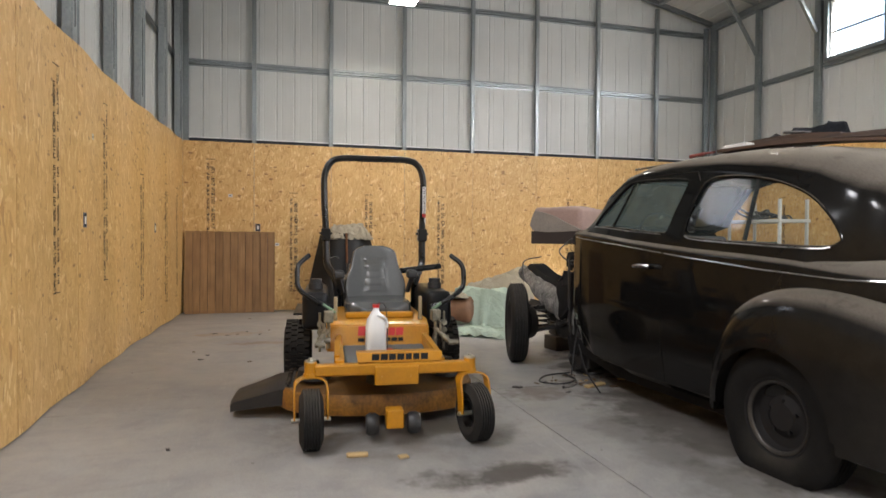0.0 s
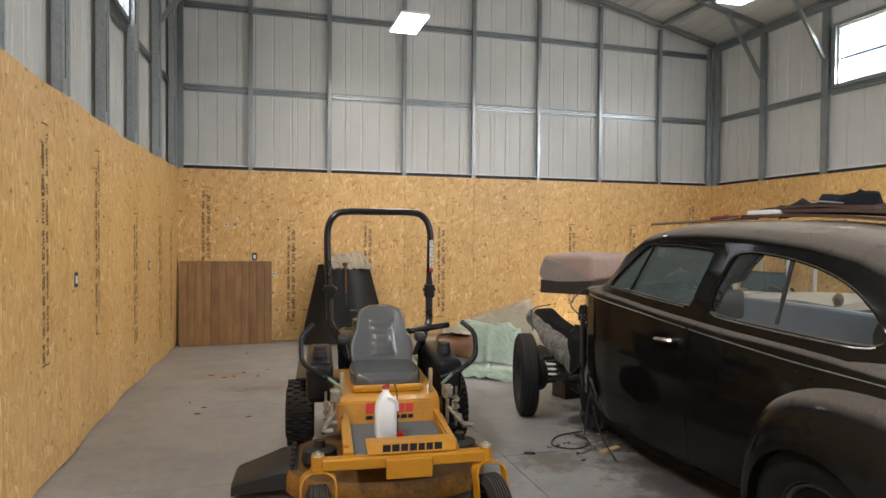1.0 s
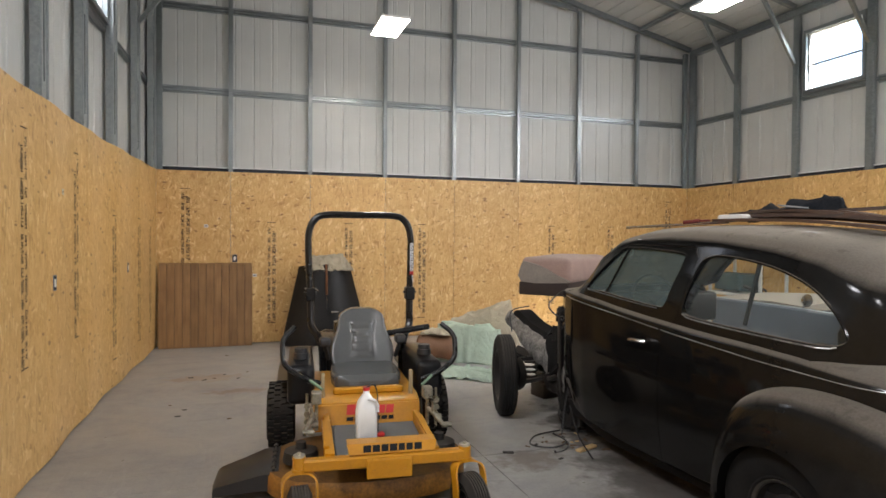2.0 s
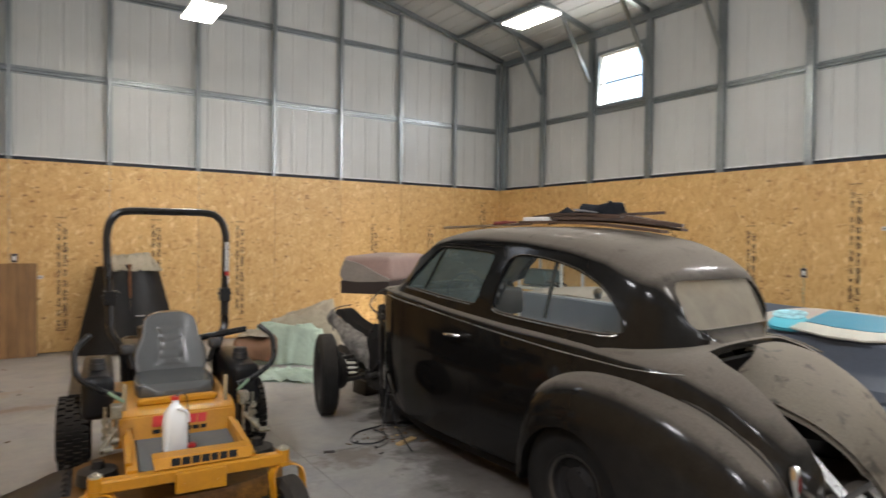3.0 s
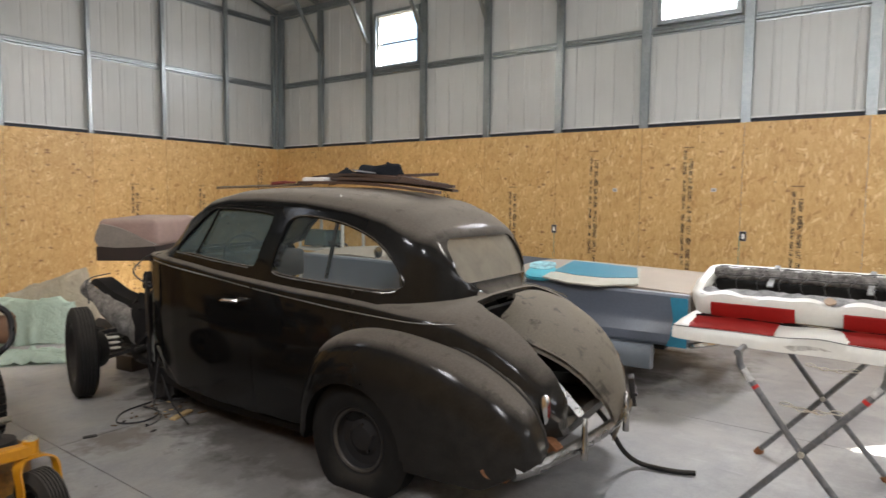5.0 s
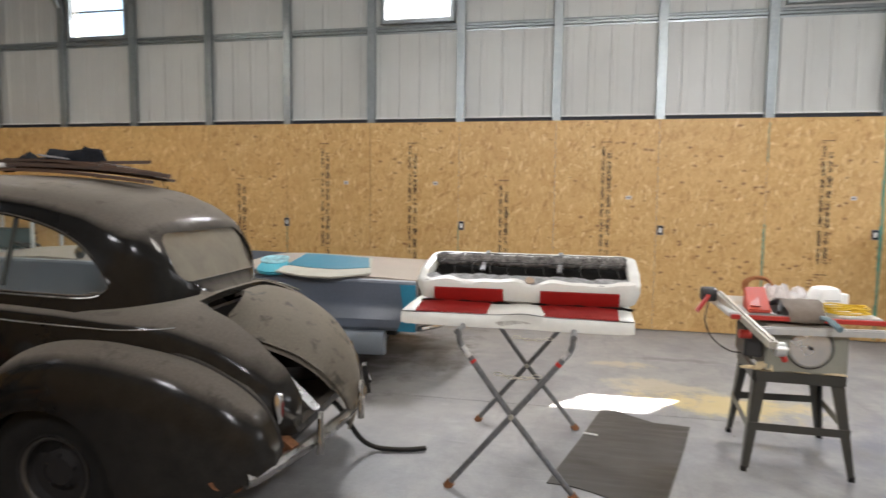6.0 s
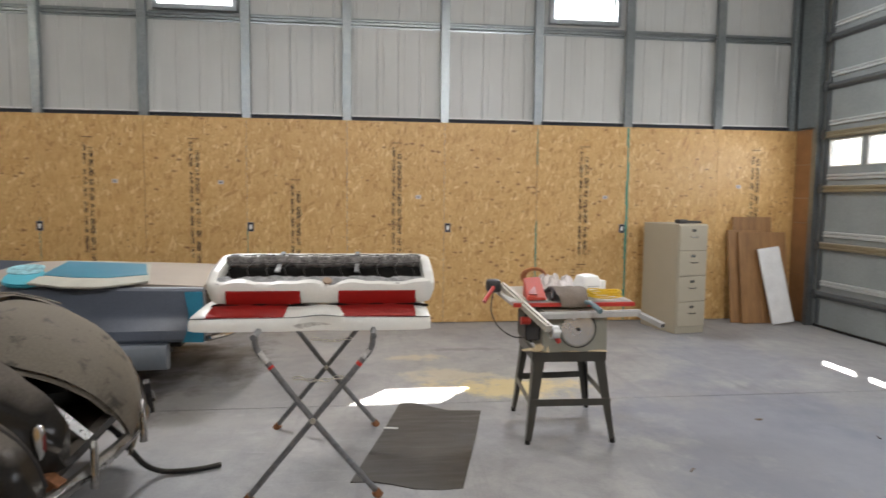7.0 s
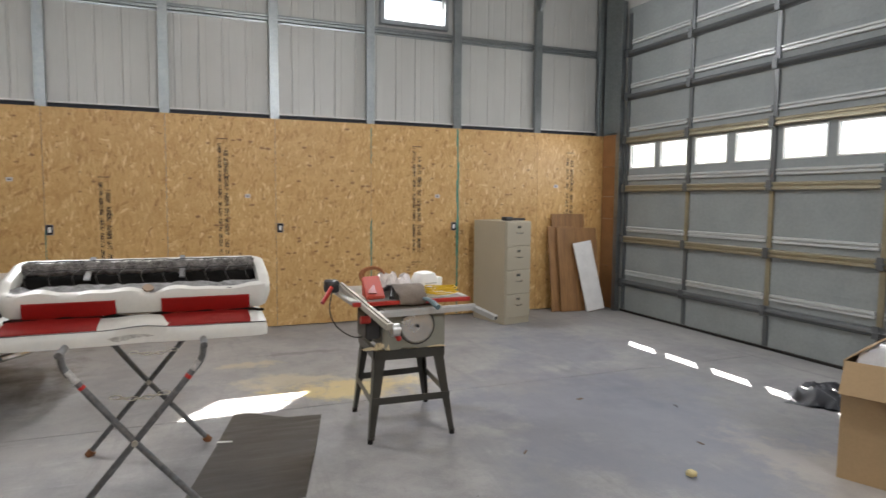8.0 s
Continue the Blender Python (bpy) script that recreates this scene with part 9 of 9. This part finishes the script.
first = socket_box(turn_of(at_east, 5.80) @ Matrix.Translation((0, -0.0015, 1.205)))
for at, u, z in ((at_east, 8.18, 1.205), (at_east, 10.57, 1.205), (at_east, 12.835, 1.205), (at_north, 1.043, 1.25), (at_north, 6.0, 1.2), (at_west, 4.49, 1.235), (at_west, 1.75, 1.21)):
    copy_thing(first, turn_of(at, u) @ Matrix.Translation((0, -0.0015, z)))
for at, u, z in ((at_north, 0.654, 1.715), (at_north, 1.321, 1.0), (at_east, 6.642, 1.735), (at_east, 7.84, 1.735), (at_east, 10.2, 1.585), (at_east, 12.6, 1.605), (at_east, 14.415, 1.763), (at_west, 4.2, 1.9)):
    b = BM()
    box(b, -0.03, 0.03, -0.003, -0.0015, -0.022, 0.022)
    box(b, -0.018, 0.016, -0.0036, -0.0031, -0.006, 0.004, mi=1)
    ob = tagged(part("paper_label", b, [WHITE_DECAL, BLACK_DECAL], smooth=0), "small white paper label stuck on the strand board", "label", group="paper labels on the boards")
    ob.matrix_basis = turn_of(at, u) @ Matrix.Translation((0, 0, z))

# Green sealer showing on some board edges
east = bpy.data.objects["wall_east"]
rnd = random.Random(3)
for u, z0, z1, w in ((11.70, 0.02, 1.3, 0.012), (11.70, 2.0, 2.45, 0.006), (12.89, 0.02, 2.49, 0.022), (8.14, 0.3, 1.2, 0.006), (5.8, 0.4, 1.3, 0.005)):
    z = z0
    while z < z1:
        dz = rnd.uniform(0.08, 0.3)
        b = BM()
        slab(b, at_east, u - w * rnd.uniform(0.3, 1.0), u + w * rnd.uniform(0.3, 1.0), -0.0028, -0.0012, z, min(z1, z + dz))
        part("edge_sealer", b, GREEN_EDGE, east, "green sealer along the board edge", smooth=0)
        z += dz

# Litter on the floor
LITTER = [surface("wood_chip", (0.52, 0.36, 0.17), 0.8, vary=0.2), surface("dry_leaf", (0.14, 0.09, 0.05), 0.9, vary=0.3), DARK]
rnd = random.Random(9)


def chip(name, x, y, w, d, h, turn, mat, label, cat):
    b = BM()
    box(b, -w / 2, w / 2, -d / 2, d / 2, 0.0, h, bev=min(h, d) * 0.25)
    wobble(b, h * 0.2, 0.05, x)
    for v in b.verts:
        v.co.z = max(0.0005, v.co.z)
    ob = tagged(part(name, b, mat), label, cat, group="litter on the floor")
    ob.matrix_basis = pose(x, y, 0, 0, 0, turn)
    return ob


chip("wood_block", 1.625, -6.545, 0.11, 0.045, 0.018, -6, LITTER[0], "pale wood offcut on the floor", "wood offcut")
chip("wood_block", 1.85, -6.62, 0.05, 0.04, 0.012, 10, LITTER[0], "small pale wood offcut on the floor", "wood offcut")
chip("wood_block", 3.58, -5.48, 0.20, 0.05, 0.02, 22, LITTER[0], "splintered pale wood strip by the sedan", "wood offcut")
chip("leaf", 2.99, -5.375, 0.08, 0.04, 0.008, -20, LITTER[2], "dark dry scrap on the floor", "scrap")
chip("foam_lump", 3.90, -12.2, 0.05, 0.045, 0.035, 0, surface("yellow_foam", (0.62, 0.52, 0.27), 0.9), "pale yellow foam lump on the floor", "foam")
for x, y in ((1.03, -3.9), (0.68, -6.2), (0.64, -3.5), (0.95, -2.08), (1.2, -2.0), (0.95, -0.9), (0.75, -2.3), (0.6, -2.15), (0.85, -2.25), (1.1, -2.3), (0.5, -3.3), (4.54, -11.48), (4.26, -12.62), (3.75, -5.2), (3.85, -5.3), (3.6, -5.1), (3.95, -5.0), (3.3, -5.6), (0.6, -3.7), (2.9, -8.6), (5.3, -12.4), (4.9, -13.0), (3.4, -8.4)):
    chip("leaf", x, y, rnd.uniform(0.02, 0.06), rnd.uniform(0.01, 0.028), 0.005, rnd.uniform(0, 180), rnd.choice(LITTER[1:]), "small dry dark scrap on the floor", "scrap")
for k in range(26):
    a, r = rnd.uniform(0, 6.28), rnd.random() ** 0.7
    chip("scrap", 3.62 + 0.45 * r * math.cos(a), -5.28 + 0.28 * r * math.sin(a), rnd.uniform(0.015, 0.07), rnd.uniform(0.008, 0.025), rnd.uniform(0.004, 0.012), rnd.uniform(0, 180), rnd.choice(LITTER[1:] + LITTER[1:] + LITTER[:1]), "small dry dark scrap on the floor", "scrap")
for k, pts in enumerate(([(3.6, -5.03, 0.01), (3.35, -5.1, 0.012), (3.22, -5.28, 0.01), (3.33, -5.42, 0.02), (3.48, -5.36, 0.03), (3.45, -5.2, 0.05)], [(3.5, -5.1, 0.01), (3.52, -5.3, 0.01), (3.42, -5.45, 0.008), (3.3, -5.5, 0.008)], [(3.65, -5.05, 0.01), (3.8, -5.15, 0.015), (3.92, -5.1, 0.01), (4.0, -5.25, 0.01)])):
    b = BM()
    tube(b, curve_pts(pts, 6), (0.006, 0.003, 0.009)[k], n=7)
    tagged(part("loose_cable", b, BLACK_PLASTIC), "dark cable curled on the floor by the sedan", "cable", group="cables on the floor")
